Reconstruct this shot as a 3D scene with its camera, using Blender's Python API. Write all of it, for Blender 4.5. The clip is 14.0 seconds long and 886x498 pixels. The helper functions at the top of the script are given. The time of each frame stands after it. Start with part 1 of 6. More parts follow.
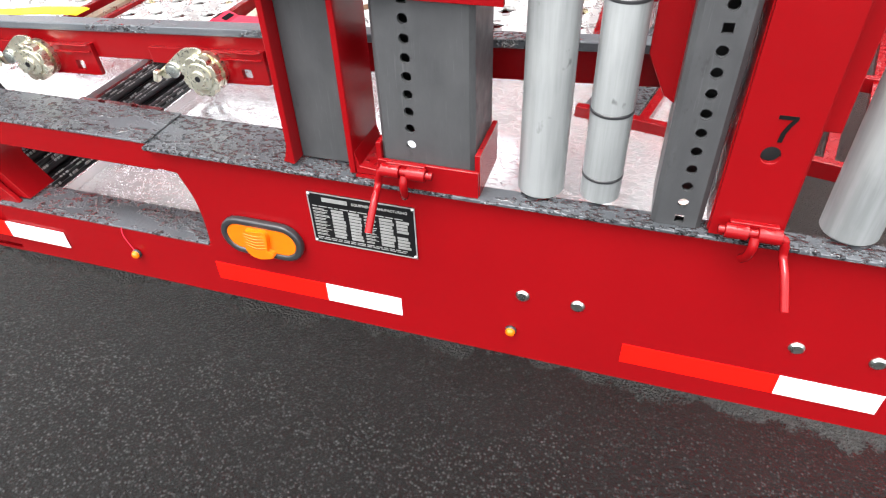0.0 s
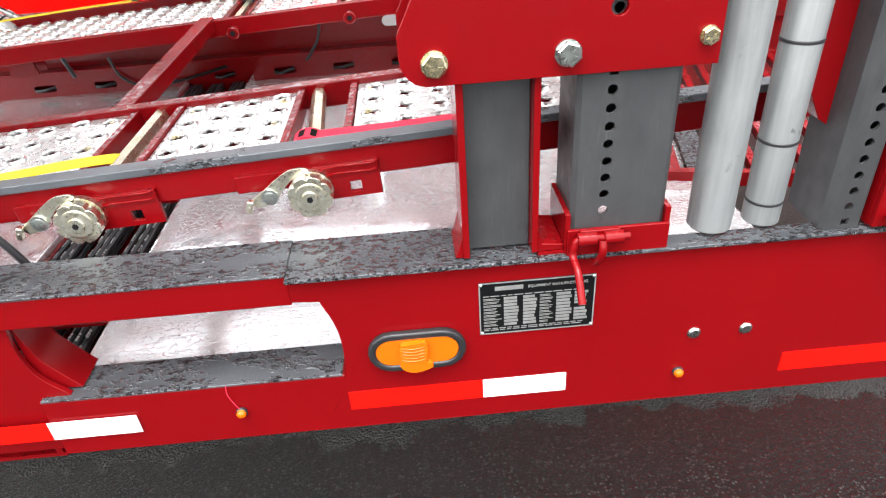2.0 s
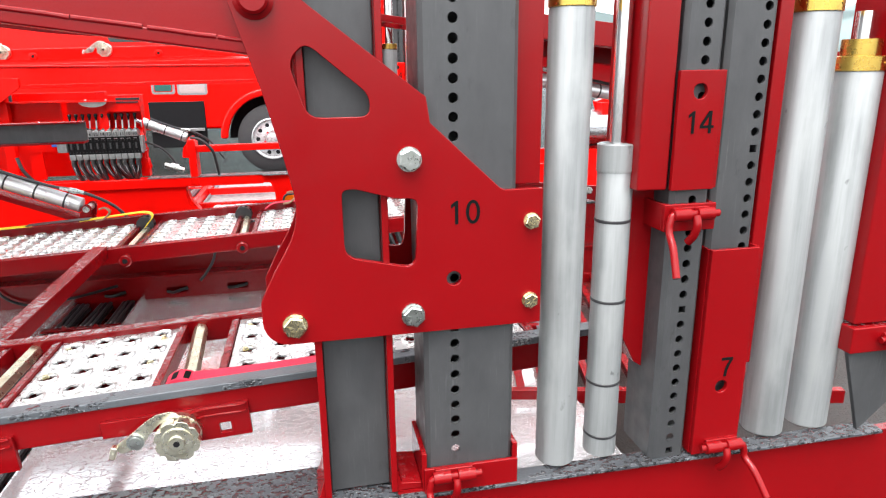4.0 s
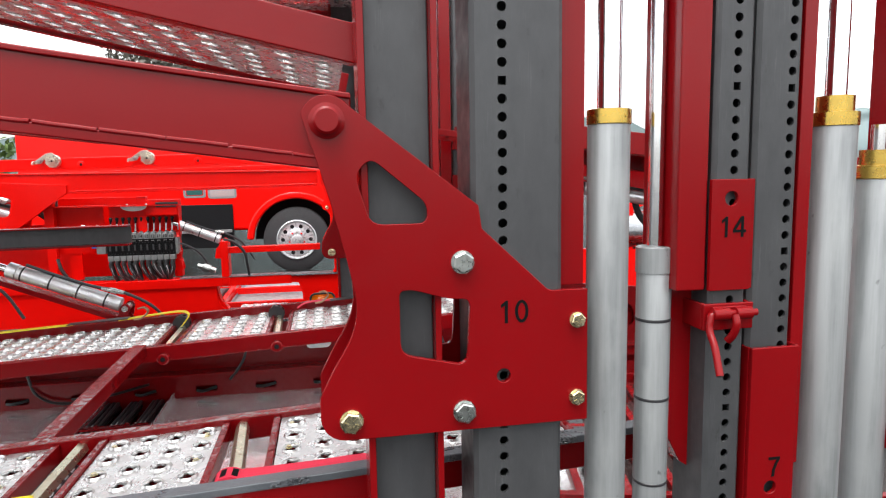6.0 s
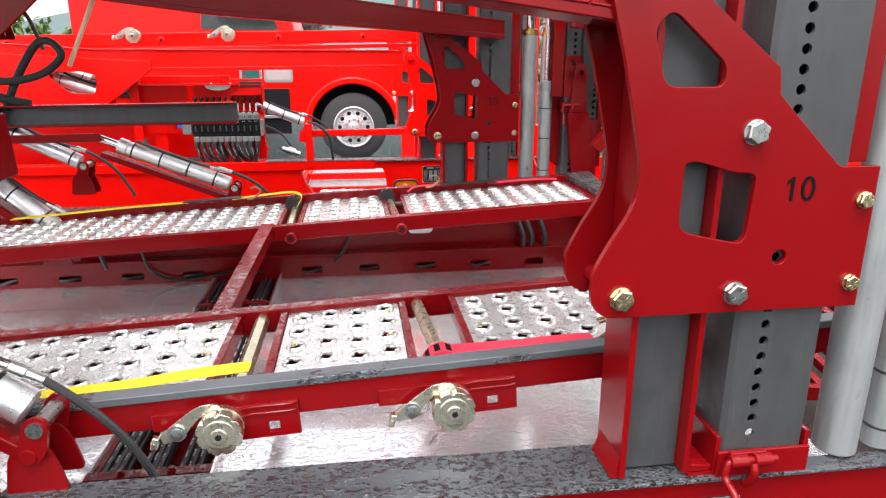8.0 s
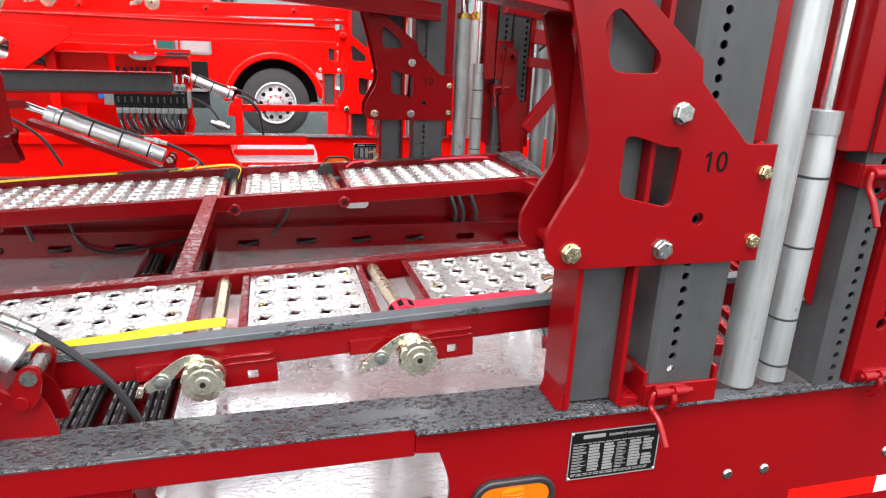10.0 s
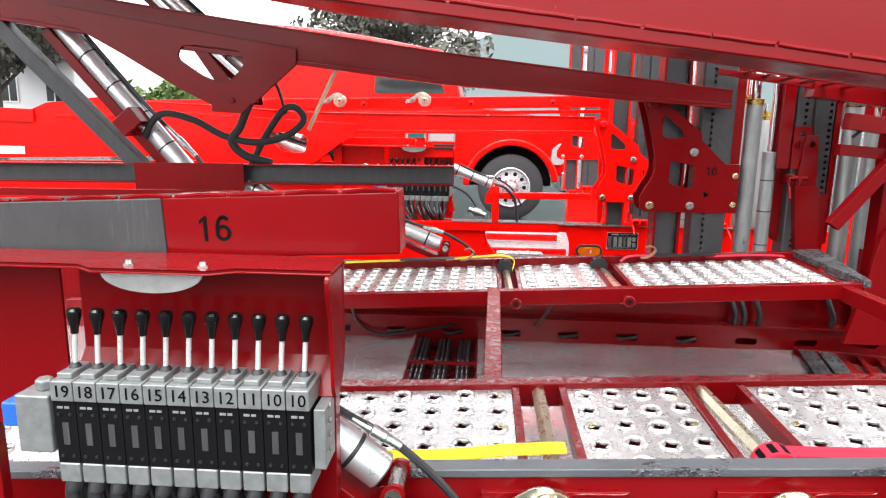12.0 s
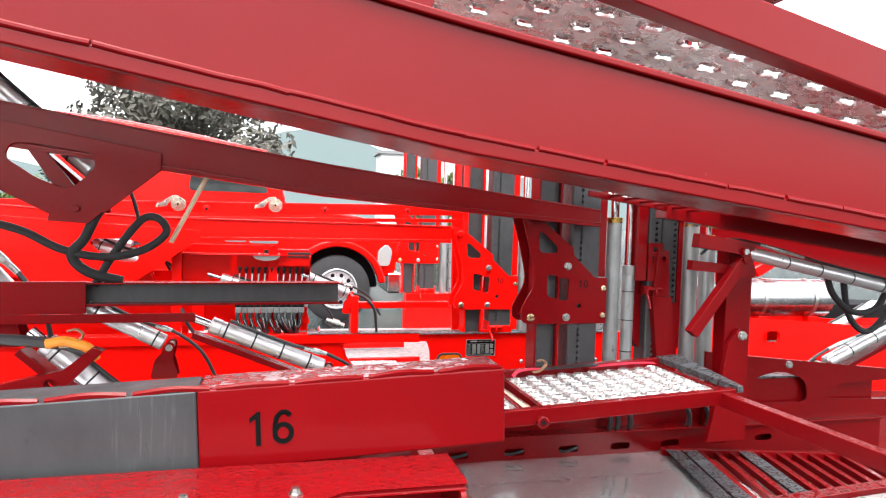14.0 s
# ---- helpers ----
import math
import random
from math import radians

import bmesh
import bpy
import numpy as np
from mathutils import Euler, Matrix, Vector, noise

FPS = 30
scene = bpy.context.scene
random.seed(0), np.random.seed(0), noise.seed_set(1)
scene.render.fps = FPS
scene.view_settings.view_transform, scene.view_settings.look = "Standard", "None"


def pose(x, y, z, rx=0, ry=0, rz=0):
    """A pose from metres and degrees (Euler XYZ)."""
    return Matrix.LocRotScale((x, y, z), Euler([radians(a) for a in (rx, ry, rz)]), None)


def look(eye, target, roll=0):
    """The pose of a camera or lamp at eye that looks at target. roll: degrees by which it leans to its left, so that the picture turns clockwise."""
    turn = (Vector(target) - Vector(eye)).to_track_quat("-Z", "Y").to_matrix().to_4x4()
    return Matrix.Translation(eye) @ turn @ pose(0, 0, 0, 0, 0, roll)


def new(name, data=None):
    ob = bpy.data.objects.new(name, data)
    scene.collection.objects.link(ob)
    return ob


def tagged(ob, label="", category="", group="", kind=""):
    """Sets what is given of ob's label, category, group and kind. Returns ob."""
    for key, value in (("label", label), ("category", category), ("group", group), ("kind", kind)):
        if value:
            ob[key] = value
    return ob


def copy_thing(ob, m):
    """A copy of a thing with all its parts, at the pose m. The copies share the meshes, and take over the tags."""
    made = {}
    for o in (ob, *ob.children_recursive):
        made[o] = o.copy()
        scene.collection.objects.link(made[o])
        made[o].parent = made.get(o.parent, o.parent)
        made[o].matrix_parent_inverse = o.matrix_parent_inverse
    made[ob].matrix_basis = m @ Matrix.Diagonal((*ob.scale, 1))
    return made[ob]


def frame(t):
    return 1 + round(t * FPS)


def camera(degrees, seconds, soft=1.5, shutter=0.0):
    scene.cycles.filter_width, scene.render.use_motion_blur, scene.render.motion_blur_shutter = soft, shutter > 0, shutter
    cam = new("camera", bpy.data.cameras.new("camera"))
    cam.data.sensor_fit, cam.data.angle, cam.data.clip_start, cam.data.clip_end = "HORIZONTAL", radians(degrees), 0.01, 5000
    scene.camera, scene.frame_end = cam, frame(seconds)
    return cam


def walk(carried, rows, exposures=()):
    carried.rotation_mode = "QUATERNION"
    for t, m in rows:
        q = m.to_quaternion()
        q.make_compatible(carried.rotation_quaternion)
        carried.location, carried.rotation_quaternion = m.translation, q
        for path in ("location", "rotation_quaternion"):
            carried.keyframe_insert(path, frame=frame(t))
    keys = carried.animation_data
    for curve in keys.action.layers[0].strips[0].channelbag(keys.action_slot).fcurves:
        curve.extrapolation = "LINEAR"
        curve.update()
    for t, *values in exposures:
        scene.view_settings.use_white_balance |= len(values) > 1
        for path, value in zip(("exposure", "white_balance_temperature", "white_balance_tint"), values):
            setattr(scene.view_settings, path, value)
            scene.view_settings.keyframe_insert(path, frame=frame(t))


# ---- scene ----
cam = camera(69.0, 14.0, 1.15)
PATH = [
    (0, (0.57, -0.866, 1.252), (0.074, 0.577, -0.04), -2.4),
    (0.5, (0.412, -0.955, 1.249), (0.129, 0.587, 0.007), 0.8),
    (1, (0.224, -0.892, 1.247), (-0.142, 0.727, 0.131), -4.9),
    (1.5, (0.049, -0.863, 1.23), (-0.154, 0.795, 0.13), -2.9),
    (2, (-0.081, -0.942, 1.25), (-0.031, 0.738, 0.166), -4.1),
    (2.5, (-0.112, -1.006, 1.25), (0.179, 0.767, 0.37), -1.2),
    (3, (-0.054, -1.011, 1.312), (0.3, 0.85, 0.671), -0.4),
    (3.5, (-0.026, -1.019, 1.361), (0.339, 0.864, 0.795), 0.2),
    (4, (-0.006, -1.027, 1.372), (0.381, 0.86, 0.833), -0.7),
    (4.2, (-0.002, -1.028, 1.38), (0.405, 0.871, 0.905), -0.7),
    (6.3, (-0.115, -1.079, 1.387), (0.217, 0.879, 1.152), -0.4),
    (6.5, (-0.148, -1.037, 1.361), (0.174, 0.918, 1.087), 0.5),
    (7, (-0.262, -0.917, 1.331), (-0.05, 1.021, 0.884), -0.3),
    (7.5, (-0.322, -0.868, 1.325), (-0.183, 1.052, 0.784), -2.1),
    (8, (-0.462, -0.948, 1.338), (-0.21, 0.956, 0.781), -0.0),
    (8.5, (-0.568, -1.028, 1.331), (-0.096, 0.814, 0.711), 2.0),
    (8.7, (-0.572, -1.039, 1.335), (-0.055, 0.785, 0.697), 2.3),
    (10.8, (-0.641, -1.077, 1.336), (-0.178, 0.78, 0.756), 3.7),
    (11, (-0.671, -1.065, 1.335), (-0.323, 0.815, 0.75), 4.5),
    (11.5, (-0.748, -0.989, 1.343), (-0.646, 0.933, 0.8), 4.6),
    (12, (-0.877, -0.893, 1.369), (-1.0, 1.065, 0.981), 0.8),
    (12.5, (-0.943, -0.812, 1.394), (-1.012, 1.174, 1.163), 3.6),
    (13, (-1.053, -0.776, 1.407), (-0.627, 1.174, 1.277), 4.5),
    (13.5, (-1.223, -0.785, 1.423), (-0.767, 1.158, 1.297), 3.0),
    (14, (-1.299, -0.691, 1.45), (-0.808, 1.246, 1.364), 1.8),
]
walk(cam, [(t, look(eye, target, roll)) for t, eye, target, roll in PATH], [(0, 0.35), (0.5, 0.45), (1.0, 0.3), (1.5, 0.06), (2.5, 0.12), (4.0, 0.05), (6.5, -0.65), (7.0, -0.25), (8.5, -0.2), (11.0, -0.05), (12.5, -0.06), (13.2, 0.12), (14.0, 0.08)])

# ---- world and light ----
world = bpy.data.worlds.new("overcast")
scene.world = world
world.use_nodes = True
wn, wl = world.node_tree.nodes, world.node_tree.links
sky = wn.new("ShaderNodeTexSky")
sky.sky_type, sky.sun_disc = "NISHITA", False
sky.sun_elevation, sky.sun_rotation = radians(72), radians(200)
sky.air_density, sky.dust_density, sky.ozone_density = 1.0, 4.0, 1.0
veil = wn.new("ShaderNodeHueSaturation")
veil.inputs["Saturation"].default_value = 0.14
veil.inputs["Value"].default_value = 5.5
wl.new(sky.outputs[0], veil.inputs["Color"])
wl.new(veil.outputs[0], wn["Background"].inputs["Color"])
wn["Background"].inputs["Strength"].default_value = 0.15

sun = new("sun", bpy.data.lights.new("sun", "SUN"))
sun.data.energy, sun.data.angle, sun.data.color = 0.9, radians(30), (1.0, 0.97, 0.93)
sun.matrix_world = look((0, 0, 0), (0.10, 0.29, -0.95))


# ---- materials ----
class Nodes:
    """A short way to write node trees."""

    def __init__(self, name):
        self.mat = bpy.data.materials.new(name)
        self.mat.use_nodes = True
        self.tree = self.mat.node_tree
        self.bsdf = self.tree.nodes["Principled BSDF"]
        self.geo = self.tree.nodes.new("ShaderNodeNewGeometry")

    def put(self, value, socket):
        if isinstance(value, bpy.types.NodeSocket):
            self.tree.links.new(value, socket)
        elif isinstance(value, (tuple, list)) and len(value) == 3 and socket.type == "RGBA":
            socket.default_value = (*value, 1)
        else:
            socket.default_value = value

    def set(self, **values):
        for key, value in values.items():
            self.put(value, self.bsdf.inputs[key.replace("_", " ")])
        return self

    def noise(self, scale, detail=3.0, rough=0.55, vector=None):
        n = self.tree.nodes.new("ShaderNodeTexNoise")
        n.inputs["Scale"].default_value, n.inputs["Detail"].default_value, n.inputs["Roughness"].default_value = scale, detail, rough
        self.put(vector or self.geo.outputs["Position"], n.inputs["Vector"])
        return n.outputs["Fac"]

    def cells(self, scale, vector=None, feature="F1"):
        n = self.tree.nodes.new("ShaderNodeTexVoronoi")
        n.feature = feature
        n.inputs["Scale"].default_value = scale
        self.put(vector or self.geo.outputs["Position"], n.inputs["Vector"])
        return n.outputs["Distance"]

    def stretch(self, x, y, z):
        n = self.tree.nodes.new("ShaderNodeVectorMath")
        n.operation = "MULTIPLY"
        self.put(self.geo.outputs["Position"], n.inputs[0])
        n.inputs[1].default_value = (x, y, z)
        return n.outputs[0]

    def span(self, value, a, b, c=0.0, d=1.0):
        n = self.tree.nodes.new("ShaderNodeMapRange")
        n.inputs[1].default_value, n.inputs[2].default_value, n.inputs[3].default_value, n.inputs[4].default_value = a, b, c, d
        self.put(value, n.inputs[0])
        return n.outputs[0]

    def sum(self, a, b, how="ADD"):
        n = self.tree.nodes.new("ShaderNodeMath")
        n.operation = how
        self.put(a, n.inputs[0])
        self.put(b, n.inputs[1])
        return n.outputs[0]

    def mix(self, fac, a, b):
        n = self.tree.nodes.new("ShaderNodeMix")
        n.data_type = "RGBA"
        self.put(fac, n.inputs[0])
        self.put(a, n.inputs[6])
        self.put(b, n.inputs[7])
        return n.outputs[2]

    def bump(self, height, strength, distance=0.002):
        n = self.tree.nodes.new("ShaderNodeBump")
        n.inputs["Strength"].default_value, n.inputs["Distance"].default_value = strength, distance
        self.put(height, n.inputs["Height"])
        self.put(n.outputs[0], self.bsdf.inputs["Normal"])
        return self

    def level(self):
        """1 on faces that look up, 0 on the others."""
        n = self.tree.nodes.new("ShaderNodeSeparateXYZ")
        self.put(self.geo.outputs["Normal"], n.inputs[0])
        return self.span(n.outputs[2], 0.75, 0.95)

    def drops(self, scale=70.0):
        """Rain drops that lie on level faces."""
        beads = self.span(self.cells(scale), 0.12, 0.34, 1.0, 0.0)
        patches = self.span(self.noise(9.0, 2.0), 0.42, 0.6)
        return self.sum(self.sum(beads, patches, "MULTIPLY"), self.level(), "MULTIPLY")


def paint(name, color, deep):
    """Sprayed gloss paint, wet with rain on the level faces."""
    n = Nodes(name)
    film = n.sum(n.level(), n.span(n.noise(46.0, 4, 0.65), 0.44, 0.54), "MULTIPLY")
    n.set(Base_Color=n.mix(n.span(n.noise(3.0, 4), 0.3, 0.75), color, deep), Metallic=0.0)
    n.set(Specular_IOR_Level=n.span(film, 0, 1, 0.22, 0.6))
    n.set(Roughness=n.sum(n.span(n.noise(26.0, 4), 0.3, 0.8, 0.15, 0.28), n.sum(film, 0.13, "MULTIPLY"), "SUBTRACT"))
    orange_peel = n.sum(n.sum(n.noise(190.0, 1), 0.03, "MULTIPLY"), n.sum(n.noise(14.0, 2), 0.12, "MULTIPLY"))
    n.bump(n.sum(orange_peel, n.sum(n.drops(95.0), n.sum(film, 0.35, "MULTIPLY"), "ADD"), "ADD"), 0.55, 0.003)
    return n.mat


def metal(name, color, dark, rough, streak=(1, 1, 1), scale=18.0, metallic=1.0, bump=0.1):
    n = Nodes(name)
    v = n.stretch(*streak)
    grain = n.noise(scale, 5, 0.65, v)
    n.set(Base_Color=n.mix(n.span(grain, 0.35, 0.72), color, dark), Metallic=metallic, Roughness=n.span(n.noise(scale * 1.7, 4, 0.6, v), 0.3, 0.75, rough * 0.75, rough * 1.3))
    n.bump(grain, bump, 0.001)
    return n.mat


def plain(name, color, rough=0.5, metallic=0.0, vary=0.25, scale=40.0, bump=0.15):
    n = Nodes(name)
    dark = tuple(c * (1 - vary) for c in color)
    n.set(Base_Color=n.mix(n.noise(scale, 4), color, dark), Metallic=metallic, Roughness=n.span(n.noise(scale * 2, 3), 0.3, 0.7, rough * 0.85, rough * 1.15))
    n.bump(n.noise(scale * 5, 3), bump, 0.001)
    return n.mat


def post_steel():
    """Grey primed steel, rubbed and scratched along the post where sleeves slide."""
    n = Nodes("grey_primer_steel")
    grain = n.noise(26.0, 5, 0.65, n.stretch(1.5, 1.5, 0.6))
    rub = n.span(n.noise(5.0, 4, 0.6, n.stretch(2.4, 2.4, 0.7)), 0.44, 0.60)
    lines = n.span(n.noise(9.0, 4, 0.7, n.stretch(26, 26, 1.1)), 0.57, 0.68)
    smudge = n.span(n.noise(16.0, 4, 0.7, n.stretch(1.6, 1.6, 0.8)), 0.62, 0.74)
    base = n.mix(n.span(grain, 0.35, 0.72), (0.047, 0.048, 0.050), (0.036, 0.037, 0.039))
    base = n.mix(n.sum(rub, n.span(lines, 0, 1, 0.12, 0.75), "MULTIPLY"), base, (0.085, 0.087, 0.088))
    n.set(Base_Color=n.mix(n.sum(smudge, 0.7, "MULTIPLY"), base, (0.018, 0.018, 0.019)), Metallic=0.15)
    n.set(Roughness=n.span(n.noise(24.0, 4), 0.3, 0.75, 0.36, 0.62))
    n.bump(n.sum(grain, n.sum(lines, 0.3, "MULTIPLY")), 0.08, 0.001)
    return n.mat


def galvanised():
    """Dull zinc tube with runs, wipe marks and pale spangle."""
    n = Nodes("galvanised_tube")
    runs = n.noise(3.2, 5, 0.6, n.stretch(9, 9, 0.55))
    cloud = n.noise(14.0, 4, 0.6, n.stretch(1, 1, 0.45))
    nick = n.span(n.noise(30.0, 3, 0.6, n.stretch(1, 1, 0.6)), 0.70, 0.76)
    base = n.mix(n.span(runs, 0.36, 0.64), (0.285, 0.296, 0.297), (0.165, 0.173, 0.175))
    base = n.mix(n.span(cloud, 0.45, 0.70, 0.0, 0.55), base, (0.32, 0.33, 0.325))
    n.set(Base_Color=n.mix(n.sum(nick, 0.7, "MULTIPLY"), base, (0.07, 0.072, 0.072)), Metallic=0.35)
    n.set(Roughness=n.span(runs, 0.3, 0.7, 0.30, 0.55))
    n.bump(n.sum(n.noise(60.0, 3), n.sum(cloud, 0.6, "MULTIPLY")), 0.06, 0.001)
    return n.mat


RED = paint("wine_red_paint", (0.182, 0.0022, 0.0038), (0.158, 0.0020, 0.0034))
BRIGHT = paint("bright_red_paint", (0.80, 0.004, 0.002), (0.72, 0.0035, 0.002))
STEEL = post_steel()
GALV = galvanised()
CHROME = metal("chrome_rod", (0.78, 0.79, 0.8), (0.66, 0.67, 0.68), 0.14, (1, 1, 1), 10, 1.0, 0.01)
ZINC = metal("yellow_zinc", (0.80, 0.78, 0.66), (0.60, 0.56, 0.41), 0.30, (1, 1, 1), 60, 1.0, 0.05)
WHITEZINC = metal("white_zinc", (0.56, 0.59, 0.57), (0.38, 0.41, 0.38), 0.30, (1, 1, 1), 60, 1.0, 0.05)
BOLTZINC = metal("gold_zinc", (0.78, 0.71, 0.48), (0.58, 0.50, 0.29), 0.26, (1, 1, 1), 60, 1.0, 0.05)
SHAFT = metal("pale_zinc_shaft", (0.74, 0.72, 0.56), (0.58, 0.54, 0.36), 0.3, (1, 1, 1), 30, 0.9, 0.04)
BRASS = metal("brass_gland", (0.62, 0.42, 0.10), (0.5, 0.34, 0.08), 0.28, (1, 1, 1), 30, 1.0, 0.03)
SILVERTUBE = metal("silver_ram_barrel", (0.74, 0.75, 0.76), (0.60, 0.61, 0.62), 0.34, (1, 1, 1), 12, 0.75, 0.03)
RUBBER = plain("black_rubber", (0.018, 0.018, 0.02), 0.45, 0, 0.3, 40)
KNOB = plain("black_knob", (0.005, 0.005, 0.0055), 0.24, 0, 0.2, 30, 0.02)
HOSE = plain("hose_rubber", (0.020, 0.020, 0.022), 0.36, 0, 0.3, 60)
SPECK = plain("hose_print", (0.5, 0.5, 0.5), 0.5)
AMBER = plain("amber_lens", (0.64, 0.125, 0.003), 0.16, 0, 0.12, 30, 0.05)
TAPEWHITE = plain("reflective_white", (0.82, 0.83, 0.84), 0.3, 0, 0.04, 90, 0.1)
TAPERED = plain("reflective_red", (0.95, 0.006, 0.003), 0.4, 0, 0.12, 90, 0.1)
TAPERED.node_tree.nodes["Principled BSDF"].inputs["Specular IOR Level"].default_value = 0.12
INK = plain("black_ink", (0.004, 0.004, 0.004), 0.65, 0, 0.2)
for flat_ink in (INK, SPECK):
    flat_ink.node_tree.nodes["Principled BSDF"].inputs["Specular IOR Level"].default_value = 0.08
LEVER = plain("lever_rod", (0.60, 0.61, 0.60), 0.3, 0.3, 0.1)
PLATEBLACK = plain("label_black", (0.0045, 0.0045, 0.005), 0.5, 0, 0.2)
PLATEBLACK.node_tree.nodes["Principled BSDF"].inputs["Specular IOR Level"].default_value = 0.15
SILVER = metal("label_silver", (0.42, 0.42, 0.41), (0.32, 0.32, 0.31), 0.4, (1, 1, 1), 40, 0.6, 0.02)
CAST = metal("cast_block", (0.26, 0.27, 0.27), (0.17, 0.18, 0.18), 0.48, (1, 1, 1), 45, 0.5, 0.1)
WHITE = plain("white_paint", (0.78, 0.78, 0.77), 0.4, 0, 0.06, 20, 0.05)
YELLOW = plain("yellow_webbing", (0.86, 0.66, 0.02), 0.7, 0, 0.15, 160, 0.4)
PINK = plain("red_webbing", (0.72, 0.02, 0.06), 0.7, 0, 0.2, 160, 0.4)
ORANGE = plain("orange_plastic", (0.85, 0.3, 0.02), 0.5)
RUST = plain("rusty_wire", (0.34, 0.19, 0.11), 0.4, 0.5)
CREAM = plain("cream_rod", (0.62, 0.52, 0.34), 0.5)
GLASS = metal("dark_glass", (0.03, 0.035, 0.035), (0.02, 0.025, 0.025), 0.05, (1, 1, 1), 5, 0.0, 0.0)
CLEAR = plain("clear_lamp", (0.62, 0.63, 0.62), 0.08, 0.4, 0.4, 60, 0.3)
TYRE = plain("tyre_rubber", (0.03, 0.03, 0.032), 0.7, 0, 0.3, 30, 0.4)
# near-black that paints the shade inside sockets, wells, slots and bays
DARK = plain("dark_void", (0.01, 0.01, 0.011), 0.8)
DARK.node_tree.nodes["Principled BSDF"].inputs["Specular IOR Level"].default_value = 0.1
SLEEVE = plain("woven_hose_sleeve", (0.010, 0.010, 0.011), 0.75, 0, 0.3, 300, 0.4)
BLUE = plain("blue_plastic", (0.02, 0.12, 0.5), 0.4)
TEAL = plain("teal_glass", (0.02, 0.11, 0.10), 0.1)


def pad_material(name, dark, worn_tone, amount):
    """Black grip strip, worn grey, with beads and films of rain; amount: share that is wet."""
    n = Nodes(name)
    worn = n.span(n.noise(5.0, 5, 0.6, n.stretch(0.6, 2.2, 1)), 0.30, 0.70)
    cluster = n.span(n.noise(5.5, 3, 0.6, n.stretch(1.0, 2.0, 1)), 0.62 - 0.3 * amount, 0.70 - 0.3 * amount)
    film = n.span(n.noise(75.0, 3, 0.55, n.stretch(0.8, 1.2, 1)), 0.50, 0.66)
    beads = n.span(n.cells(105.0), 0.10, 0.42, 1.0, 0.0)
    wet = n.sum(cluster, n.sum(film, n.sum(beads, 0.6, "MULTIPLY"), "MAXIMUM"), "MULTIPLY")
    base = n.mix(worn, dark, worn_tone)
    base = n.mix(n.span(n.noise(240.0, 3), 0.40, 0.75, 0.0, 0.5), base, dark)
    n.set(Base_Color=n.mix(n.span(wet, 0.15, 0.5, 0.0, 0.8), base, (0.012, 0.013, 0.015)), Specular_IOR_Level=0.55)
    n.set(Roughness=n.span(wet, 0.05, 0.4, 0.40, 0.05))
    n.bump(n.sum(wet, n.sum(n.noise(160, 3), 0.10, "MULTIPLY")), 0.9, 0.008)
    return n.mat


def sheet_material():
    """Bare aluminium tread sheet under a film of rain."""
    n = Nodes("wet_aluminium_sheet")
    pool = n.span(n.noise(7.0, 4, 0.6), 0.50, 0.58)
    grain = n.noise(70.0, 4)
    n.set(Base_Color=n.mix(n.span(n.noise(4, 5), 0.3, 0.7), (0.90, 0.90, 0.90), (0.80, 0.805, 0.81)), Metallic=0.72)
    n.set(Roughness=n.span(n.sum(pool, 0.5, "MULTIPLY"), 0.0, 0.5, 0.14, 0.05))
    ripple = n.noise(48.0, 5, 0.65, n.stretch(0.8, 1.4, 1))
    beads = n.span(n.cells(85.0), 0.14, 0.32, 1.0, 0.0)
    rain = n.sum(n.span(ripple, 0.50, 0.55), n.sum(beads, n.span(n.noise(6.0, 2), 0.45, 0.6), "MULTIPLY"), "MAXIMUM")
    n.bump(n.sum(rain, n.sum(grain, 0.10, "MULTIPLY")), 0.18, 0.003)
    return n.mat


def perforated_material():
    n = Nodes("galvanised_grip_plate")
    grime = n.noise(16.0, 5, 0.6)
    spots = n.span(n.noise(95.0, 3, 0.6), 0.52, 0.60)
    base = n.mix(n.span(grime, 0.35, 0.72), (0.76, 0.76, 0.745), (0.60, 0.595, 0.58))
    n.set(Base_Color=n.mix(n.sum(spots, 0.22, "MULTIPLY"), base, (0.34, 0.335, 0.32)), Metallic=0.70, Roughness=n.span(n.noise(34, 4), 0.3, 0.7, 0.20, 0.36))
    n.bump(n.sum(n.sum(n.noise(45, 3), 0.5, "MULTIPLY"), n.sum(n.drops(75), 1.2, "MULTIPLY")), 0.22, 0.003)
    return n.mat


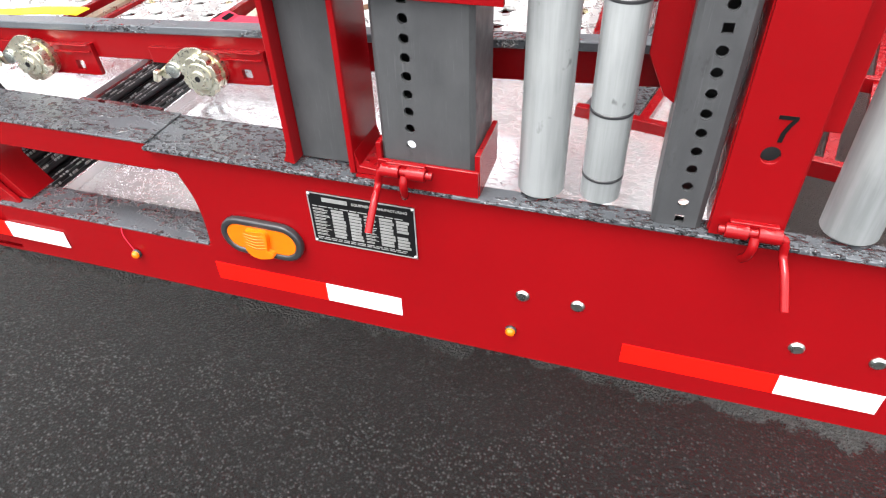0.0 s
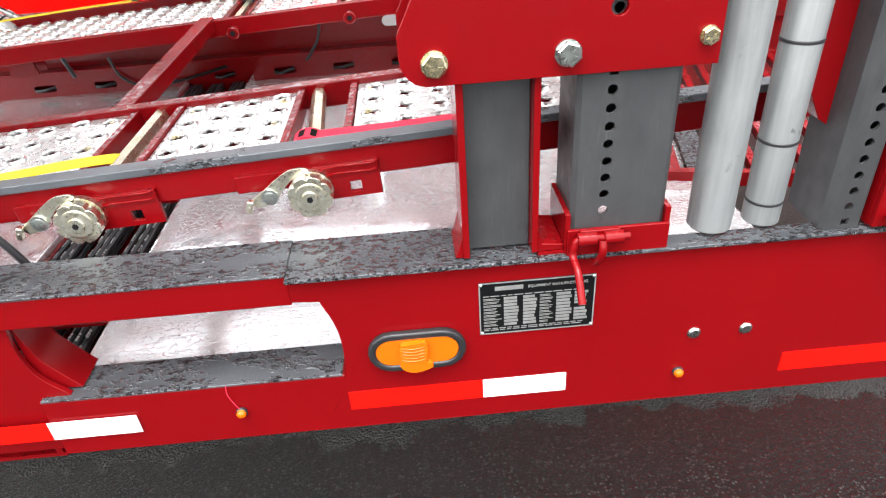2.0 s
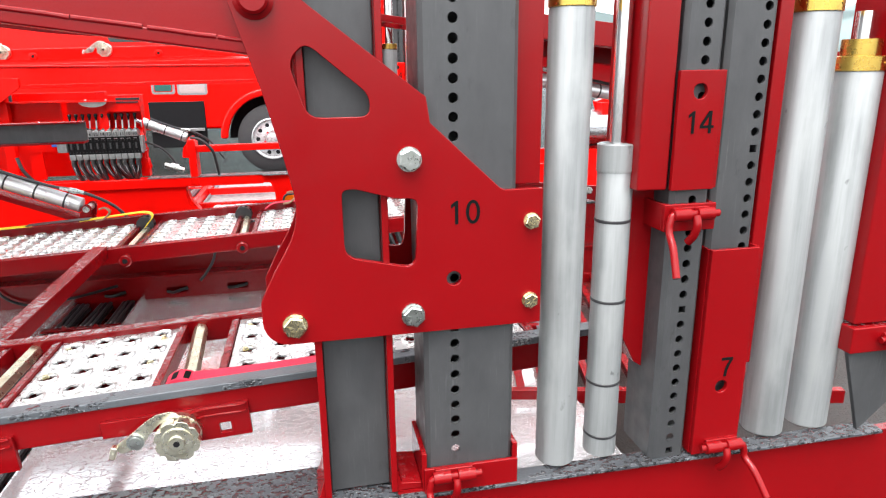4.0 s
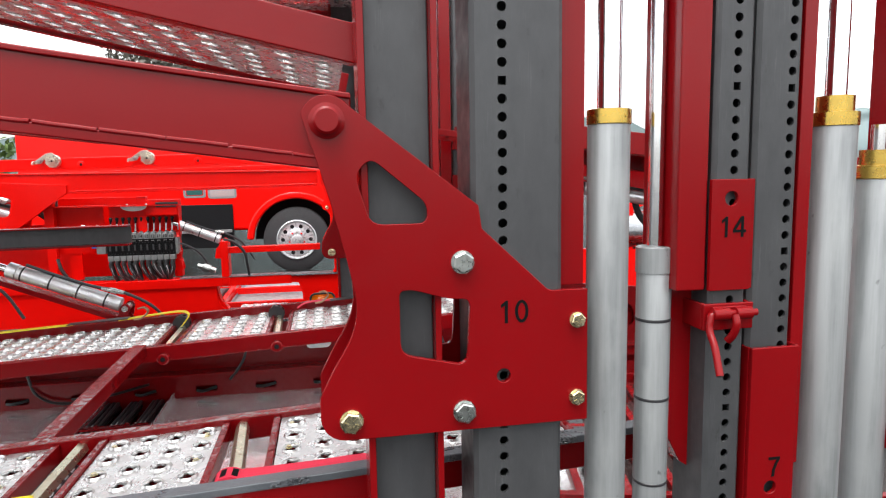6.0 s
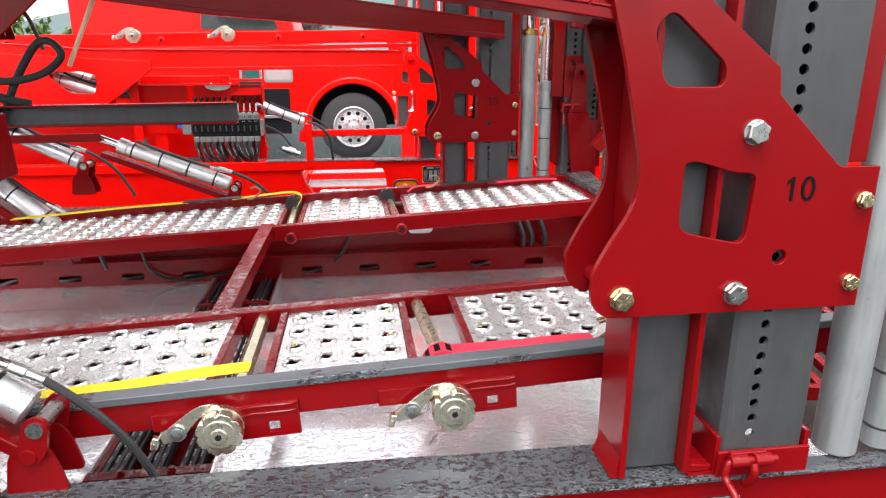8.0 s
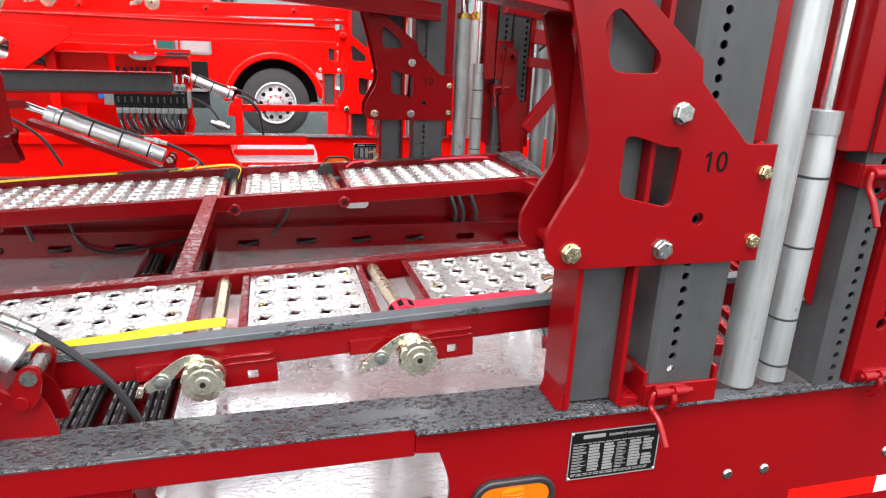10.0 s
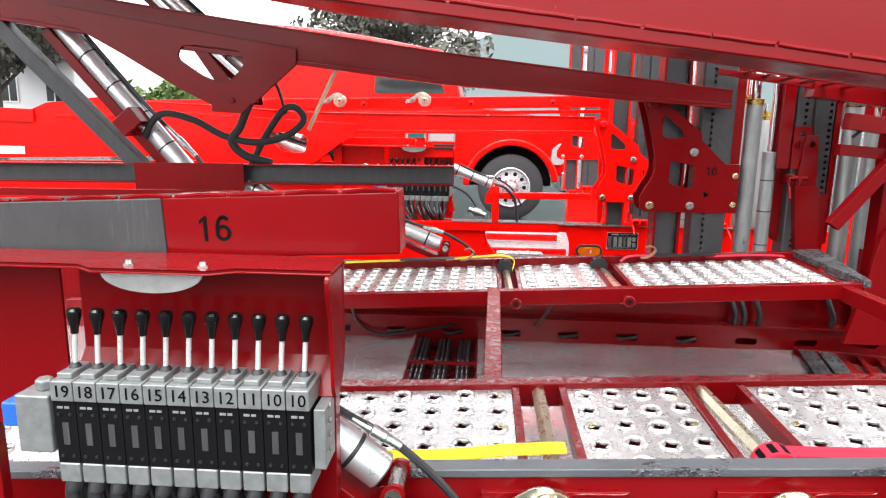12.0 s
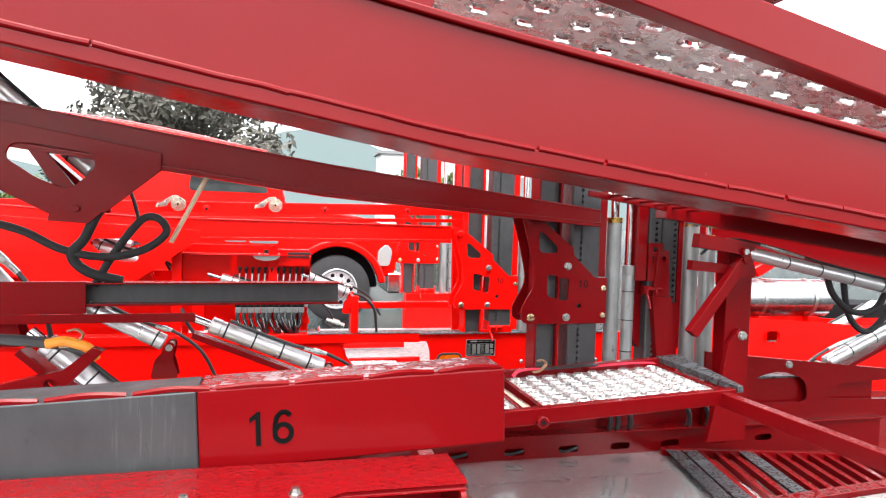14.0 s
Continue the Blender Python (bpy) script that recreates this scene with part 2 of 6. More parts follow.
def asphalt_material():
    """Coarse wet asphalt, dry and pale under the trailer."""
    n = Nodes("wet_asphalt")
    wander = n.tree.nodes.new("ShaderNodeTexNoise")
    wander.inputs["Scale"].default_value, wander.inputs["Detail"].default_value = 210.0, 2.0
    n.put(n.geo.outputs["Position"], wander.inputs["Vector"])
    shift = n.tree.nodes.new("ShaderNodeVectorMath")
    shift.operation = "MULTIPLY_ADD"
    n.put(wander.outputs["Color"], shift.inputs[0])
    shift.inputs[1].default_value = (0.0035, 0.0035, 0.0035)
    n.put(n.geo.outputs["Position"], shift.inputs[2])
    where = shift.outputs[0]
    stones = n.cells(150.0, where)
    fine = n.noise(320.0, 3)
    coarse = n.noise(85.0, 4, 0.7)
    damp = n.noise(1.1, 5, 0.6)
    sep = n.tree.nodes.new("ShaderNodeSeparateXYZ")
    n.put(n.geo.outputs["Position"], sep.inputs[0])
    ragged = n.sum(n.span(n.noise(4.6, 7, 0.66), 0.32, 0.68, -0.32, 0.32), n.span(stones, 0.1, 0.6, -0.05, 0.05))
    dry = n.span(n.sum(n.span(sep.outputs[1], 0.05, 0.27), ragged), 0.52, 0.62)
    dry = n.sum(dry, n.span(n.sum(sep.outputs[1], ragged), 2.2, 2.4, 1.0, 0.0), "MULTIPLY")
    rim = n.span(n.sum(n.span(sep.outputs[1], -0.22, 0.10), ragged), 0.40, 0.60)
    tint = n.tree.nodes.new("ShaderNodeTexVoronoi")
    tint.inputs["Scale"].default_value = 150.0
    n.put(where, tint.inputs["Vector"])
    tone = n.tree.nodes.new("ShaderNodeSeparateColor")
    n.put(tint.outputs["Color"], tone.inputs[0])
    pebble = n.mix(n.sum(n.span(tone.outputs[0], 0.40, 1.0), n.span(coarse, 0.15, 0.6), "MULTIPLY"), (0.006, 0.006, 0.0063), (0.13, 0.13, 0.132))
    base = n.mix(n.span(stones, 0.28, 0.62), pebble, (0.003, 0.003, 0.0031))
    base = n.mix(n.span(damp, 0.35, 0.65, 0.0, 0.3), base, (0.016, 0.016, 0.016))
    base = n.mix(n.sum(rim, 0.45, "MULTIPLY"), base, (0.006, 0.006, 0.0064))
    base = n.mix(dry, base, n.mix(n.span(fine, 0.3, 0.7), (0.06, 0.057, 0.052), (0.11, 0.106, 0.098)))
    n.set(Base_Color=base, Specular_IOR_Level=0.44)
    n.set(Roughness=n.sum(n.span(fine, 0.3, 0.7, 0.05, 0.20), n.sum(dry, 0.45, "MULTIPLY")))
    n.bump(n.sum(n.sum(stones, -1.6, "MULTIPLY"), n.sum(n.sum(n.noise(190.0, 4, 0.75), 1.4, "MULTIPLY"), coarse)), 1.0, 0.03)
    return n.mat


PAD = pad_material("wet_black_grip", (0.030, 0.033, 0.037), (0.075, 0.081, 0.089), 0.75)
WORNPAD = pad_material("worn_grey_grip", (0.060, 0.067, 0.074), (0.115, 0.126, 0.138), 0.35)
SHEET, GRIP, ASPHALT = sheet_material(), perforated_material(), asphalt_material()


# ---- mesh helpers ----
def box(bm, x0, x1, y0, y1, z0, z1, m=None):
    """A box; where z0 and z1 are pairs they are the heights at x0 and at x1."""
    za, zb = (z0 if isinstance(z0, tuple) else (z0, z0)), (z1 if isinstance(z1, tuple) else (z1, z1))
    v = [bm.verts.new(p) for p in ((x0, y0, za[0]), (x1, y0, za[1]), (x1, y1, za[1]), (x0, y1, za[0]),
                                   (x0, y0, zb[0]), (x1, y0, zb[1]), (x1, y1, zb[1]), (x0, y1, zb[0]))]
    for f in ((3, 2, 1, 0), (4, 5, 6, 7), (0, 1, 5, 4), (1, 2, 6, 5), (2, 3, 7, 6), (3, 0, 4, 7)):
        bm.faces.new([v[i] for i in f])
    if m:
        bmesh.ops.transform(bm, matrix=m, verts=v)
    return v


def cyl(bm, a, b, r, seg=24, r2=None, caps=True):
    """A round bar or cone from a to b."""
    a, b = Vector(a), Vector(b)
    r2 = r if r2 is None else r2
    axis = (b - a).normalized()
    side = axis.orthogonal().normalized()
    up = axis.cross(side)
    rings = []
    for p, rr in ((a, r), (b, r2)):
        rings.append([bm.verts.new(p + (side * math.cos(2 * math.pi * i / seg) + up * math.sin(2 * math.pi * i / seg)) * rr) for i in range(seg)])
    for i in range(seg):
        j = (i + 1) % seg
        bm.faces.new((rings[0][i], rings[0][j], rings[1][j], rings[1][i]))
    if caps:
        bm.faces.new(list(reversed(rings[0])))
        bm.faces.new(rings[1])


def lathe(bm, a, b, profile, seg=28):
    """Turns a profile of (share of the way from a to b, radius) about the line a-b."""
    a, b = Vector(a), Vector(b)
    axis = (b - a).normalized()
    side = axis.orthogonal().normalized()
    up = axis.cross(side)
    rings = []
    for s, r in profile:
        c = a.lerp(b, s)
        rings.append([bm.verts.new(c + (side * math.cos(2 * math.pi * i / seg) + up * math.sin(2 * math.pi * i / seg)) * r) for i in range(seg)])
    for p, q in zip(rings, rings[1:]):
        for i in range(seg):
            j = (i + 1) % seg
            bm.faces.new((p[i], p[j], q[j], q[i]))
    bm.faces.new(list(reversed(rings[0])))
    bm.faces.new(rings[-1])


def smooth_line(points, steps=6):
    """Points on a smooth line through the given ones."""
    p = [Vector(q) for q in points]
    p = [p[0] * 2 - p[1]] + p + [p[-1] * 2 - p[-2]]
    out = []
    for i in range(1, len(p) - 2):
        for k in range(steps):
            t = k / steps
            a, b, c, d = p[i - 1:i + 3]
            out.append(0.5 * (2 * b + (c - a) * t + (2 * a - 5 * b + 4 * c - d) * t * t + (3 * b - a - 3 * c + d) * t ** 3))
    out.append(p[-2])
    return out


def sweep(bm, points, r, seg=10, steps=6, curved=True):
    """A hose or bent bar along points."""
    line = smooth_line(points, steps) if curved else [Vector(q) for q in points]
    side, rings = None, []
    for i, p in enumerate(line):
        way = (line[min(i + 1, len(line) - 1)] - line[max(i - 1, 0)]).normalized()
        side = way.orthogonal().normalized() if side is None else (side - way * side.dot(way)).normalized()
        up = way.cross(side)
        rings.append([bm.verts.new(p + (side * math.cos(2 * math.pi * k / seg) + up * math.sin(2 * math.pi * k / seg)) * r) for k in range(seg)])
    for p, q in zip(rings, rings[1:]):
        for k in range(seg):
            j = (k + 1) % seg
            bm.faces.new((p[k], p[j], q[j], q[k]))
    bm.faces.new(list(reversed(rings[0])))
    bm.faces.new(rings[-1])


def ribbon(bm, points, width, thick=0.003, across=(0, 1, 0), steps=6):
    """A flat strap along points."""
    line = smooth_line(points, steps)
    w = Vector(across).normalized() * width / 2
    rows = []
    for i, p in enumerate(line):
        way = (line[min(i + 1, len(line) - 1)] - line[max(i - 1, 0)]).normalized()
        n = way.cross(w).normalized() * thick / 2
        rows.append([bm.verts.new(p + s) for s in (w + n, w - n, -w - n, -w + n)])
    for a, b in zip(rows, rows[1:]):
        for k in range(4):
            bm.faces.new((a[k], a[(k + 1) % 4], b[(k + 1) % 4], b[k]))
    bm.faces.new(rows[0])
    bm.faces.new(list(reversed(rows[-1])))


def arc(cx, cz, r, a0, a1, n=8, rz=None):
    rz = r if rz is None else rz
    return [(cx + r * math.cos(radians(a0 + (a1 - a0) * i / n)), cz + rz * math.sin(radians(a0 + (a1 - a0) * i / n))) for i in range(n + 1)]


def rounded(points, r, n=4):
    """A polygon with its corners rounded."""
    out = []
    for i, p in enumerate(points):
        p, a, b = Vector(p), Vector(points[i - 1]), Vector(points[(i + 1) % len(points)])
        u, v = (a - p), (b - p)
        d = min(r, u.length * 0.45, v.length * 0.45)
        s, e = p + u.normalized() * d, p + v.normalized() * d
        for k in range(n + 1):
            t = k / n
            out.append(tuple((1 - t) ** 2 * s + 2 * t * (1 - t) * p + t * t * e))
    return out


def slab(bm, outline, y0, y1, holes=()):
    """A plate that stands in the x-z plane from y0 to y1, with holes through it."""
    for y in (y0, y1):
        edges = []
        for loop in (outline, *holes):
            vs = [bm.verts.new((x, y, z)) for x, z in loop]
            edges += [bm.edges.new((vs[i], vs[(i + 1) % len(vs)])) for i in range(len(vs))]
        bmesh.ops.triangle_fill(bm, edges=edges, use_beauty=True, use_dissolve=False, normal=(0, -1 if y == y0 else 1, 0))
    for loop in (outline, *holes):
        a = [bm.verts.new((x, y0, z)) for x, z in loop]
        b = [bm.verts.new((x, y1, z)) for x, z in loop]
        for i in range(len(a)):
            j = (i + 1) % len(a)
            bm.faces.new((a[i], a[j], b[j], b[i]))
    bmesh.ops.remove_doubles(bm, verts=bm.verts, dist=1e-5)
    bmesh.ops.recalc_face_normals(bm, faces=bm.faces)


def disc(x, z, r, n=16, turn=0.0):
    return [(x + r * math.cos(2 * math.pi * i / n + turn), z + r * math.sin(2 * math.pi * i / n + turn)) for i in range(n)]


def part(name, bm, material, parent=None, label="", bevel=0.0, sharp=35):
    """Links a bmesh as one mesh object under its thing."""
    me = bpy.data.meshes.new(name)
    bm.to_mesh(me)
    bm.free()
    me.materials.append(material)
    me.shade_smooth()
    me.set_sharp_from_angle(angle=radians(sharp))
    ob = new(name, me)
    if parent:
        ob.parent = parent
    if label:
        ob["label"] = label
    if bevel:
        mod = ob.modifiers.new("edge", "BEVEL")
        mod.width, mod.segments, mod.limit_method, mod.angle_limit = bevel, 2, "ANGLE", radians(50)
        mod.harden_normals = True
    return ob


def thing(name, label, category, group="", kind="", at=None):
    ob = new(name)
    ob.empty_display_size = 0.05
    if at is not None:
        ob.matrix_world = at
    return tagged(ob, label, category, group, kind)


def text_mesh(words, size, y, x, z, turn=0.0, bold=0.010):
    """Letters that stand in the x-z plane and are read from -y."""
    cu = bpy.data.curves.new("words", "FONT")
    cu.body, cu.size, cu.align_x, cu.align_y, cu.extrude, cu.resolution_u = words, size, "CENTER", "CENTER", 0.0006, 3
    cu.offset = size * bold
    ob = bpy.data.objects.new("words", cu)
    scene.collection.objects.link(ob)
    me = bpy.data.meshes.new_from_object(ob.evaluated_get(bpy.context.evaluated_depsgraph_get()))
    bpy.data.objects.remove(ob)
    bpy.data.curves.remove(cu)
    bm = bmesh.new()
    bm.from_mesh(me)
    bpy.data.meshes.remove(me)
    bmesh.ops.transform(bm, matrix=pose(x, y, z) @ pose(0, 0, 0, 90, 0, 0) @ pose(0, 0, 0, 0, 0, turn), verts=bm.verts)
    return bm


DIGITS = {
    "1": ([(0.075, -0.365), (0.075, 0.365), (0.01, 0.365), (-0.15, 0.24), (-0.15, 0.14), (-0.025, 0.22), (-0.025, -0.365)], ()),
    "4": ([(0.06, -0.365), (0.16, -0.365), (0.16, -0.20), (0.25, -0.20), (0.25, -0.11), (0.16, -0.11), (0.16, 0.365), (0.05, 0.365), (-0.25, -0.10), (-0.25, -0.20), (0.06, -0.20)], ((0.06, -0.11), (0.06, 0.20), (-0.14, -0.11))),
    "7": ([(-0.22, 0.265), (0.115, 0.265), (0.02, 0.10), (-0.06, -0.12), (-0.085, -0.365), (0.025, -0.365), (0.05, -0.12), (0.12, 0.08), (0.23, 0.28), (0.23, 0.365), (-0.22, 0.365)], ()),
}


def oval(rx, rz, z=0.0, n=24):
    return [(rx * math.cos(2 * math.pi * i / n), z + rz * math.sin(2 * math.pi * i / n)) for i in range(n)]


def numeral_mesh(words, size, y, x, z):
    """Upright stencilled sans digits, read from -y."""
    bm = bmesh.new()
    for i, ch in enumerate(words):
        cx = x + (i - (len(words) - 1) / 2) * size * 0.54
        fit = lambda shape: [(cx + px * size, z + pz * size) for px, pz in shape]
        if ch == "0":
            slab(bm, fit(oval(0.225, 0.375)), y - 0.0006, y + 0.0006, [fit(oval(0.125, 0.28))])
        elif ch == "6":
            slab(bm, fit(oval(0.225, 0.235, -0.13)), y - 0.0006, y + 0.0006, [fit(oval(0.12, 0.135, -0.13))])
            stem = smooth_line([(-0.172, 0, -0.12), (-0.165, 0, 0.06), (-0.12, 0, 0.23), (-0.02, 0, 0.318), (0.08, 0, 0.312), (0.15, 0, 0.235)], 4)
            for p, q in zip(stem, stem[1:]):
                n = Vector((-(q - p).z, 0, (q - p).x)).normalized() * 0.051
                e = (q - p) * 0.12
                slab(bm, fit([(v.x, v.z) for v in (p - n - e, q - n + e, q + n + e, p + n - e)]), y - 0.0004, y + 0.0004)
        else:
            shape, hole = DIGITS[ch]
            slab(bm, fit(shape), y - 0.0006, y + 0.0006, [fit(hole)] if hole else ())
    return bm


def hex_bolt(parent, x, y, z, r, material, side=-1, washer=True, turn=0.2):
    """A hexagon bolt head with grade marks; side -1 looks to -y, 1 to +y."""
    bm = bmesh.new()
    if washer:
        cyl(bm, (x, y, z), (x, y + side * 0.003, z), r * 1.06, 24)
    a = y + side * (0.003 if washer else 0.0)
    pts = [(x + r * math.cos(turn + math.pi / 3 * i), z + r * math.sin(turn + math.pi / 3 * i)) for i in range(6)]
    top = a + side * r * 0.62
    lo = [bm.verts.new((px, a, pz)) for px, pz in pts]
    mid = [bm.verts.new((px, top - side * r * 0.1, pz)) for px, pz in pts]
    cap = [bm.verts.new((x + (px - x) * 0.86, top, z + (pz - z) * 0.86)) for px, pz in pts]
    for p, q in ((lo, mid), (mid, cap)):
        for i in range(6):
            bm.faces.new((p[i], p[(i + 1) % 6], q[(i + 1) % 6], q[i]))
    bm.faces.new(cap)
    for k in range(6):
        w = turn + math.pi / 3 * k
        d = Vector((math.cos(w), 0, math.sin(w)))
        n = Vector((-d.z, 0, d.x)) * r * 0.035
        c = Vector((x, top + side * 0.0006, z))
        p = [c + d * r * 0.28 - n, c + d * r * 0.66 - n, c + d * r * 0.66 + n, c + d * r * 0.28 + n]
        q = [v + Vector((0, -side * 0.0008, 0)) for v in p]
        va, vb = [bm.verts.new(v) for v in p], [bm.verts.new(v) for v in q]
        bm.faces.new(va)
        for i in range(4):
            bm.faces.new((va[i], va[(i + 1) % 4], vb[(i + 1) % 4], vb[i]))
    bmesh.ops.recalc_face_normals(bm, faces=bm.faces)
    return part("bolt", bm, material, parent, sharp=25)


# ---- the lifting gear of one side of a trailer ----
def guide_post(at, red):
    th = thing("guide_post", "upright grey steel guide post with red painted flanges", "post", "trailer posts", at=at)
    bm = bmesh.new()
    box(bm, -0.006, 0.103, 0.030, 0.100, 0.617, 2.6)
    part("web", bm, STEEL, th, "dark grey primed web", 0.003)
    for x0, x1 in ((-0.018, -0.006), (0.103, 0.114)):
        bm = bmesh.new()
        box(bm, x0, x1, 0.0, 0.112, 0.617, 2.6)
        part("flange", bm, red, th, "red painted flange", 0.002)
    bm = bmesh.new()
    slab(bm, [(0.114, 0.617), (0.16, 0.617), (0.16, 0.628), (0.122, 0.632), (0.114, 0.66)], 0.004, 0.11)
    part("foot_gusset", bm, red, th, "wet red gusset", 0.002)
    bm = bmesh.new()
    slab(bm, [(-0.018, 0.617), (-0.018, 0.66), (-0.026, 0.63), (-0.032, 0.617)], 0.004, 0.10)
    part("foot_gusset", bm, red, th, "wet red gusset", 0.001)
    return th


def hole_column(x, z0, z1, pitch, r, square_at):
    out, k = [], 0
    z = z0
    while z < z1:
        out.append(disc(x, z, r * 1.22, 4, math.pi / 4) if k % 10 == square_at else disc(x, z, r, 12))
        z += pitch
        k += 1
    return out


def perforated_post(at, x0, x1, y0, y1, z0, hole_x, first, pitch, r, square_at=5):
    th = thing("lift_post", "grey steel lifting post with a row of pin holes", "post", "trailer posts", at=at)
    c = 0.008
    bm = bmesh.new()
    slab(bm, [(x0 + c, z0), (x1 - c, z0), (x1 - c, 2.6), (x0 + c, 2.6)], y0, y0 + 0.006, hole_column(hole_x, first, 2.55, pitch, r, square_at))
    part("front_face", bm, STEEL, th, "grey face with round pin holes")
    bm = bmesh.new()
    pts = [(x0 + c, y0), (x0, y0 + c), (x0, y1), (x1, y1), (x1, y0 + c), (x1 - c, y0)]
    inner = [(x0 + c, y0 + 0.004), (x0 + 0.006, y0 + c), (x0 + 0.006, y1 - 0.006), (x1 - 0.006, y1 - 0.006), (x1 - 0.006, y0 + c), (x1 - c, y0 + 0.004)]
    loops = [[bm.verts.new((px, py, z)) for px, py in ring] for ring in (pts, inner) for z in (z0, 2.6)]
    for i in range(5):
        for lo, hi in ((loops[0], loops[1]), (loops[3], loops[2])):
            bm.faces.new((lo[i], hi[i], hi[i + 1], lo[i + 1]))
        bm.faces.new((loops[1][i], loops[3][i], loops[3][i + 1], loops[1][i + 1]))
    part("tube", bm, STEEL, th, "grey tube sides")
    return th


def lock_pin(at, red, x, y, z, lever, length, lean=0.034, out=0.036):
    """A spring pin with a bent handle. lever: -1 hangs at the low-x end, 1 at the high-x end."""
    th = thing("lock_pin", "red bent-handle lock pin on a post collar", "lock pin", "lock pins", at=at)
    bm = bmesh.new()
    e = x + lever * 0.045
    sweep(bm, [(x - lever * 0.05, y, z), (e - lever * 0.012, y, z), (e, y - 0.002, z - 0.010), (e + lever * 0.003, y - 0.006, z - 0.03),
               (e + lever * lean * 0.5, y - out * 0.5, z - length * 0.55), (e + lever * lean, y - out, z - length)], 0.0068, 12, 5)
    part("handle", bm, red, th, "bent red handle")
    for dx in (-0.024, 0.022):
        bm = bmesh.new()
        lathe(bm, (x + dx - 0.017, y, z), (x + dx + 0.017, y, z), [(0, 0.0095), (0.03, 0.0118), (0.97, 0.0118), (1, 0.0095)], 18)
        part("collar", bm, red, th)
    bm = bmesh.new()
    sweep(bm, [(x + 0.002, y - 0.006, z - 0.002), (x + 0.002, y - 0.012, z - 0.018), (x, y - 0.006, z - 0.038), (x - 0.004, y + 0.004, z - 0.052)], 0.0075, 12, 5)
    part("hook", bm, red, th, "red pin hook")
    bm = bmesh.new()
    box(bm, x - 0.035, x + 0.035, y + 0.006, y + 0.016, z - 0.014, z + 0.012)
    part("lug", bm, red, th, "", 0.002)
    return th


def post_socket(at, red):
    th = thing("post_socket", "wet red socket welded round the foot of a lifting post", "socket", at=at)
    bm = bmesh.new()
    box(bm, 0.163, 0.342, -0.010, -0.002, 0.610, 0.662)
    part("front_plate", bm, red, th, "", 0.002)
    for x0, x1 in ((0.160, 0.169), (0.334, 0.343)):
        bm = bmesh.new()
        slab(bm, [(x0, 0.610), (x1, 0.610), (x1, 0.69), (x0, 0.69)], -0.002, 0.12)
        part("side_plate", bm, red, th, "", 0.001)
    bm = bmesh.new()
    box(bm, 0.114, 0.163, 0.0, 0.118, 0.610, 0.616)
    part("base_plate", bm, red, th)
    return th


def bracket_outline():
    pts = arc(-0.070, 1.471, 0.042, 165, 38, 8)
    pts += [(0.178, 1.330), (0.184, 1.290), (0.30, 1.181), (0.308, 1.177), (0.376, 1.177), (0.377, 0.936)]
    pts += arc(-0.056, 0.977, 0.042, -92, -180, 6)
    pts += [(p[0], p[2]) for p in smooth_line([(-0.098, 0, 1.012), (-0.072, 0, 1.062), (-0.042, 0, 1.115), (-0.032, 0, 1.165), (-0.042, 0, 1.228), (-0.07, 0, 1.345)], 4)]
    return pts


def lift_bracket(at, red, number):
    th = thing("lift_bracket", "red twin-plate lifting bracket bolted on a grey post", "bracket", "lifting brackets", at=at)
    upper = rounded([(-0.002, 1.412), (-0.028, 1.385), (-0.004, 1.302), (0.090, 1.302), (0.090, 1.335)], 0.02)
    lower = rounded([(0.040, 1.188), (0.040, 1.078), (0.156, 1.052), (0.162, 1.170), (0.128, 1.170), (0.06, 1.190)], 0.022)
    for name, y0, y1 in (("front_plate", -0.012, 0.0), ("back_plate", 0.122, 0.134)):
        bm = bmesh.new()
        slab(bm, bracket_outline(), y0, y1, [upper, lower, disc(0.221, 1.029, 0.0125, 18)])
        part(name, bm, red, th, "flame-cut red plate with two rounded windows", 0.0022)
    bm = bmesh.new()
    box(bm, 0.336, 0.385, 0.03, 0.09, 1.177, 2.6)
    part("guide_strip", bm, red, th, "red upright strip", 0.002)
    for x, z, r, m in ((-0.047, 0.969, 0.0190, BOLTZINC), (0.149, 0.970, 0.0190, WHITEZINC), (0.149, 1.234, 0.0190, WHITEZINC), (0.356, 1.122, 0.0135, BOLTZINC), (0.356, 0.980, 0.0135, BOLTZINC)):
        hex_bolt(th, x, -0.012, z, r, m, turn=random.random())
    for x, z in ((-0.047, 0.969), (0.149, 0.970), (0.149, 1.234)):
        bm = bmesh.new()
        cyl(bm, (x, 0.0, z), (x, 0.122, z), 0.016, 16)
        part("spacer", bm, red, th)
    bm = bmesh.new()
    lathe(bm, (-0.07, -0.012, 1.471), (-0.07, -0.034, 1.471), [(0, 0.029), (0.2, 0.029), (0.3, 0.022), (0.85, 0.022), (1, 0.018)], 6 * 4)
    part("pivot_bolt", bm, red, th, "painted pivot bolt head")
    part("numeral", numeral_mesh(number, 0.054, -0.0128, 0.239, 1.143), INK, th, "black painted number")
    return th


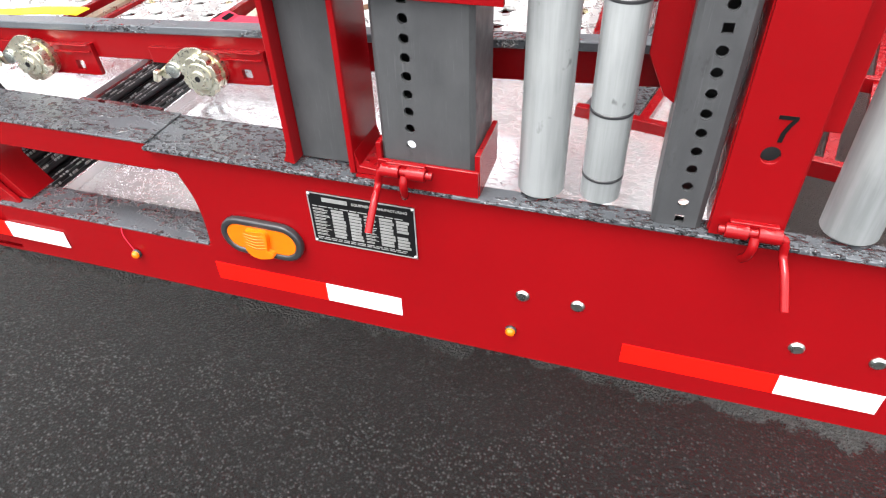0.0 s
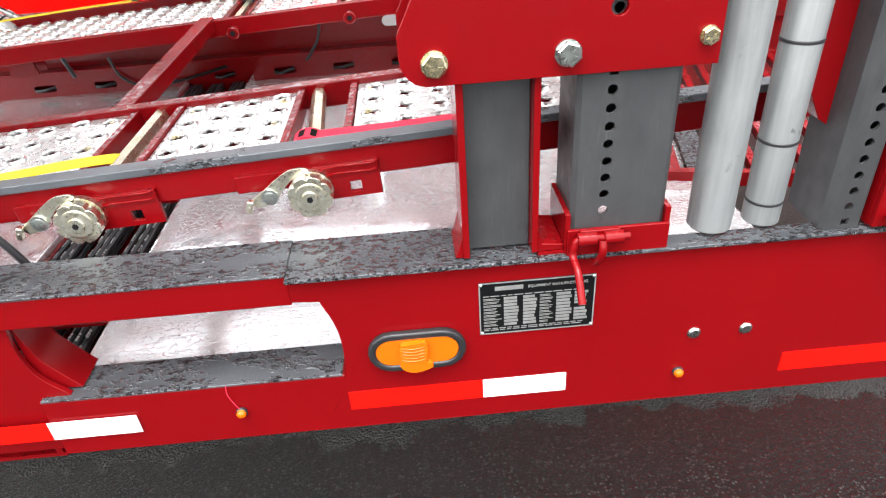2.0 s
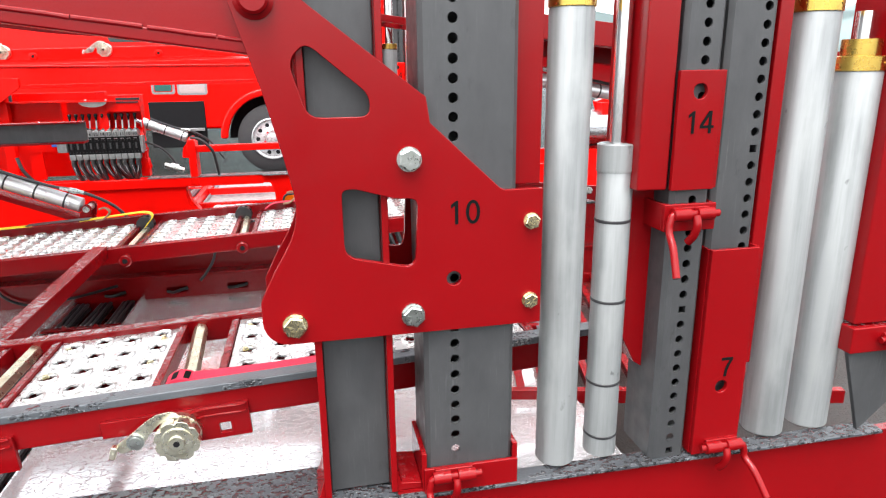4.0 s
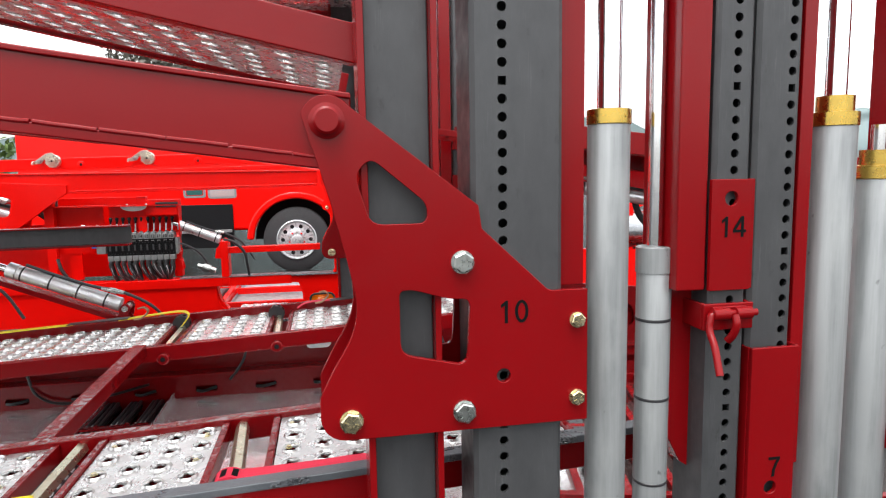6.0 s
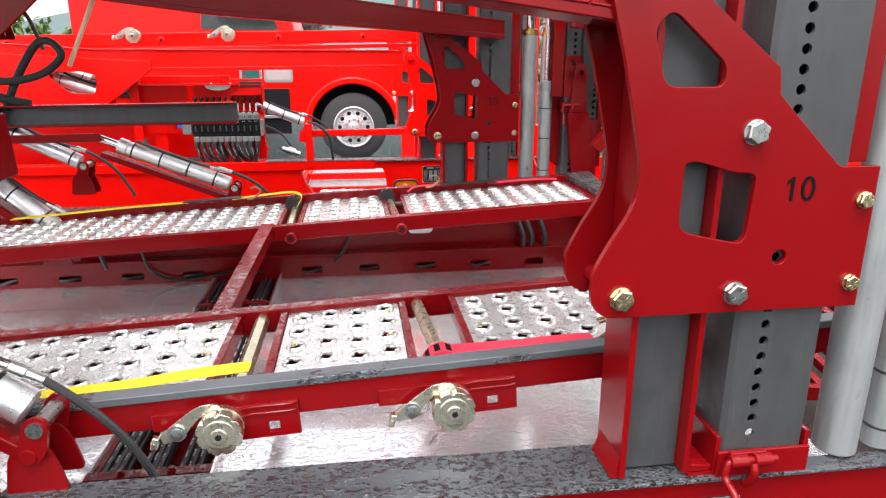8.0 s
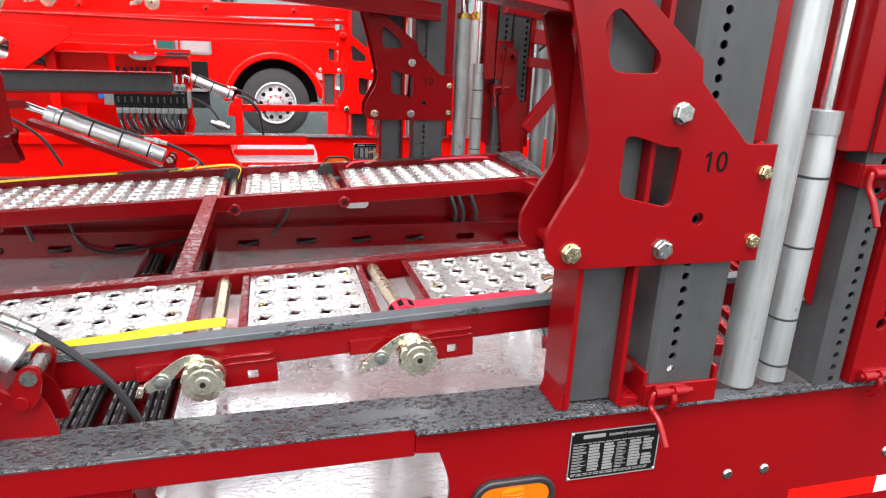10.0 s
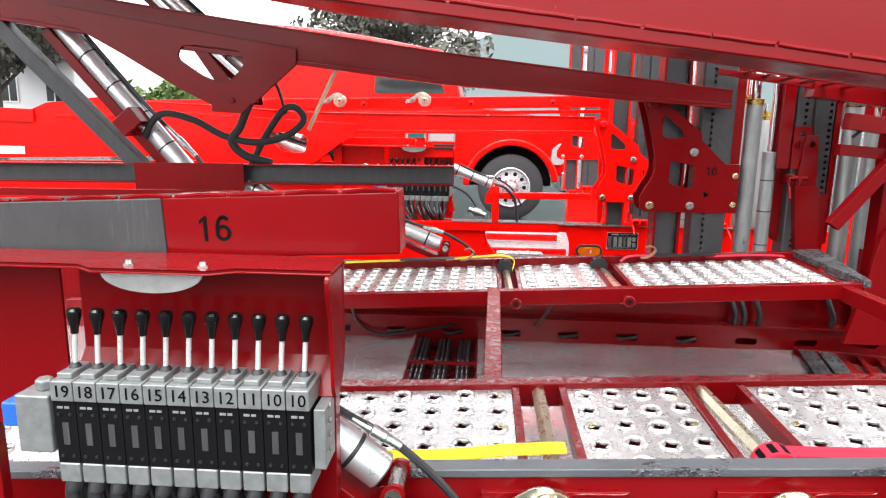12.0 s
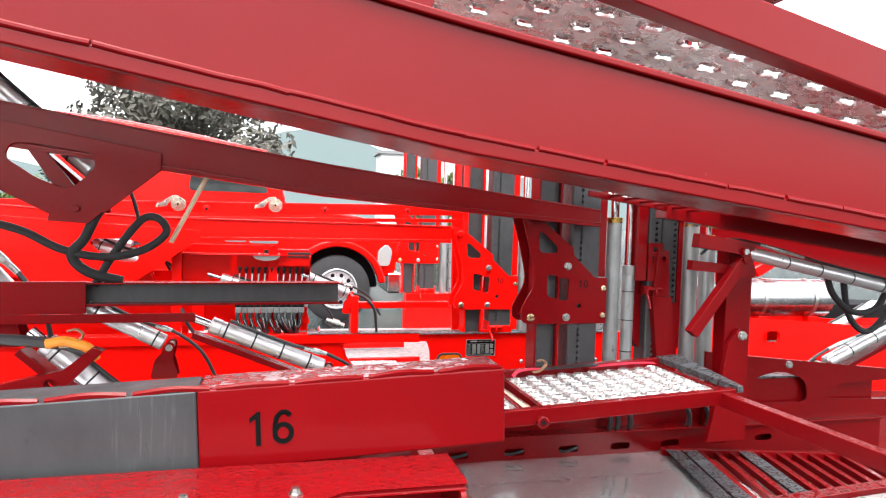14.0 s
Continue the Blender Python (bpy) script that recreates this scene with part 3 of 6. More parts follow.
def ram(name, at, x, y, r, z0, z1, gland=True, rods=(), cap=0.0, bands=()):
    """An upright lifting cylinder."""
    th = thing("hydraulic_cylinder", name, "cylinder", "upright lifting cylinders", at=at)
    bm = bmesh.new()
    lathe(bm, (x, y, z0), (x, y, z1), [(0, r * 0.93), (0.004, r), (0.996, r), (1, r * 0.97)], 36)
    part("barrel", bm, GALV, th, "dull grey aluminium barrel")
    top = z1
    if gland:
        bm = bmesh.new()
        lathe(bm, (x, y, z1), (x, y, z1 + 0.028), [(0, r * 0.97), (0.05, r * 1.04), (0.95, r * 1.04), (1, r * 0.9)], 36)
        for k in range(4):
            w = 0.4 + k * 1.57
            cyl(bm, (x + r * math.cos(w), y + r * math.sin(w), z1 + 0.014), (x + r * 1.06 * math.cos(w), y + r * 1.06 * math.sin(w), z1 + 0.014), 0.003, 8)
        part("gland_nut", bm, BRASS, th, "brass gland nut")
        top += 0.028
    if cap:
        bm = bmesh.new()
        lathe(bm, (x, y, z1 - cap), (x, y, z1), [(0, r * 0.98), (0.02, r * 1.06), (0.97, r * 1.06), (1, r * 0.8)], 36)
        part("head_cap", bm, GALV, th, "pale collar")
    for rr, h, m in rods:
        bm = bmesh.new()
        cyl(bm, (x, y, top), (x, y, top + h), rr, 24)
        part("rod", bm, m, th, "polished rod" if m is CHROME else "")
        top += h
    for z in bands:
        bm = bmesh.new()
        lathe(bm, (x, y, z - 0.003), (x, y, z + 0.003), [(0, r * 1.0), (0.2, r * 1.035), (0.8, r * 1.035), (1, r * 1.0)], 32)
        part("band", bm, RUBBER, th, "black cable tie")
    return th


def sleeve_column(at, red):
    """The twin posts with the sleeves 14 and 7."""
    made = []
    made.append(perforated_post(at, 0.622, 0.698, 0.0, 0.11, 0.612, 0.664, 0.626, 0.0302, 0.0082, 0))
    made.append(perforated_post(at, 0.712, 0.806, 0.012, 0.11, 0.612, 0.785, 0.6436, 0.0306, 0.0082, 9))
    th = thing("post_sleeve", "red sliding sleeve with a stencilled number on a post", "sleeve", "post sleeves", at=at)
    bm = bmesh.new()
    slab(bm, [(0.612, 1.160), (0.694, 1.160), (0.694, 1.365), (0.612, 1.365)], -0.014, -0.004, [disc(0.652, 1.330, 0.013, 18)])
    part("front_plate", bm, red, th, "", 0.0015)
    bm = bmesh.new()
    box(bm, 0.699, 0.706, -0.004, 0.115, 1.160, 1.365)
    part("side_plate", bm, red, th, "", 0.0015)
    bm = bmesh.new()
    box(bm, 0.552, 0.610, -0.004, 0.13, 1.16, 2.6)
    part("carriage", bm, red, th, "red upright carriage", 0.004)
    bm = bmesh.new()
    box(bm, 0.604, 0.706, -0.012, -0.002, 1.085, 1.135)
    box(bm, 0.604, 0.613, -0.002, 0.114, 1.085, 1.135)
    box(bm, 0.699, 0.706, -0.002, 0.114, 1.085, 1.135)
    part("collar", bm, red, th, "", 0.002)
    part("numeral", numeral_mesh("14", 0.052, -0.0148, 0.655, 1.278), INK, th, "black painted number")
    made.append(th)
    th = thing("post_sleeve", "tall red sleeve with a stencilled number on a post", "sleeve", "post sleeves", at=at)
    bm = bmesh.new()
    slab(bm, [(0.708, 0.616), (0.808, 0.616), (0.808, 1.044), (0.708, 1.044)], -0.012, -0.002, [disc(0.758, 0.763, 0.013, 18)])
    part("front_plate", bm, red, th, "", 0.0015)
    for x0, x1 in ((0.7065, 0.7115), (0.807, 0.813)):
        bm = bmesh.new()
        box(bm, x0, x1, -0.002, 0.115, 0.616, 1.044)
        part("side_plate", bm, red, th, "", 0.001)
    bm = bmesh.new()
    box(bm, 0.814, 0.842, 0.02, 0.12, 0.79, 2.6)
    part("carriage", bm, red, th, "red upright strip", 0.003)
    part("numeral", numeral_mesh("7", 0.054, -0.0128, 0.764, 0.805), INK, th, "black painted number")
    made.append(th)
    th = thing("guide_column", "dark red upright guide column behind the posts", "post", at=at)
    bm = bmesh.new()
    slab(bm, [(0.575, 0.86), (0.605, 0.80), (0.635, 0.78), (0.635, 1.16), (0.575, 1.16)], 0.06, 0.14)
    part("column", bm, red, th, "", 0.002)
    made.append(th)
    made.append(lock_pin(at, red, 0.655, -0.022, 1.118, -1, 0.100, 0.010, 0.052))
    made.append(lock_pin(at, red, 0.768, -0.026, 0.638, 1, 0.085, 0.016, 0.064))
    return made


def end_column(at, red):
    th = thing("end_column", "wide red end column on a grey gusset", "post", at=at)
    bm = bmesh.new()
    box(bm, 1.10, 1.30, -0.002, 0.12, 0.86, 2.6)
    part("column", bm, red, th, "", 0.004)
    bm = bmesh.new()
    box(bm, 1.092, 1.308, -0.012, 0.125, 0.80, 0.856)
    part("collar", bm, red, th, "", 0.003)
    bm = bmesh.new()
    slab(bm, [(1.098, 0.80), (1.30, 0.80), (1.27, 0.72), (1.155, 0.612)], 0.0, 0.01)
    part("gusset", bm, STEEL, th, "grey triangular gusset", 0.001)
    lock_pin(at, red, 1.20, -0.022, 0.83, 1, 0.12, 0.05)
    return th


def side_gear(at, red, number="10", slide=0.0):
    """Posts, bracket and upright cylinders of one side."""
    made = [guide_post(at, red)]
    made.append(perforated_post(at, 0.169, 0.333, 0.0, 0.115, 0.640, 0.224, 0.693, 0.0302, 0.0085, 8))
    made.append(post_socket(at, red))
    made.append(lift_bracket(at @ pose(0, 0, slide), red, number))
    made.append(lock_pin(at, red, 0.217, -0.024, 0.652, -1, 0.084, 0.000, 0.072))
    made.append(ram("dull grey upright lifting cylinder with a brass gland", at, 0.438, 0.045, 0.0385, 0.617, 1.467, True, ((0.022, 1.1, CHROME),), 0.0, ()))
    made.append(ram("slim grey lifting cylinder with black ties and a polished rod", at, 0.536, 0.05, 0.0325, 0.617, 1.240, False, ((0.0145, 1.3, CHROME),), 0.05, (0.66, 0.775, 0.945, 1.10)))
    made.append(ram("dull grey upright lifting cylinder with a stepped brass gland", at, 0.912, 0.05, 0.042, 0.617, 1.462, True, ((0.034, 0.03, BRASS), (0.02, 1.0, CHROME)), 0.0, ()))
    made.append(ram("dull grey upright lifting cylinder with a short polished end", at, 1.028, 0.06, 0.044, 0.617, 1.358, True, ((0.034, 0.03, BRASS), (0.016, 0.05, CHROME)), 0.0, ()))
    made += sleeve_column(at, red)
    return made


# ---- marker lamps, plates and tape on a side rail ----
def side_lamp(at):
    th = thing("side_marker_lamp", "oval amber side marker lamp in a black rubber bezel", "lamp", "side marker lamps", at=at)
    oval = lambda w, h: arc(-0.116 + w - h, 0.425, h, 90, -90, 10) + arc(-0.116 - w + h, 0.425, h, 270, 90, 10)
    bm = bmesh.new()
    slab(bm, oval(0.094, 0.046), -0.016, 0.0, [list(reversed(oval(0.079, 0.031)))])
    part("bezel", bm, RUBBER, th, "black rubber bezel", 0.005)
    bm = bmesh.new()
    slab(bm, oval(0.0795, 0.0315), -0.013, -0.003)
    part("lens", bm, AMBER, th, "glossy amber lens", 0.004)
    bm = bmesh.new()
    bulge = [(-0.148, 0.450), (-0.152, 0.400), (-0.142, 0.385), (-0.122, 0.379), (-0.100, 0.385), (-0.086, 0.392), (-0.090, 0.402), (-0.100, 0.404), (-0.094, 0.444), (-0.100, 0.454)]
    slab(bm, rounded(bulge, 0.010, 4), -0.024, -0.010)
    part("bulb_cover", bm, AMBER, th, "bulging amber middle", 0.007)
    for k in range(5):
        bm = bmesh.new()
        sweep(bm, [(-0.146, -0.0235, 0.414 + k * 0.0075), (-0.122, -0.0250, 0.410 + k * 0.0078), (-0.100, -0.0235, 0.414 + k * 0.0075)], 0.0010, 6, 4)
        part("lens_rib", bm, AMBER, th)
    return th


def small_lamp(at, x, wire=False):
    th = thing("marker_light", "small round amber marker light on the red rail", "lamp", "small marker lights", at=at)
    bm = bmesh.new()
    lathe(bm, (x, 0, 0.297), (x, -0.008, 0.297), [(0, 0.0115), (0.5, 0.0115), (1, 0.0085)], 20)
    part("grommet", bm, RUBBER, th)
    bm = bmesh.new()
    lathe(bm, (x, -0.006, 0.297), (x, -0.015, 0.297), [(0, 0.0100), (0.5, 0.0092), (0.85, 0.006), (1, 0.002)], 18)
    part("lens", bm, AMBER, th, "amber dome")
    if wire:
        bm = bmesh.new()
        sweep(bm, [(x - 0.002, -0.004, 0.308), (x - 0.012, -0.003, 0.33), (x - 0.017, -0.003, 0.35), (x - 0.016, 0.0, 0.369)], 0.0009, 6)
        part("wire", bm, PINK, th)
    return th


def data_plate(at):
    th = thing("data_plate", "black metal maker's plate riveted on the red rail", "plate", "maker's plates", at=at)
    x0, x1, z0, z1 = 0.006, 0.222, 0.442, 0.562
    bm = bmesh.new()
    box(bm, x0, x1, -0.0025, 0.0, z0, z1)
    part("backing", bm, PLATEBLACK, th, "", 0.0008)
    bm = bmesh.new()
    for a, b, c, d in ((x0, x1, z0, z0 + 0.0025), (x0, x1, z1 - 0.0025, z1), (x0, x0 + 0.0025, z0 + 0.0025, z1 - 0.0025), (x1 - 0.0025, x1, z0 + 0.0025, z1 - 0.0025)):
        box(bm, a, b, -0.0031, -0.0024, c, d)
    part("border", bm, SILVER, th, "silver border")
    rng = random.Random(4)
    bm = bmesh.new()
    box(bm, 0.036, 0.088, -0.0032, -0.0024, 0.5435, 0.5525)
    for row in range(9):
        z = 0.5215 - row * 0.0076
        for x, w in ((0.052, 0.030), (0.088, 0.026), (0.150, 0.030), (0.184, 0.026)):
            if rng.random() < 0.97:
                box(bm, x, x + w * rng.uniform(0.8, 1.0), -0.0032, -0.0024, z, z + 0.0056)
        for x, w in ((0.014, 0.034), (0.119, 0.026)):
            for dz in (0.0006, 0.0034):
                box(bm, x, x + w * rng.uniform(0.6, 1.0), -0.0032, -0.0024, z + dz, z + dz + 0.0011)
    for z in (0.4505, 0.4545, 0.5305):
        x = 0.014
        while x < 0.20:
            w = rng.uniform(0.008, 0.018)
            box(bm, x, min(x + w, 0.214), -0.0032, -0.0024, z, z + 0.0017)
            x += w + 0.003
    part("print_bar", bm, SILVER, th, "silver printed fields")
    bm = text_mesh("EQUIPMENT MANUFACTURING", 0.0078, -0.0030, 0.152, 0.5475)
    part("lettering", bm, SILVER, th, "silver lettering")
    for x in (x0 + 0.004, x1 - 0.004):
        for z in (z0 + 0.004, z1 - 0.004):
            bm = bmesh.new()
            lathe(bm, (x, -0.002, z), (x, -0.006, z), [(0, 0.0038), (0.5, 0.0035), (1, 0.0012)], 12)
            part("rivet", bm, WHITEZINC, th)
    return th


def tape_pair(frame_ob, x, mid, end, z0, z1):
    for name, a, b, m, label in (("red_tape", x, mid, TAPERED, "red reflective tape"), ("white_tape", mid, end, TAPEWHITE, "white reflective tape")):
        bm = bmesh.new()
        box(bm, a, b, -0.0016, 0.0, z0, z1)
        part(name, bm, m, frame_ob, label)


def trailer_frame(at, red, tone, hand_hole=True):
    th = thing("car_hauler_trailer", f"{tone} red low car-hauler trailer frame with black grip strips", "trailer", "trailers", at=at)
    curve = [(p[0], p[2]) for p in smooth_line([(-0.345, 0, 0.222), (-0.318, 0, 0.250), (-0.285, 0, 0.295), (-0.266, 0, 0.345), (-0.257, 0, 0.41), (-0.261, 0, 0.485), (-0.283, 0, 0.552)], 5)]
    bm = bmesh.new()
    slab(bm, curve + [(-0.332, 0.556), (-0.332, 0.604), (1.9, 0.604), (1.9, 0.221)], 0.0, 0.012)
    part("side_plate", bm, red, th, "deep red side plate", 0.003)
    left = [(p[0], p[2]) for p in smooth_line([(-0.80, 0, 0.372), (-0.842, 0, 0.42), (-0.858, 0, 0.48), (-0.855, 0, 0.548)], 5)]
    bm = bmesh.new()
    slab(bm, [(-3.6, 0.224), (-0.80, 0.224), (-0.80, 0.367)] + left + [(-3.6, 0.548)], 0.014, 0.026, [rounded([(-1.50, 0.38), (-1.50, 0.53), (-2.3, 0.53), (-2.3, 0.38)], 0.08, 6)] if hand_hole else ())
    part("side_plate", bm, red, th, "red plate round the hand hole" if hand_hole else "plain bright red plate", 0.0015)
    bm = bmesh.new()
    slab(bm, [(p[0], p[1]) for p in [(-0.86, 0.375), (-0.78, 0.375), (-0.80, 0.40), (-0.836, 0.45), (-0.85, 0.5), (-0.86, 0.548)]], 0.03, 0.11)
    part("inner_gusset", bm, red, th, "curved inner gusset", 0.001)
    bm = bmesh.new()
    box(bm, -3.6, -0.332, 0.002, 0.118, 0.548, 0.611)
    part("upper_rail", bm, red, th, "red upper rail", 0.003)
    bm = bmesh.new()
    box(bm, -0.24, 1.9, 0.012, 0.022, 0.24, 0.604)
    part("plate_backing", bm, red, th)
    bm = bmesh.new()
    box(bm, -0.86, -0.262, 0.003, 0.095, 0.216, 0.365)
    part("lower_rail", bm, red, th, "red lower rail", 0.004)
    for x0, x1, y0, y1, z0, z1 in ((-1.10, -0.334, -0.001, 0.120, 0.611, 0.616), (-0.335, 0.113, -0.014, 0.122, 0.604, 0.612), (0.113, 1.165, -0.014, 0.030, 0.604, 0.611), (-0.855, -0.268, 0.001, 0.097, 0.365, 0.370)):
        bm = bmesh.new()
        box(bm, x0, x1, y0, y1, z0, z1)
        part("grip_strip", bm, PAD, th, "wet worn black grip strip", 0.002)
    tape_pair(th, -0.262, 0.008, 0.177, 0.274, 0.322)
    tape_pair(th, 0.622, 0.895, 1.062, 0.272, 0.321)
    tape_pair(th, -1.14, -0.863, -0.686, 0.267, 0.314)
    for x in (0.427, 0.530, 0.900, 1.024):
        bm = bmesh.new()
        lathe(bm, (x, 0, 0.396), (x, -0.005, 0.396), [(0, 0.0135), (0.35, 0.0132), (1, 0.0095)], 20)
        part("rivet", bm, WHITEZINC, th, "round zinc rivet")
    return th


def hydraulic_ram(at, red, a, b, r, beam=True, ties=4, label="sloping silver lift cylinder with black ties in a red cradle"):
    """A sloping cylinder from its foot a to its head b, in a red cradle below it."""
    th = thing("lift_cylinder", label, "cylinder", "sloping cylinders", at=at)
    a, b = Vector(a), Vector(b)
    way = (b - a).normalized()
    down = (way.cross(Vector((0, 1, 0)))).normalized()
    down = down if down.z < 0 else -down
    bm = bmesh.new()
    lathe(bm, a + way * 0.03, a.lerp(b, 0.80), [(0, r * 0.8), (0.01, r), (0.99, r), (1, r * 0.9)], 28)
    part("barrel", bm, SILVERTUBE, th, "silver barrel")
    bm = bmesh.new()
    lathe(bm, a.lerp(b, 0.80), a.lerp(b, 0.87), [(0, r * 1.06), (0.9, r * 1.06), (1, r * 0.8)], 28)
    part("head", bm, SILVERTUBE, th)
    bm = bmesh.new()
    cyl(bm, a.lerp(b, 0.87), b, r * 0.5, 20)
    part("rod", bm, CHROME, th, "polished rod")
    for k in range(ties):
        c = a.lerp(b, 0.16 + 0.6 * k / max(ties - 1, 1))
        bm = bmesh.new()
        lathe(bm, c - way * 0.004, c + way * 0.004, [(0, r * 1.01), (0.3, r * 1.04), (0.7, r * 1.04), (1, r * 1.01)], 28)
        part("band", bm, RUBBER, th, "black tie")
    bm = bmesh.new()
    cyl(bm, a + Vector((0, -r * 1.5, 0)), a + Vector((0, r * 1.5, 0)), r * 0.42, 18)
    part("pin", bm, WHITEZINC, th, "zinc pivot pin")
    d = 1 if way.x < 0 else -1
    for s in (-1, 1):
        y = a.y + s * r * 1.25
        for name, words, shape, turn, half in (
                ("knuckle", "red knuckle round the pin", ((0.62, 0.15), (0.45, 0.55), (-0.1, 0.68), (-0.55, 0.35), (-0.95, -0.9), (-1.1, -1.7), (-0.1, -1.9), (0.35, -1.3)), 0.3, 0.13),
                ("clevis", "red clevis foot", ((-0.9, -0.75), (0.0, -0.9), (0.45, -1.55), (0.75, -2.6), (1.0, -3.85), (-2.1, -3.85), (-1.7, -1.6)), 0.4, 0.09)):
            bm = bmesh.new()
            outline = rounded([(a.x + d * r * px, a.z + r * pz) for px, pz in shape], r * turn, 4)
            off = 0.0 if name == "knuckle" else -s * r * 0.26
            slab(bm, outline, y + off - r * half, y + off + r * half)
            bmesh.ops.recalc_face_normals(bm, faces=bm.faces)
            part(name, bm, red, th, words, 0.001)
        bm = bmesh.new()
        cyl(bm, (a.x - d * r * 0.55, y, a.z - r * 1.45), (a.x - d * r * 0.55, y + s * r * 0.24, a.z - r * 1.45), r * 0.42, 20)
        part("boss", bm, red, th, "round red boss", 0.001)
    if beam:
        q = way.to_track_quat("X", "Z").to_matrix().to_4x4()
        bm = bmesh.new()
        m = Matrix.Translation(a + down * r * 1.7) @ q
        box(bm, -0.02, (b - a).length * 0.95, -r * 1.1, r * 1.1, -r * 0.45, r * 0.25, m)
        part("cradle", bm, red, th, "red cradle beam", 0.003)
    bm = bmesh.new()
    off = -down * r * 1.15
    sweep(bm, [a.lerp(b, 0.76) + off * 1.15, a.lerp(b, 0.6) + off * 1.05, a.lerp(b, 0.3) + off * 1.1, a.lerp(b, 0.06) + off * 1.5, a + off * 0.9 - way * 0.12, a - way * 0.22 + Vector((0, 0.02, -0.06))], r * 0.22, 8)
    part("hose", bm, HOSE, th, "black hydraulic hose")
    bm = bmesh.new()
    lathe(bm, a.lerp(b, 0.06) + off * 1.5, a.lerp(b, 0.22) + off * 1.2, [(0, r * 0.26), (0.3, r * 0.3), (0.32, r * 0.36), (0.6, r * 0.36), (0.62, r * 0.28), (1, r * 0.24)], 12)
    part("fitting", bm, WHITEZINC, th, "zinc hose fitting")
    return th


# ---- wheel tracks ----
def grip_panel(parent, x0, x1, y0, y1, z, pitch=0.079, r=0.0225, label="galvanised grip plate with raised star holes", raised=False):
    """A plate of raised holes; every second column is punched flat and star shaped."""
    nx, ny = max(1, round((x1 - x0) / pitch)), max(1, round((y1 - y0) / pitch))
    px, py = (x1 - x0) / nx, (y1 - y0) / ny
    bm = bmesh.new()
    seg = 16
    for i in range(nx):
        for j in range(ny):
            cx, cy = x0 + (i + 0.5) * px, y0 + (j + 0.5) * py
            sx = random.uniform(-0.002, 0.002)
            flat = (i * 3 + j) % 5 < 3 and not raised
            cy += 0.006 * (1 if i % 2 else -1)
            a, b = r * (1.08 if flat else 1.18), r * (0.94 if flat else 1.02)
            rings = [[], [], [], [], [], []]
            for k in range(seg):
                w = 2 * math.pi * (k + 0.5) / seg
                c, s = math.cos(w), math.sin(w)
                f = 1 / max(abs(c), abs(s))
                star = 1.0 + (0.08 if raised else 0.24 if flat else 0.17) * (1 if k % 4 in (0, 1) else -1)
                hole = r * (0.80 if raised else 0.66 if flat else 0.60) * star
                rise = 0.008 if raised else 0.0055 if flat else 0.0065
                rings[0].append(bm.verts.new((cx + c * f * px / 2, y0 + (j + 0.5) * py + s * f * py / 2, z)))
                rings[1].append(bm.verts.new((cx + sx + c * a, cy + s * a, z)))
                rings[2].append(bm.verts.new((cx + sx + c * b, cy + s * b, z + rise)))
                rings[3].append(bm.verts.new((cx + sx + c * r * 0.90, cy + s * r * 0.90, z + rise * 0.35)))
                rings[4].append(bm.verts.new((cx + sx + c * hole, cy + s * hole, z + rise * 0.3)))
                rings[5].append(bm.verts.new((cx + sx + c * hole, cy + s * hole, z - 0.002)))
            for p, q in zip(rings, rings[1:]):
                for k in range(seg):
                    n = (k + 1) % seg
                    bm.faces.new((p[k], p[n], q[n], q[k]))
            for sxx, syy in ((1, 1), (-1, 1), (-1, -1), (1, -1)):
                corner = bm.verts.new((cx + sxx * px / 2, y0 + (j + 0.5) * py + syy * py / 2, z))
                k = {(1, 1): 1, (-1, 1): 5, (-1, -1): 9, (1, -1): 13}[(sxx, syy)]
                bm.faces.new((rings[0][k], corner, rings[0][(k + 1) % seg]))
    bmesh.ops.remove_doubles(bm, verts=bm.verts, dist=1e-5)
    return part("grip_panel", bm, GRIP, parent, label, sharp=50)


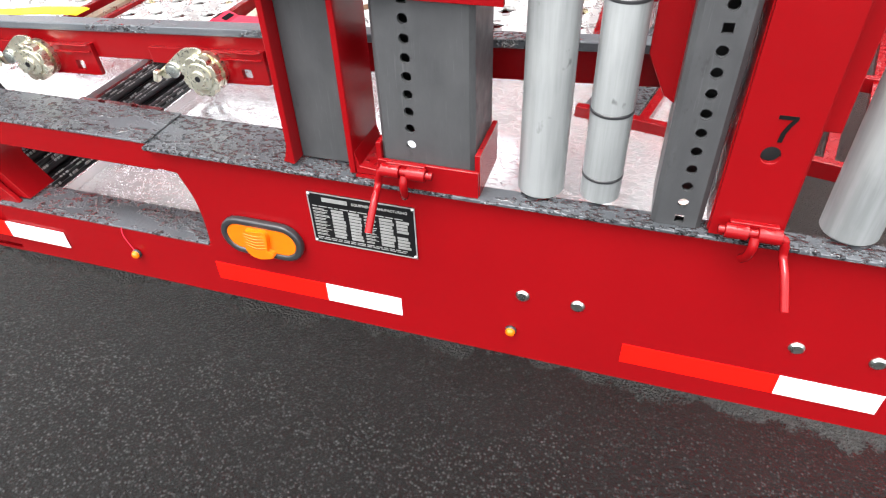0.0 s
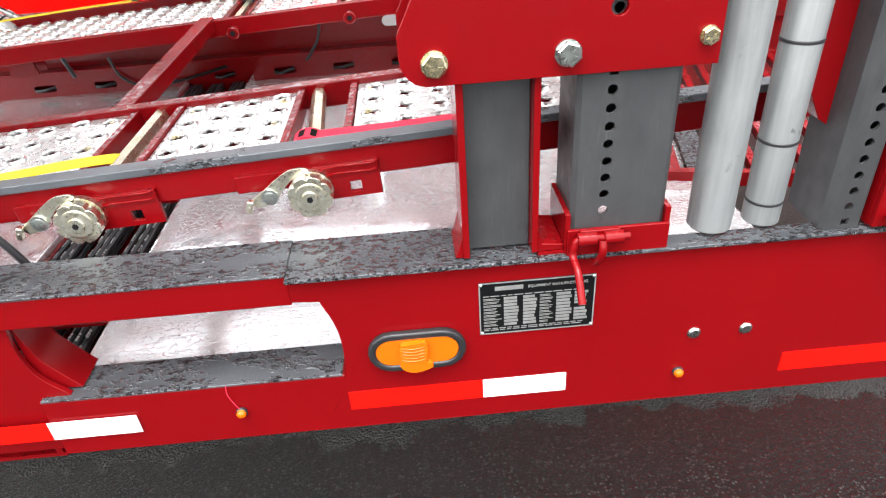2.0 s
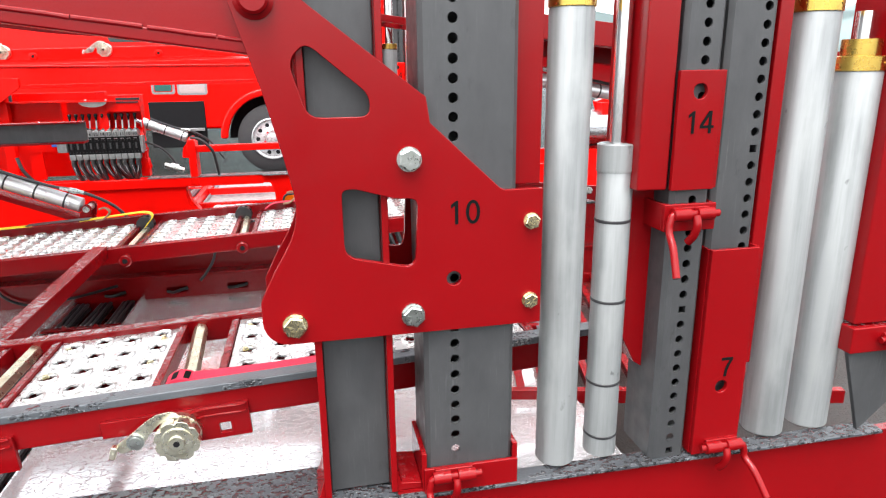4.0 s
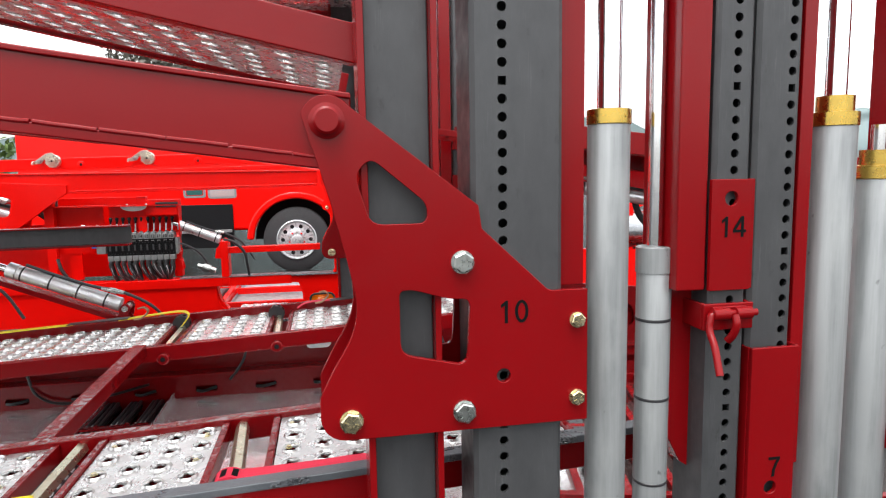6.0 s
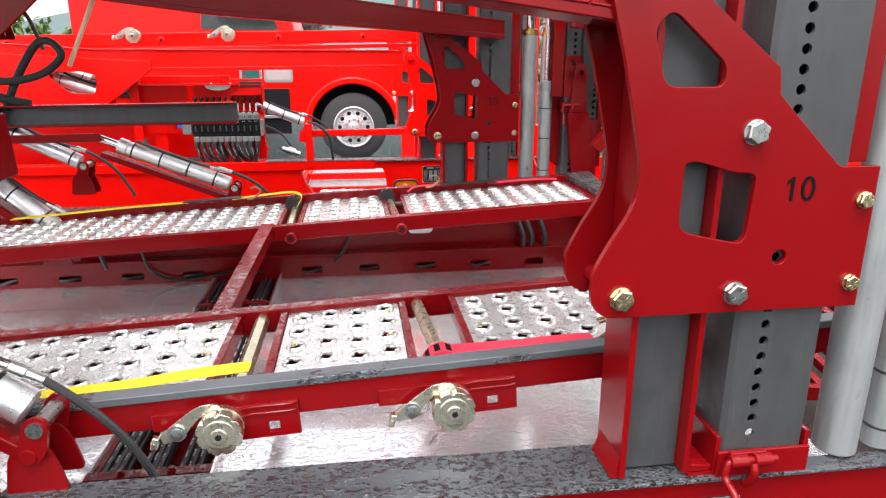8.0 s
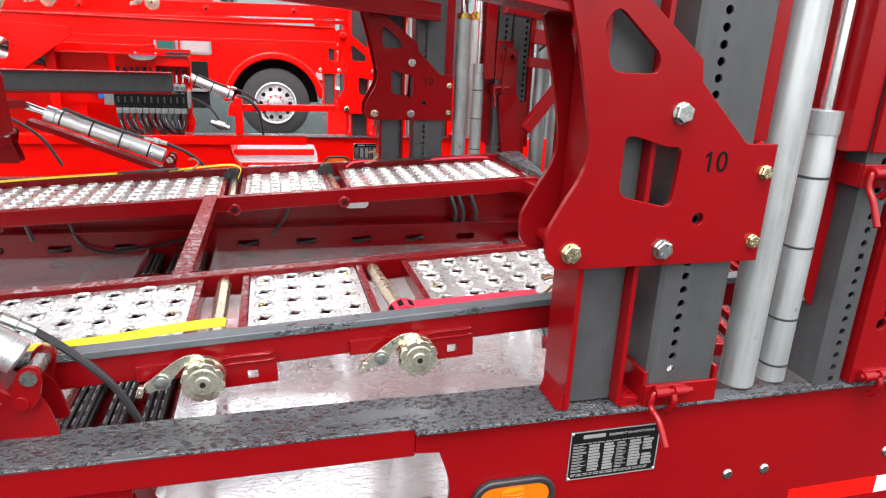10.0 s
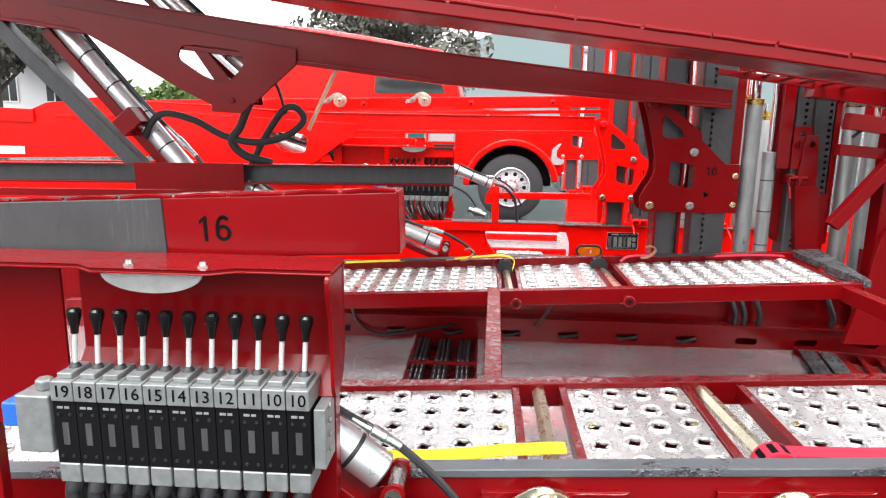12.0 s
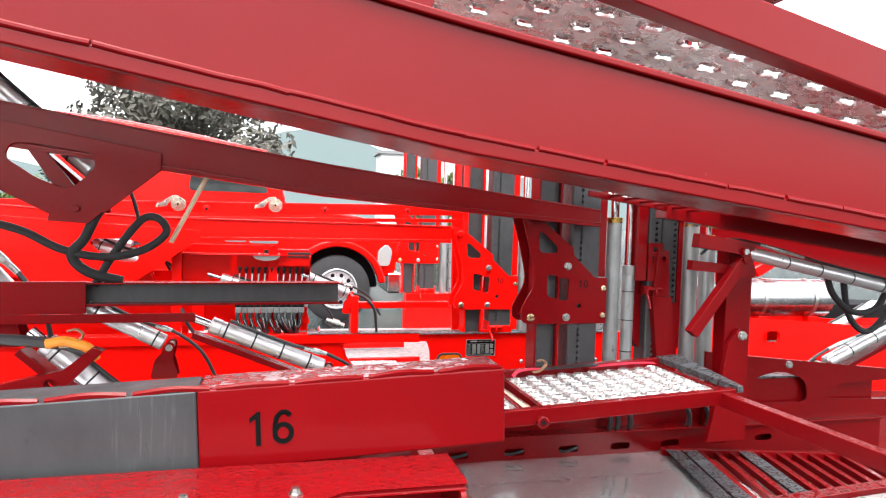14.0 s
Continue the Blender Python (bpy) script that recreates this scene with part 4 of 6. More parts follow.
def wheel_track(at, red, rails, panels, rollers, z_panel, outer_pad, length, joints=(), raised=False):
    """One wheel track: rails along x as (y0, y1, z0, z1), perforated panels as (x0, x1), rollers as x."""
    th = thing("wheel_track", "tilted red wheel track with perforated grip plates", "track", "wheel tracks", at=at)
    for y0, y1, z0, z1 in rails:
        bm = bmesh.new()
        box(bm, length[0], length[1], y0, y1, z0, z1)
        part("side_rail", bm, red, th, "wet red side rail", 0.003)
    ya, yb = rails[0][1], rails[1][0]
    if outer_pad:
        y0, y1, z0, z1 = outer_pad
        bm = bmesh.new()
        box(bm, length[0], length[1], y0, y1, z0, z1)
        part("grip_strip", bm, WORNPAD, th, "worn black grip strip", 0.003)
    for x0, x1 in panels:
        grip_panel(th, x0, x1, ya + 0.002, yb - 0.002, z_panel, raised=raised)
        bm = bmesh.new()
        box(bm, x0, x1, ya + 0.001, yb - 0.001, z_panel - 0.034, z_panel - 0.030)
        part("under_plate", bm, red, th, "red plate under the holes")
        for x in (x0 - 0.02, x1 + 0.002):
            bm = bmesh.new()
            box(bm, x, x + 0.018, ya, yb, z_panel - 0.035, z_panel + 0.008)
            part("cross_bar", bm, red, th, "wet red cross bar", 0.002)
        for x in (x0 + 0.03, x1 - 0.03):
            for k in range(3):
                y = ya + (yb - ya) * (0.14 + 0.36 * k)
                bm = bmesh.new()
                lathe(bm, (x, y, z_panel), (x, y, z_panel + 0.007), [(0, 0.009), (0.3, 0.009), (0.35, 0.0065), (1, 0.006)], 6)
                part("bolt", bm, BOLTZINC, th)
    for x, s in rollers:
        bm = bmesh.new()
        lathe(bm, (x, ya - 0.01, z_panel - 0.012), (x + s, yb + 0.01, z_panel - 0.012), [(0, 0.018), (1, 0.018)], 6)
        part("strap_roller", bm, SHAFT, th, "pale yellow strap shaft")
    for x, y in joints:
        bm = bmesh.new()
        lathe(bm, (x, y, z_panel - 0.022), (x, y - 0.02, z_panel - 0.022), [(0, 0.024), (0.8, 0.024), (1, 0.019)], 20)
        part("shaft_ring", bm, red, th, "red shaft end ring")
        bm = bmesh.new()
        cyl(bm, (x, y - 0.0205, z_panel - 0.022), (x, y - 0.022, z_panel - 0.022), 0.011, 6)
        part("shaft_socket", bm, DARK, th)
    return th


def strap_winch(at, x, y, z, s=1.0):
    """A yellow-zinc winch head with its ratchet pawl."""
    th = thing("strap_winch", "yellow-zinc strap winch with a ratchet pawl", "winch", "strap winches", at=at)
    bm = bmesh.new()
    lathe(bm, (x, y, z), (x, y - 0.024 * s, z), [(0, 0.030 * s), (0.02, 0.0415 * s), (0.55, 0.0415 * s), (0.65, 0.033 * s), (1, 0.033 * s)], 32)
    part("drum", bm, ZINC, th, "bright zinc drum")
    bm = bmesh.new()
    turns = [2 * math.pi * k / 72 for k in range(72)]
    rim = [(x + (0.0430 - 0.0055 * max(0.0, math.cos(8 * w)) ** 3) * s * math.cos(w), z + (0.0430 - 0.0055 * max(0.0, math.cos(8 * w)) ** 3) * s * math.sin(w)) for w in turns]
    slab(bm, rim, y - 0.042 * s, y - 0.022 * s)
    part("scalloped_rim", bm, ZINC, th, "scalloped zinc rim", 0.0015)
    bm = bmesh.new()
    lathe(bm, (x, y - 0.040 * s, z), (x, y - 0.050 * s, z), [(0, 0.031 * s), (0.45, 0.030 * s), (0.55, 0.026 * s), (0.5, 0.022 * s), (0.6, 0.016 * s), (0.95, 0.0145 * s), (1, 0.012 * s)], 28)
    part("hub", bm, ZINC, th)
    bm = bmesh.new()
    cyl(bm, (x, y - 0.0502 * s, z), (x, y - 0.0512 * s, z), 0.0065 * s, 6)
    part("socket", bm, DARK, th, "dark hexagon socket")
    # black plugs draw the shade of the bar holes; nothing is cut
    for k in range(8):
        w = k * math.pi / 4
        bm = bmesh.new()
        c = Vector((x + 0.0375 * s * math.cos(w), y - 0.0325 * s, z + 0.0375 * s * math.sin(w)))
        d = Vector((math.cos(w), 0, math.sin(w)))
        cyl(bm, c - d * 0.006 * s, c - d * 0.0018 * s, 0.0068 * s, 12)
        part("bar_hole", bm, RUBBER, th, "dark bar hole")
    bm = bmesh.new()
    body = [(-0.006, 0.054), (0.008, 0.047), (-0.006, 0.038), (-0.030, 0.034), (-0.050, 0.016), (-0.072, -0.010), (-0.112, -0.020), (-0.120, -0.002), (-0.092, 0.016), (-0.058, 0.040), (-0.034, 0.053)]
    slab(bm, rounded([(x + px * s, z + pz * s) for px, pz in body], 0.010 * s, 4), y - 0.020 * s, y - 0.015 * s)
    part("pawl", bm, ZINC, th, "flat zinc ratchet pawl", 0.001)
    bm = bmesh.new()
    lathe(bm, (x - 0.080 * s, y - 0.004, z + 0.003 * s), (x - 0.080 * s, y - 0.026 * s, z + 0.003 * s), [(0, 0.012 * s), (0.72, 0.012 * s), (0.74, 0.0170 * s), (0.92, 0.0165 * s), (0.93, 0.012 * s), (0.97, 0.0115 * s), (1, 0.009 * s)], 22)
    part("pawl_bolt", bm, WHITEZINC, th, "round pawl bolt")
    bm = bmesh.new()
    m = Matrix.Translation((x - 0.117 * s, y - 0.020 * s, z - 0.010 * s)) @ pose(0, 0, 0, 0, 20, 0)
    sweep(bm, [m @ Vector((0.006 * s, 0.004 * s, 0)), m @ Vector((-0.006 * s, 0.000, 0)), m @ Vector((-0.009 * s, -0.008 * s, 0)), m @ Vector((-0.002 * s, -0.014 * s, 0))], 0.004 * s, 4, 3)
    box(bm, -0.010 * s, 0.002 * s, -0.014 * s, 0.0, -0.013 * s, 0.013 * s, m)
    part("pawl_tab", bm, ZINC, th, "bent end of the pawl", 0.003)
    return th


# track frame: x runs along the rails, which rise towards +x
TILT_T = math.degrees(math.atan(0.055))


def track_pose(x, y, z, tilt=TILT_T, turn=0.0):
    return pose(x, y, z, 0, -tilt, turn)


def near_track(origin, red, number_of_panels=3):
    at = origin @ track_pose(-0.2, 0.0, 0.755)
    th = wheel_track(at, red, [(0.212, 0.250, -0.061, 0.0), (0.672, 0.715, -0.075, -0.012)],
                     [(-1.95, -0.605), (-0.465, -0.180), (-0.025, 0.66)][:number_of_panels], [(-0.535, 0.0), (-0.10, -0.03)], -0.026, (0.206, 0.246, 0.0, 0.017), (-2.2, 0.86))
    for x0, x1 in ((-0.68, -0.405), (-0.25, 0.03)):
        bm = bmesh.new()
        sq = (x1 - 0.05, -0.0765)
        slab(bm, [(x0, -0.026), (x1, -0.026), (x1, -0.098), (x1 - 0.15, -0.098), (x1 - 0.15, -0.0625), (x0, -0.0605)], 0.200, 0.212,
             [[(sq[0] - 0.011, sq[1] - 0.011), (sq[0] + 0.011, sq[1] - 0.011), (sq[0] + 0.011, sq[1] + 0.011), (sq[0] - 0.011, sq[1] + 0.011)]])
        part("winch_mount", bm, red, th, "red welded winch mount", 0.002)
        for z in (-0.030, -0.045):
            bm = bmesh.new()
            sweep(bm, [(x1 - 0.11, 0.199, z - 0.02), (x1 - 0.105, 0.198, z), (x1 - 0.02, 0.198, z), (x1 - 0.004, 0.198, z + 0.003)], 0.0025, 6, 3)
            part("weld_bead", bm, red, th)
    for x, z in ((-0.550, -0.058), (-0.105, -0.068)):
        strap_winch(at, x, 0.200, z)
    return th


def far_track(origin, red):
    at = origin @ track_pose(-0.3, 0.0, 0.717, 3.0)
    th = wheel_track(at, red, [(1.615, 1.655, -0.062, 0.0), (2.19, 2.225, -0.062, 0.008)],
                       [(-1.9, -0.585), (-0.478, -0.128), (-0.02, 0.79)], [(-0.53, -0.01), (-0.075, -0.02)], -0.028, None, (-2.4, 0.815), ((-0.515, 1.615), (-0.07, 1.615)), True)
    bm = bmesh.new()
    slanted = [bm.verts.new((x, y, z)) for z in (-0.016, 0.012) for x, y in ((0.816, 1.612), (0.845, 1.612), (0.95, 2.228), (0.816, 2.228))]
    for f in ((3, 2, 1, 0), (4, 5, 6, 7), (0, 1, 5, 4), (1, 2, 6, 5), (2, 3, 7, 6), (3, 0, 4, 7)):
        bm.faces.new([slanted[i] for i in f])
    part("grip_strip", bm, PAD, th, "wet black grip strip", 0.002)
    return th


def strap(at, label, material, points, width=0.05, across=(0, 1, 0)):
    th = thing("ratchet_strap", label, "strap", "tie-down straps", at=at)
    bm = bmesh.new()
    ribbon(bm, points, width, 0.003, across)
    part("webbing", bm, material, th)
    return th


# ---- floor between the rails ----
def trailer_floor(origin, red, far_side=True, sheet=SHEET):
    th = thing("trailer_floor", "wet bare aluminium floor pans between red cross channels", "floor pan", at=origin)
    z = 0.245
    for x0, x1 in ((-0.885, 0.86), (-3.4, -1.215)):
        bm = bmesh.new()
        box(bm, x0, x1, 0.03, 2.36, z - 0.004, z)
        part("floor_pan", bm, sheet, th, "wet aluminium sheet")
        e = x0 if x0 > -1 else x1
        bm = bmesh.new()
        box(bm, e - 0.004, e + 0.004, 0.03, 2.36, z, z + 0.03)
        part("pan_lip", bm, sheet, th, "turned-up edge", 0.001)
    bm = bmesh.new()
    box(bm, -1.22, -0.88, 0.03, 2.36, z - 0.06, z - 0.05)
    for x in (-1.21, -0.90):
        box(bm, x, x + 0.014, 0.03, 2.36, z - 0.05, z + 0.012)
    part("hose_channel", bm, red, th, "red hose channel")
    for y in (0.14, 0.36, 0.62, 1.0, 1.55, 1.9):
        bm = bmesh.new()
        box(bm, -1.21, -0.89, y, y + 0.035, z + 0.028, z + 0.036)
        for x in (-1.12, -0.99):
            lathe(bm, (x, y + 0.017, z + 0.036), (x, y + 0.017, z + 0.048), [(0, 0.012), (0.4, 0.012), (0.45, 0.008), (1, 0.008)], 6)
        part("hose_clamp", bm, red, th, "red hose clamp bar")
    if far_side:
        bm = bmesh.new()
        holes = [rounded([(x - 0.055, 0.268), (x + 0.055, 0.268), (x + 0.055, 0.303), (x - 0.055, 0.303)], 0.017, 5) for x in [-2.52 + 0.30 * k for k in range(15)]]
        slab(bm, [(-3.4, 0.19), (2.2, 0.19), (2.2, 0.36), (-3.4, 0.36)], 2.352, 2.360, holes)
        part("slotted_web", bm, red, th, "dark red web with slots for cables")
        bm = bmesh.new()
        box(bm, -3.4, 2.2, 2.33, 2.44, 0.360, 0.372)
        part("ledge", bm, red, th, "wet ledge", 0.002)
        bm = bmesh.new()
        box(bm, -3.4, 2.2, 2.42, 2.432, 0.22, 0.606)
        part("outer_web", bm, red, th)
        bm = bmesh.new()
        box(bm, -3.4, 2.2, 2.405, 2.53, 0.606, 0.618)
        part("far_rail_top", bm, PAD, th, "black grip strip on the far rail", 0.002)
    rng = random.Random(8)
    for k, x in enumerate((-1.185, -1.164, -1.143, -1.081, -1.060, -1.039, -0.977, -0.956, -0.935)):
        for lay in range(2):
            bm = bmesh.new()
            sweep(bm, [(x + rng.uniform(-0.004, 0.004), 0.04 + 0.38 * i, z - 0.022 + 0.022 * lay + rng.uniform(0, 0.006)) for i in range(7)], 0.0098, 8, 4)
            part("hose", bm, HOSE, th, "black hydraulic hose")
            bm = bmesh.new()
            if lay:
                for q in range(30):
                    y = 0.06 + q * 0.066 + rng.uniform(0, 0.02)
                    for e in range(3):
                        box(bm, x - 0.003, x + 0.0015, y + e * 0.012, y + e * 0.012 + rng.uniform(0.004, 0.009), z + 0.008, z + 0.0165)
                part("hose_print", bm, SPECK, th, "pale print")
            else:
                bm.free()
    return th


def grating(origin, red):
    th = thing("floor_grating", "red slatted floor frame with wet black grip bars", "grating", at=origin)
    z = 0.25
    for y in (0.95, 1.55, 2.28):
        bm = bmesh.new()
        box(bm, 0.69, 2.1, y, y + 0.03, z - 0.02, z + 0.03)
        part("long_bar", bm, red, th, "", 0.002)
    for k in range(14):
        x = 0.88 + k * 0.085
        bm = bmesh.new()
        box(bm, x, x + 0.03, 0.98, 2.28, z - 0.01, z + 0.022)
        part("slat", bm, red, th, "wet red slat", 0.002)
    for x in (0.71, 0.80, 1.10):
        bm = bmesh.new()
        box(bm, x, x + 0.075, 0.96, 2.29, z + 0.022, z + 0.028)
        part("grip_strip", bm, PAD, th, "wet black grip strip", 0.001)
    return th


# ---- valve bank ----
LEG = (-0.034, 0.018, 0.076)

def valve_bank(origin, red, numbers, foot=0.612):
    th = thing("valve_bank", "hydraulic valve bank with black-knobbed levers in a red hood", "control levers", "valve banks", at=origin)
    n = len(numbers)
    x_last, step = -1.163, 0.0405
    x_first = x_last - step * (n - 1)
    xa, xb = x_first - 0.022, x_last + 0.022
    # hood
    x0, x1 = x_first - 0.42, xb + 0.034
    bm = bmesh.new()
    box(bm, x_first - 0.020, x1, 0.104, 0.110, 0.957, 1.128)
    part("back_panel", bm, red, th, "glossy red back panel")
    bm = bmesh.new()
    box(bm, x0, x_first - 0.054, 0.100, 0.106, 0.80, 1.128)
    part("side_panel", bm, red, th, "red panel beside a slot")
    lip = [(0.012, x0 - 0.01), (0.012, -1.525), (-0.012, -1.49), (-0.012, -1.30), (0.012, -1.26), (0.012, x1)]
    bm = bmesh.new()
    up = [bm.verts.new((x, y, 1.135)) for y, x in lip] + [bm.verts.new((x1, 0.112, 1.135)), bm.verts.new((x0 - 0.01, 0.112, 1.135))]
    lo = [bm.verts.new((v.co.x, v.co.y, 1.127)) for v in up]
    bm.faces.new(up)
    bm.faces.new(list(reversed(lo)))
    for i in range(len(up)):
        j = (i + 1) % len(up)
        bm.faces.new((up[i], up[j], lo[j], lo[i]))
    part("hood_top", bm, red, th, "wet red hood", 0.003)
    bm = bmesh.new()
    side = rounded([(0.0, 1.127), (0.0, 1.10), (0.025, 1.03), (0.028, 0.96), (0.03, 0.92), (0.05, 0.895), (0.108, 0.93), (0.108, 1.127)], 0.03, 4)
    slab(bm, side, 0, 0.007)
    bmesh.ops.transform(bm, matrix=Matrix(((0, 1, 0, x1 - 0.008), (1, 0, 0, 0), (0, 0, 1, 0), (0, 0, 0, 1))), verts=bm.verts)
    part("hood_end", bm, red, th, "curved red hood end", 0.001)
    bm = bmesh.new()
    v = [bm.verts.new(p) for x in (x_first - 0.020, x1 - 0.008) for p in ((x, 0.104, 0.957), (x, 0.056, 0.900), (x, 0.059, 0.896), (x, 0.109, 0.953))]
    for f in ((0, 1, 5, 4), (1, 2, 6, 5), (2, 3, 7, 6), (3, 0, 4, 7), (3, 2, 1, 0), (4, 5, 6, 7)):
        bm.faces.new([v[i] for i in f])
    part("hood_shelf", bm, red, th, "glossy shelf")
    bm = bmesh.new()
    slab(bm, arc(-1.395, 1.127, 0.085, 180, 360, 14, 0.034), -0.006, -0.002)
    part("label_tab", bm, SILVER, th, "pale grey half-round tab", 0.0005)
    for x in (-1.440, -1.316):
        bm = bmesh.new()
        lathe(bm, (x, 0.012, 1.135), (x, 0.012, 1.144), [(0, 0.009), (0.3, 0.009), (0.35, 0.006), (1, 0.005)], 6)
        part("bolt", bm, WHITEZINC, th)
    for i, words in enumerate(numbers):
        x = x_first + i * step
        bm = bmesh.new()
        box(bm, x - 0.0195, x + 0.0195, -0.004, 0.075, 0.898, 0.934)
        box(bm, x - 0.013, x + 0.013, 0.008, 0.066, 0.934, 0.944)
        part("valve_head", bm, CAST, th, "cast aluminium valve head", 0.002)
        part("numeral", text_mesh(words, 0.030, -0.0048, x, 0.9155, 0.0, 0.0), INK, th, "black number")
        bm = bmesh.new()
        box(bm, x - 0.0198, x + 0.0198, 0.0, 0.07, 0.783, 0.898)
        part("valve_body", bm, PLATEBLACK, th, "black valve section", 0.0015)
        bm = bmesh.new()
        box(bm, x - 0.0055, x + 0.0055, -0.0015, 0.0, 0.818, 0.858)
        part("side_label", bm, STEEL, th)
        bm = bmesh.new()
        box(bm, x - 0.012, x - 0.002, -0.0012, 0.0, 0.884, 0.888)
        box(bm, x + 0.001, x + 0.009, -0.0012, 0.0, 0.884, 0.888)
        part("print_bar", bm, SILVER, th)
        for dx, dz in ((-0.010, 0.874), (0.010, 0.874), (-0.010, 0.797), (0.010, 0.797)):
            bm = bmesh.new()
            cyl(bm, (x + dx, 0.0, dz), (x + dx, -0.003, dz), 0.0028, 8)
            part("screw", bm, RUBBER, th)
        bm = bmesh.new()
        box(bm, x - 0.0185, x + 0.0185, -0.002, 0.066, 0.747, 0.783)
        part("port_block", bm, CAST, th, "cast port block", 0.003)
        k = i / n
        bm = bmesh.new()
        cyl(bm, (x, 0.04, 0.940), (x + 0.004, 0.042, 1.012), 0.0044, 14)
        part("lever", bm, LEVER, th, "pale lever rod")
        bm = bmesh.new()
        lathe(bm, (x + 0.0035, 0.042, 1.004), (x + 0.006, 0.043, 1.050), [(0, 0.0058), (0.3, 0.0075), (0.7, 0.0122), (0.88, 0.0118), (0.97, 0.0085), (1, 0.003)], 18)
        part("knob", bm, KNOB, th, "black lever knob")
        bm = bmesh.new()
        lathe(bm, (x, 0.04, 0.944), (x, 0.04, 0.952), [(0, 0.011), (0.5, 0.009), (1, 0.006)], 14)
        part("boot", bm, RUBBER, th)
        rng = random.Random(i * 7 + 3)
        for y in (0.012, 0.045):
            dx = rng.uniform(0.012, 0.055) if y < 0.03 else rng.uniform(-0.01, 0.06)
            if i == n - 1:
                dx = -0.03
            way = [(x, y, 0.756), (x - 0.006, y - 0.004, 0.722), (x + dx * 0.15, y - 0.006, 0.684), (x + dx * 0.65, y + 0.004, 0.640), (x + dx * 1.3, y + 0.028, 0.600), (x + dx * 1.9, y + 0.060, 0.560), (x + dx * 2.1, y + 0.09, 0.45)]
            bm = bmesh.new()
            sweep(bm, way, 0.0122, 12, 5)
            hose = part("hose", bm, HOSE, th, "black hydraulic hose")
            bm = bmesh.new()
            lathe(bm, (x, y, 0.750), (x - 0.004, y - 0.003, 0.728), [(0, 0.0135), (0.9, 0.0135), (1, 0.0125)], 12)
            part("ferrule", bm, STEEL, hose, "dark hose ferrule")
            if y < 0.03:
                bm = bmesh.new()
                line = smooth_line(way, 14)
                for e in range(16 + rng.randrange(10), 52, 2):
                    c = line[e] + Vector((rng.uniform(-0.001, 0.003), -0.0118, 0))
                    box(bm, c.x - 0.0028, c.x + 0.0022, c.y - 0.0008, c.y + 0.003, c.z, c.z + rng.uniform(0.002, 0.0048))
                part("hose_print", bm, SPECK, hose, "pale print")
    bm = bmesh.new()
    box(bm, xb + 0.002, xb + 0.022, 0.004, 0.07, 0.790, 0.898)
    for q in range(4):
        cyl(bm, (xb + 0.022, 0.03, 0.818 + q * 0.026), (xb + 0.026, 0.03, 0.818 + q * 0.026), 0.006, 10)
    part("end_block", bm, CAST, th, "cast end block", 0.003)
    bm = bmesh.new()
    box(bm, xa - 0.065, xa - 0.004, -0.002, 0.075, 0.80, 0.905)
    lathe(bm, (xa - 0.03, 0.03, 0.905), (xa - 0.03, 0.03, 0.925), [(0, 0.016), (0.9, 0.016), (1, 0.012)], 6)
    part("inlet_block", bm, CAST, th, "cast inlet block", 0.004)
    bm = bmesh.new()
    box(bm, xa - 0.10, xa - 0.066, 0.01, 0.06, 0.84, 0.885)
    part("coil", bm, BLUE, th, "blue plastic coil", 0.004)
    bm = bmesh.new()
    box(bm, xb + LEG[0], xb + LEG[1], LEG[2] + 0.02, LEG[2] + 0.055, foot + 0.06, 0.93)
    part("support_leg", bm, red, th, "red support leg", 0.002)
    bm = bmesh.new()
    box(bm, xb + LEG[0] + 0.004, xb + LEG[1] + 0.006, LEG[2], LEG[2] + 0.065, foot, foot + 0.12)
    part("support_leg", bm, red, th, "red support leg", 0.002)
    bm = bmesh.new()
    box(bm, x_first - 0.30, x_first - 0.22, 0.108, 0.133, foot, 1.12)
    part("support_leg", bm, red, th, "red support leg", 0.002)
    return th


# ---- beams ----
def channel_beam(origin, red):
    """The red beam with the number 16, bare grey towards its hinge."""
    at = origin @ pose(-1.006, 0.097, 1.162, 0, -2.6, 0)
    th = thing("deck_beam", "red box beam stencilled with a number, grey painted towards its end", "beam", at=at)
    bm = bmesh.new()
    box(bm, -0.380, 0.0, 0.0, 0.075, 0.0, 0.100)
    part("red_end", bm, red, th, "glossy red end", 0.004)
    bm = bmesh.new()
    box(bm, -2.2, -0.380, -0.0005, 0.0745, -0.002, 0.099)
    part("grey_length", bm, STEEL, th, "brushed grey paint", 0.003)
    rng = random.Random(2)
    for k in range(24):
        x = -0.09 * k
        bm = bmesh.new()
        sweep(bm, [(x - 0.005, 0.004, 0.099), (x - 0.045, 0.003, 0.101 + rng.uniform(0, 0.002)), (x - 0.088, 0.004, 0.099)], 0.004, 6, 3)
        part("weld_bead", bm, red, th)
    part("numeral", numeral_mesh("16", 0.056, -0.0008, -0.298, 0.048), INK, th, "black painted number")
    return th


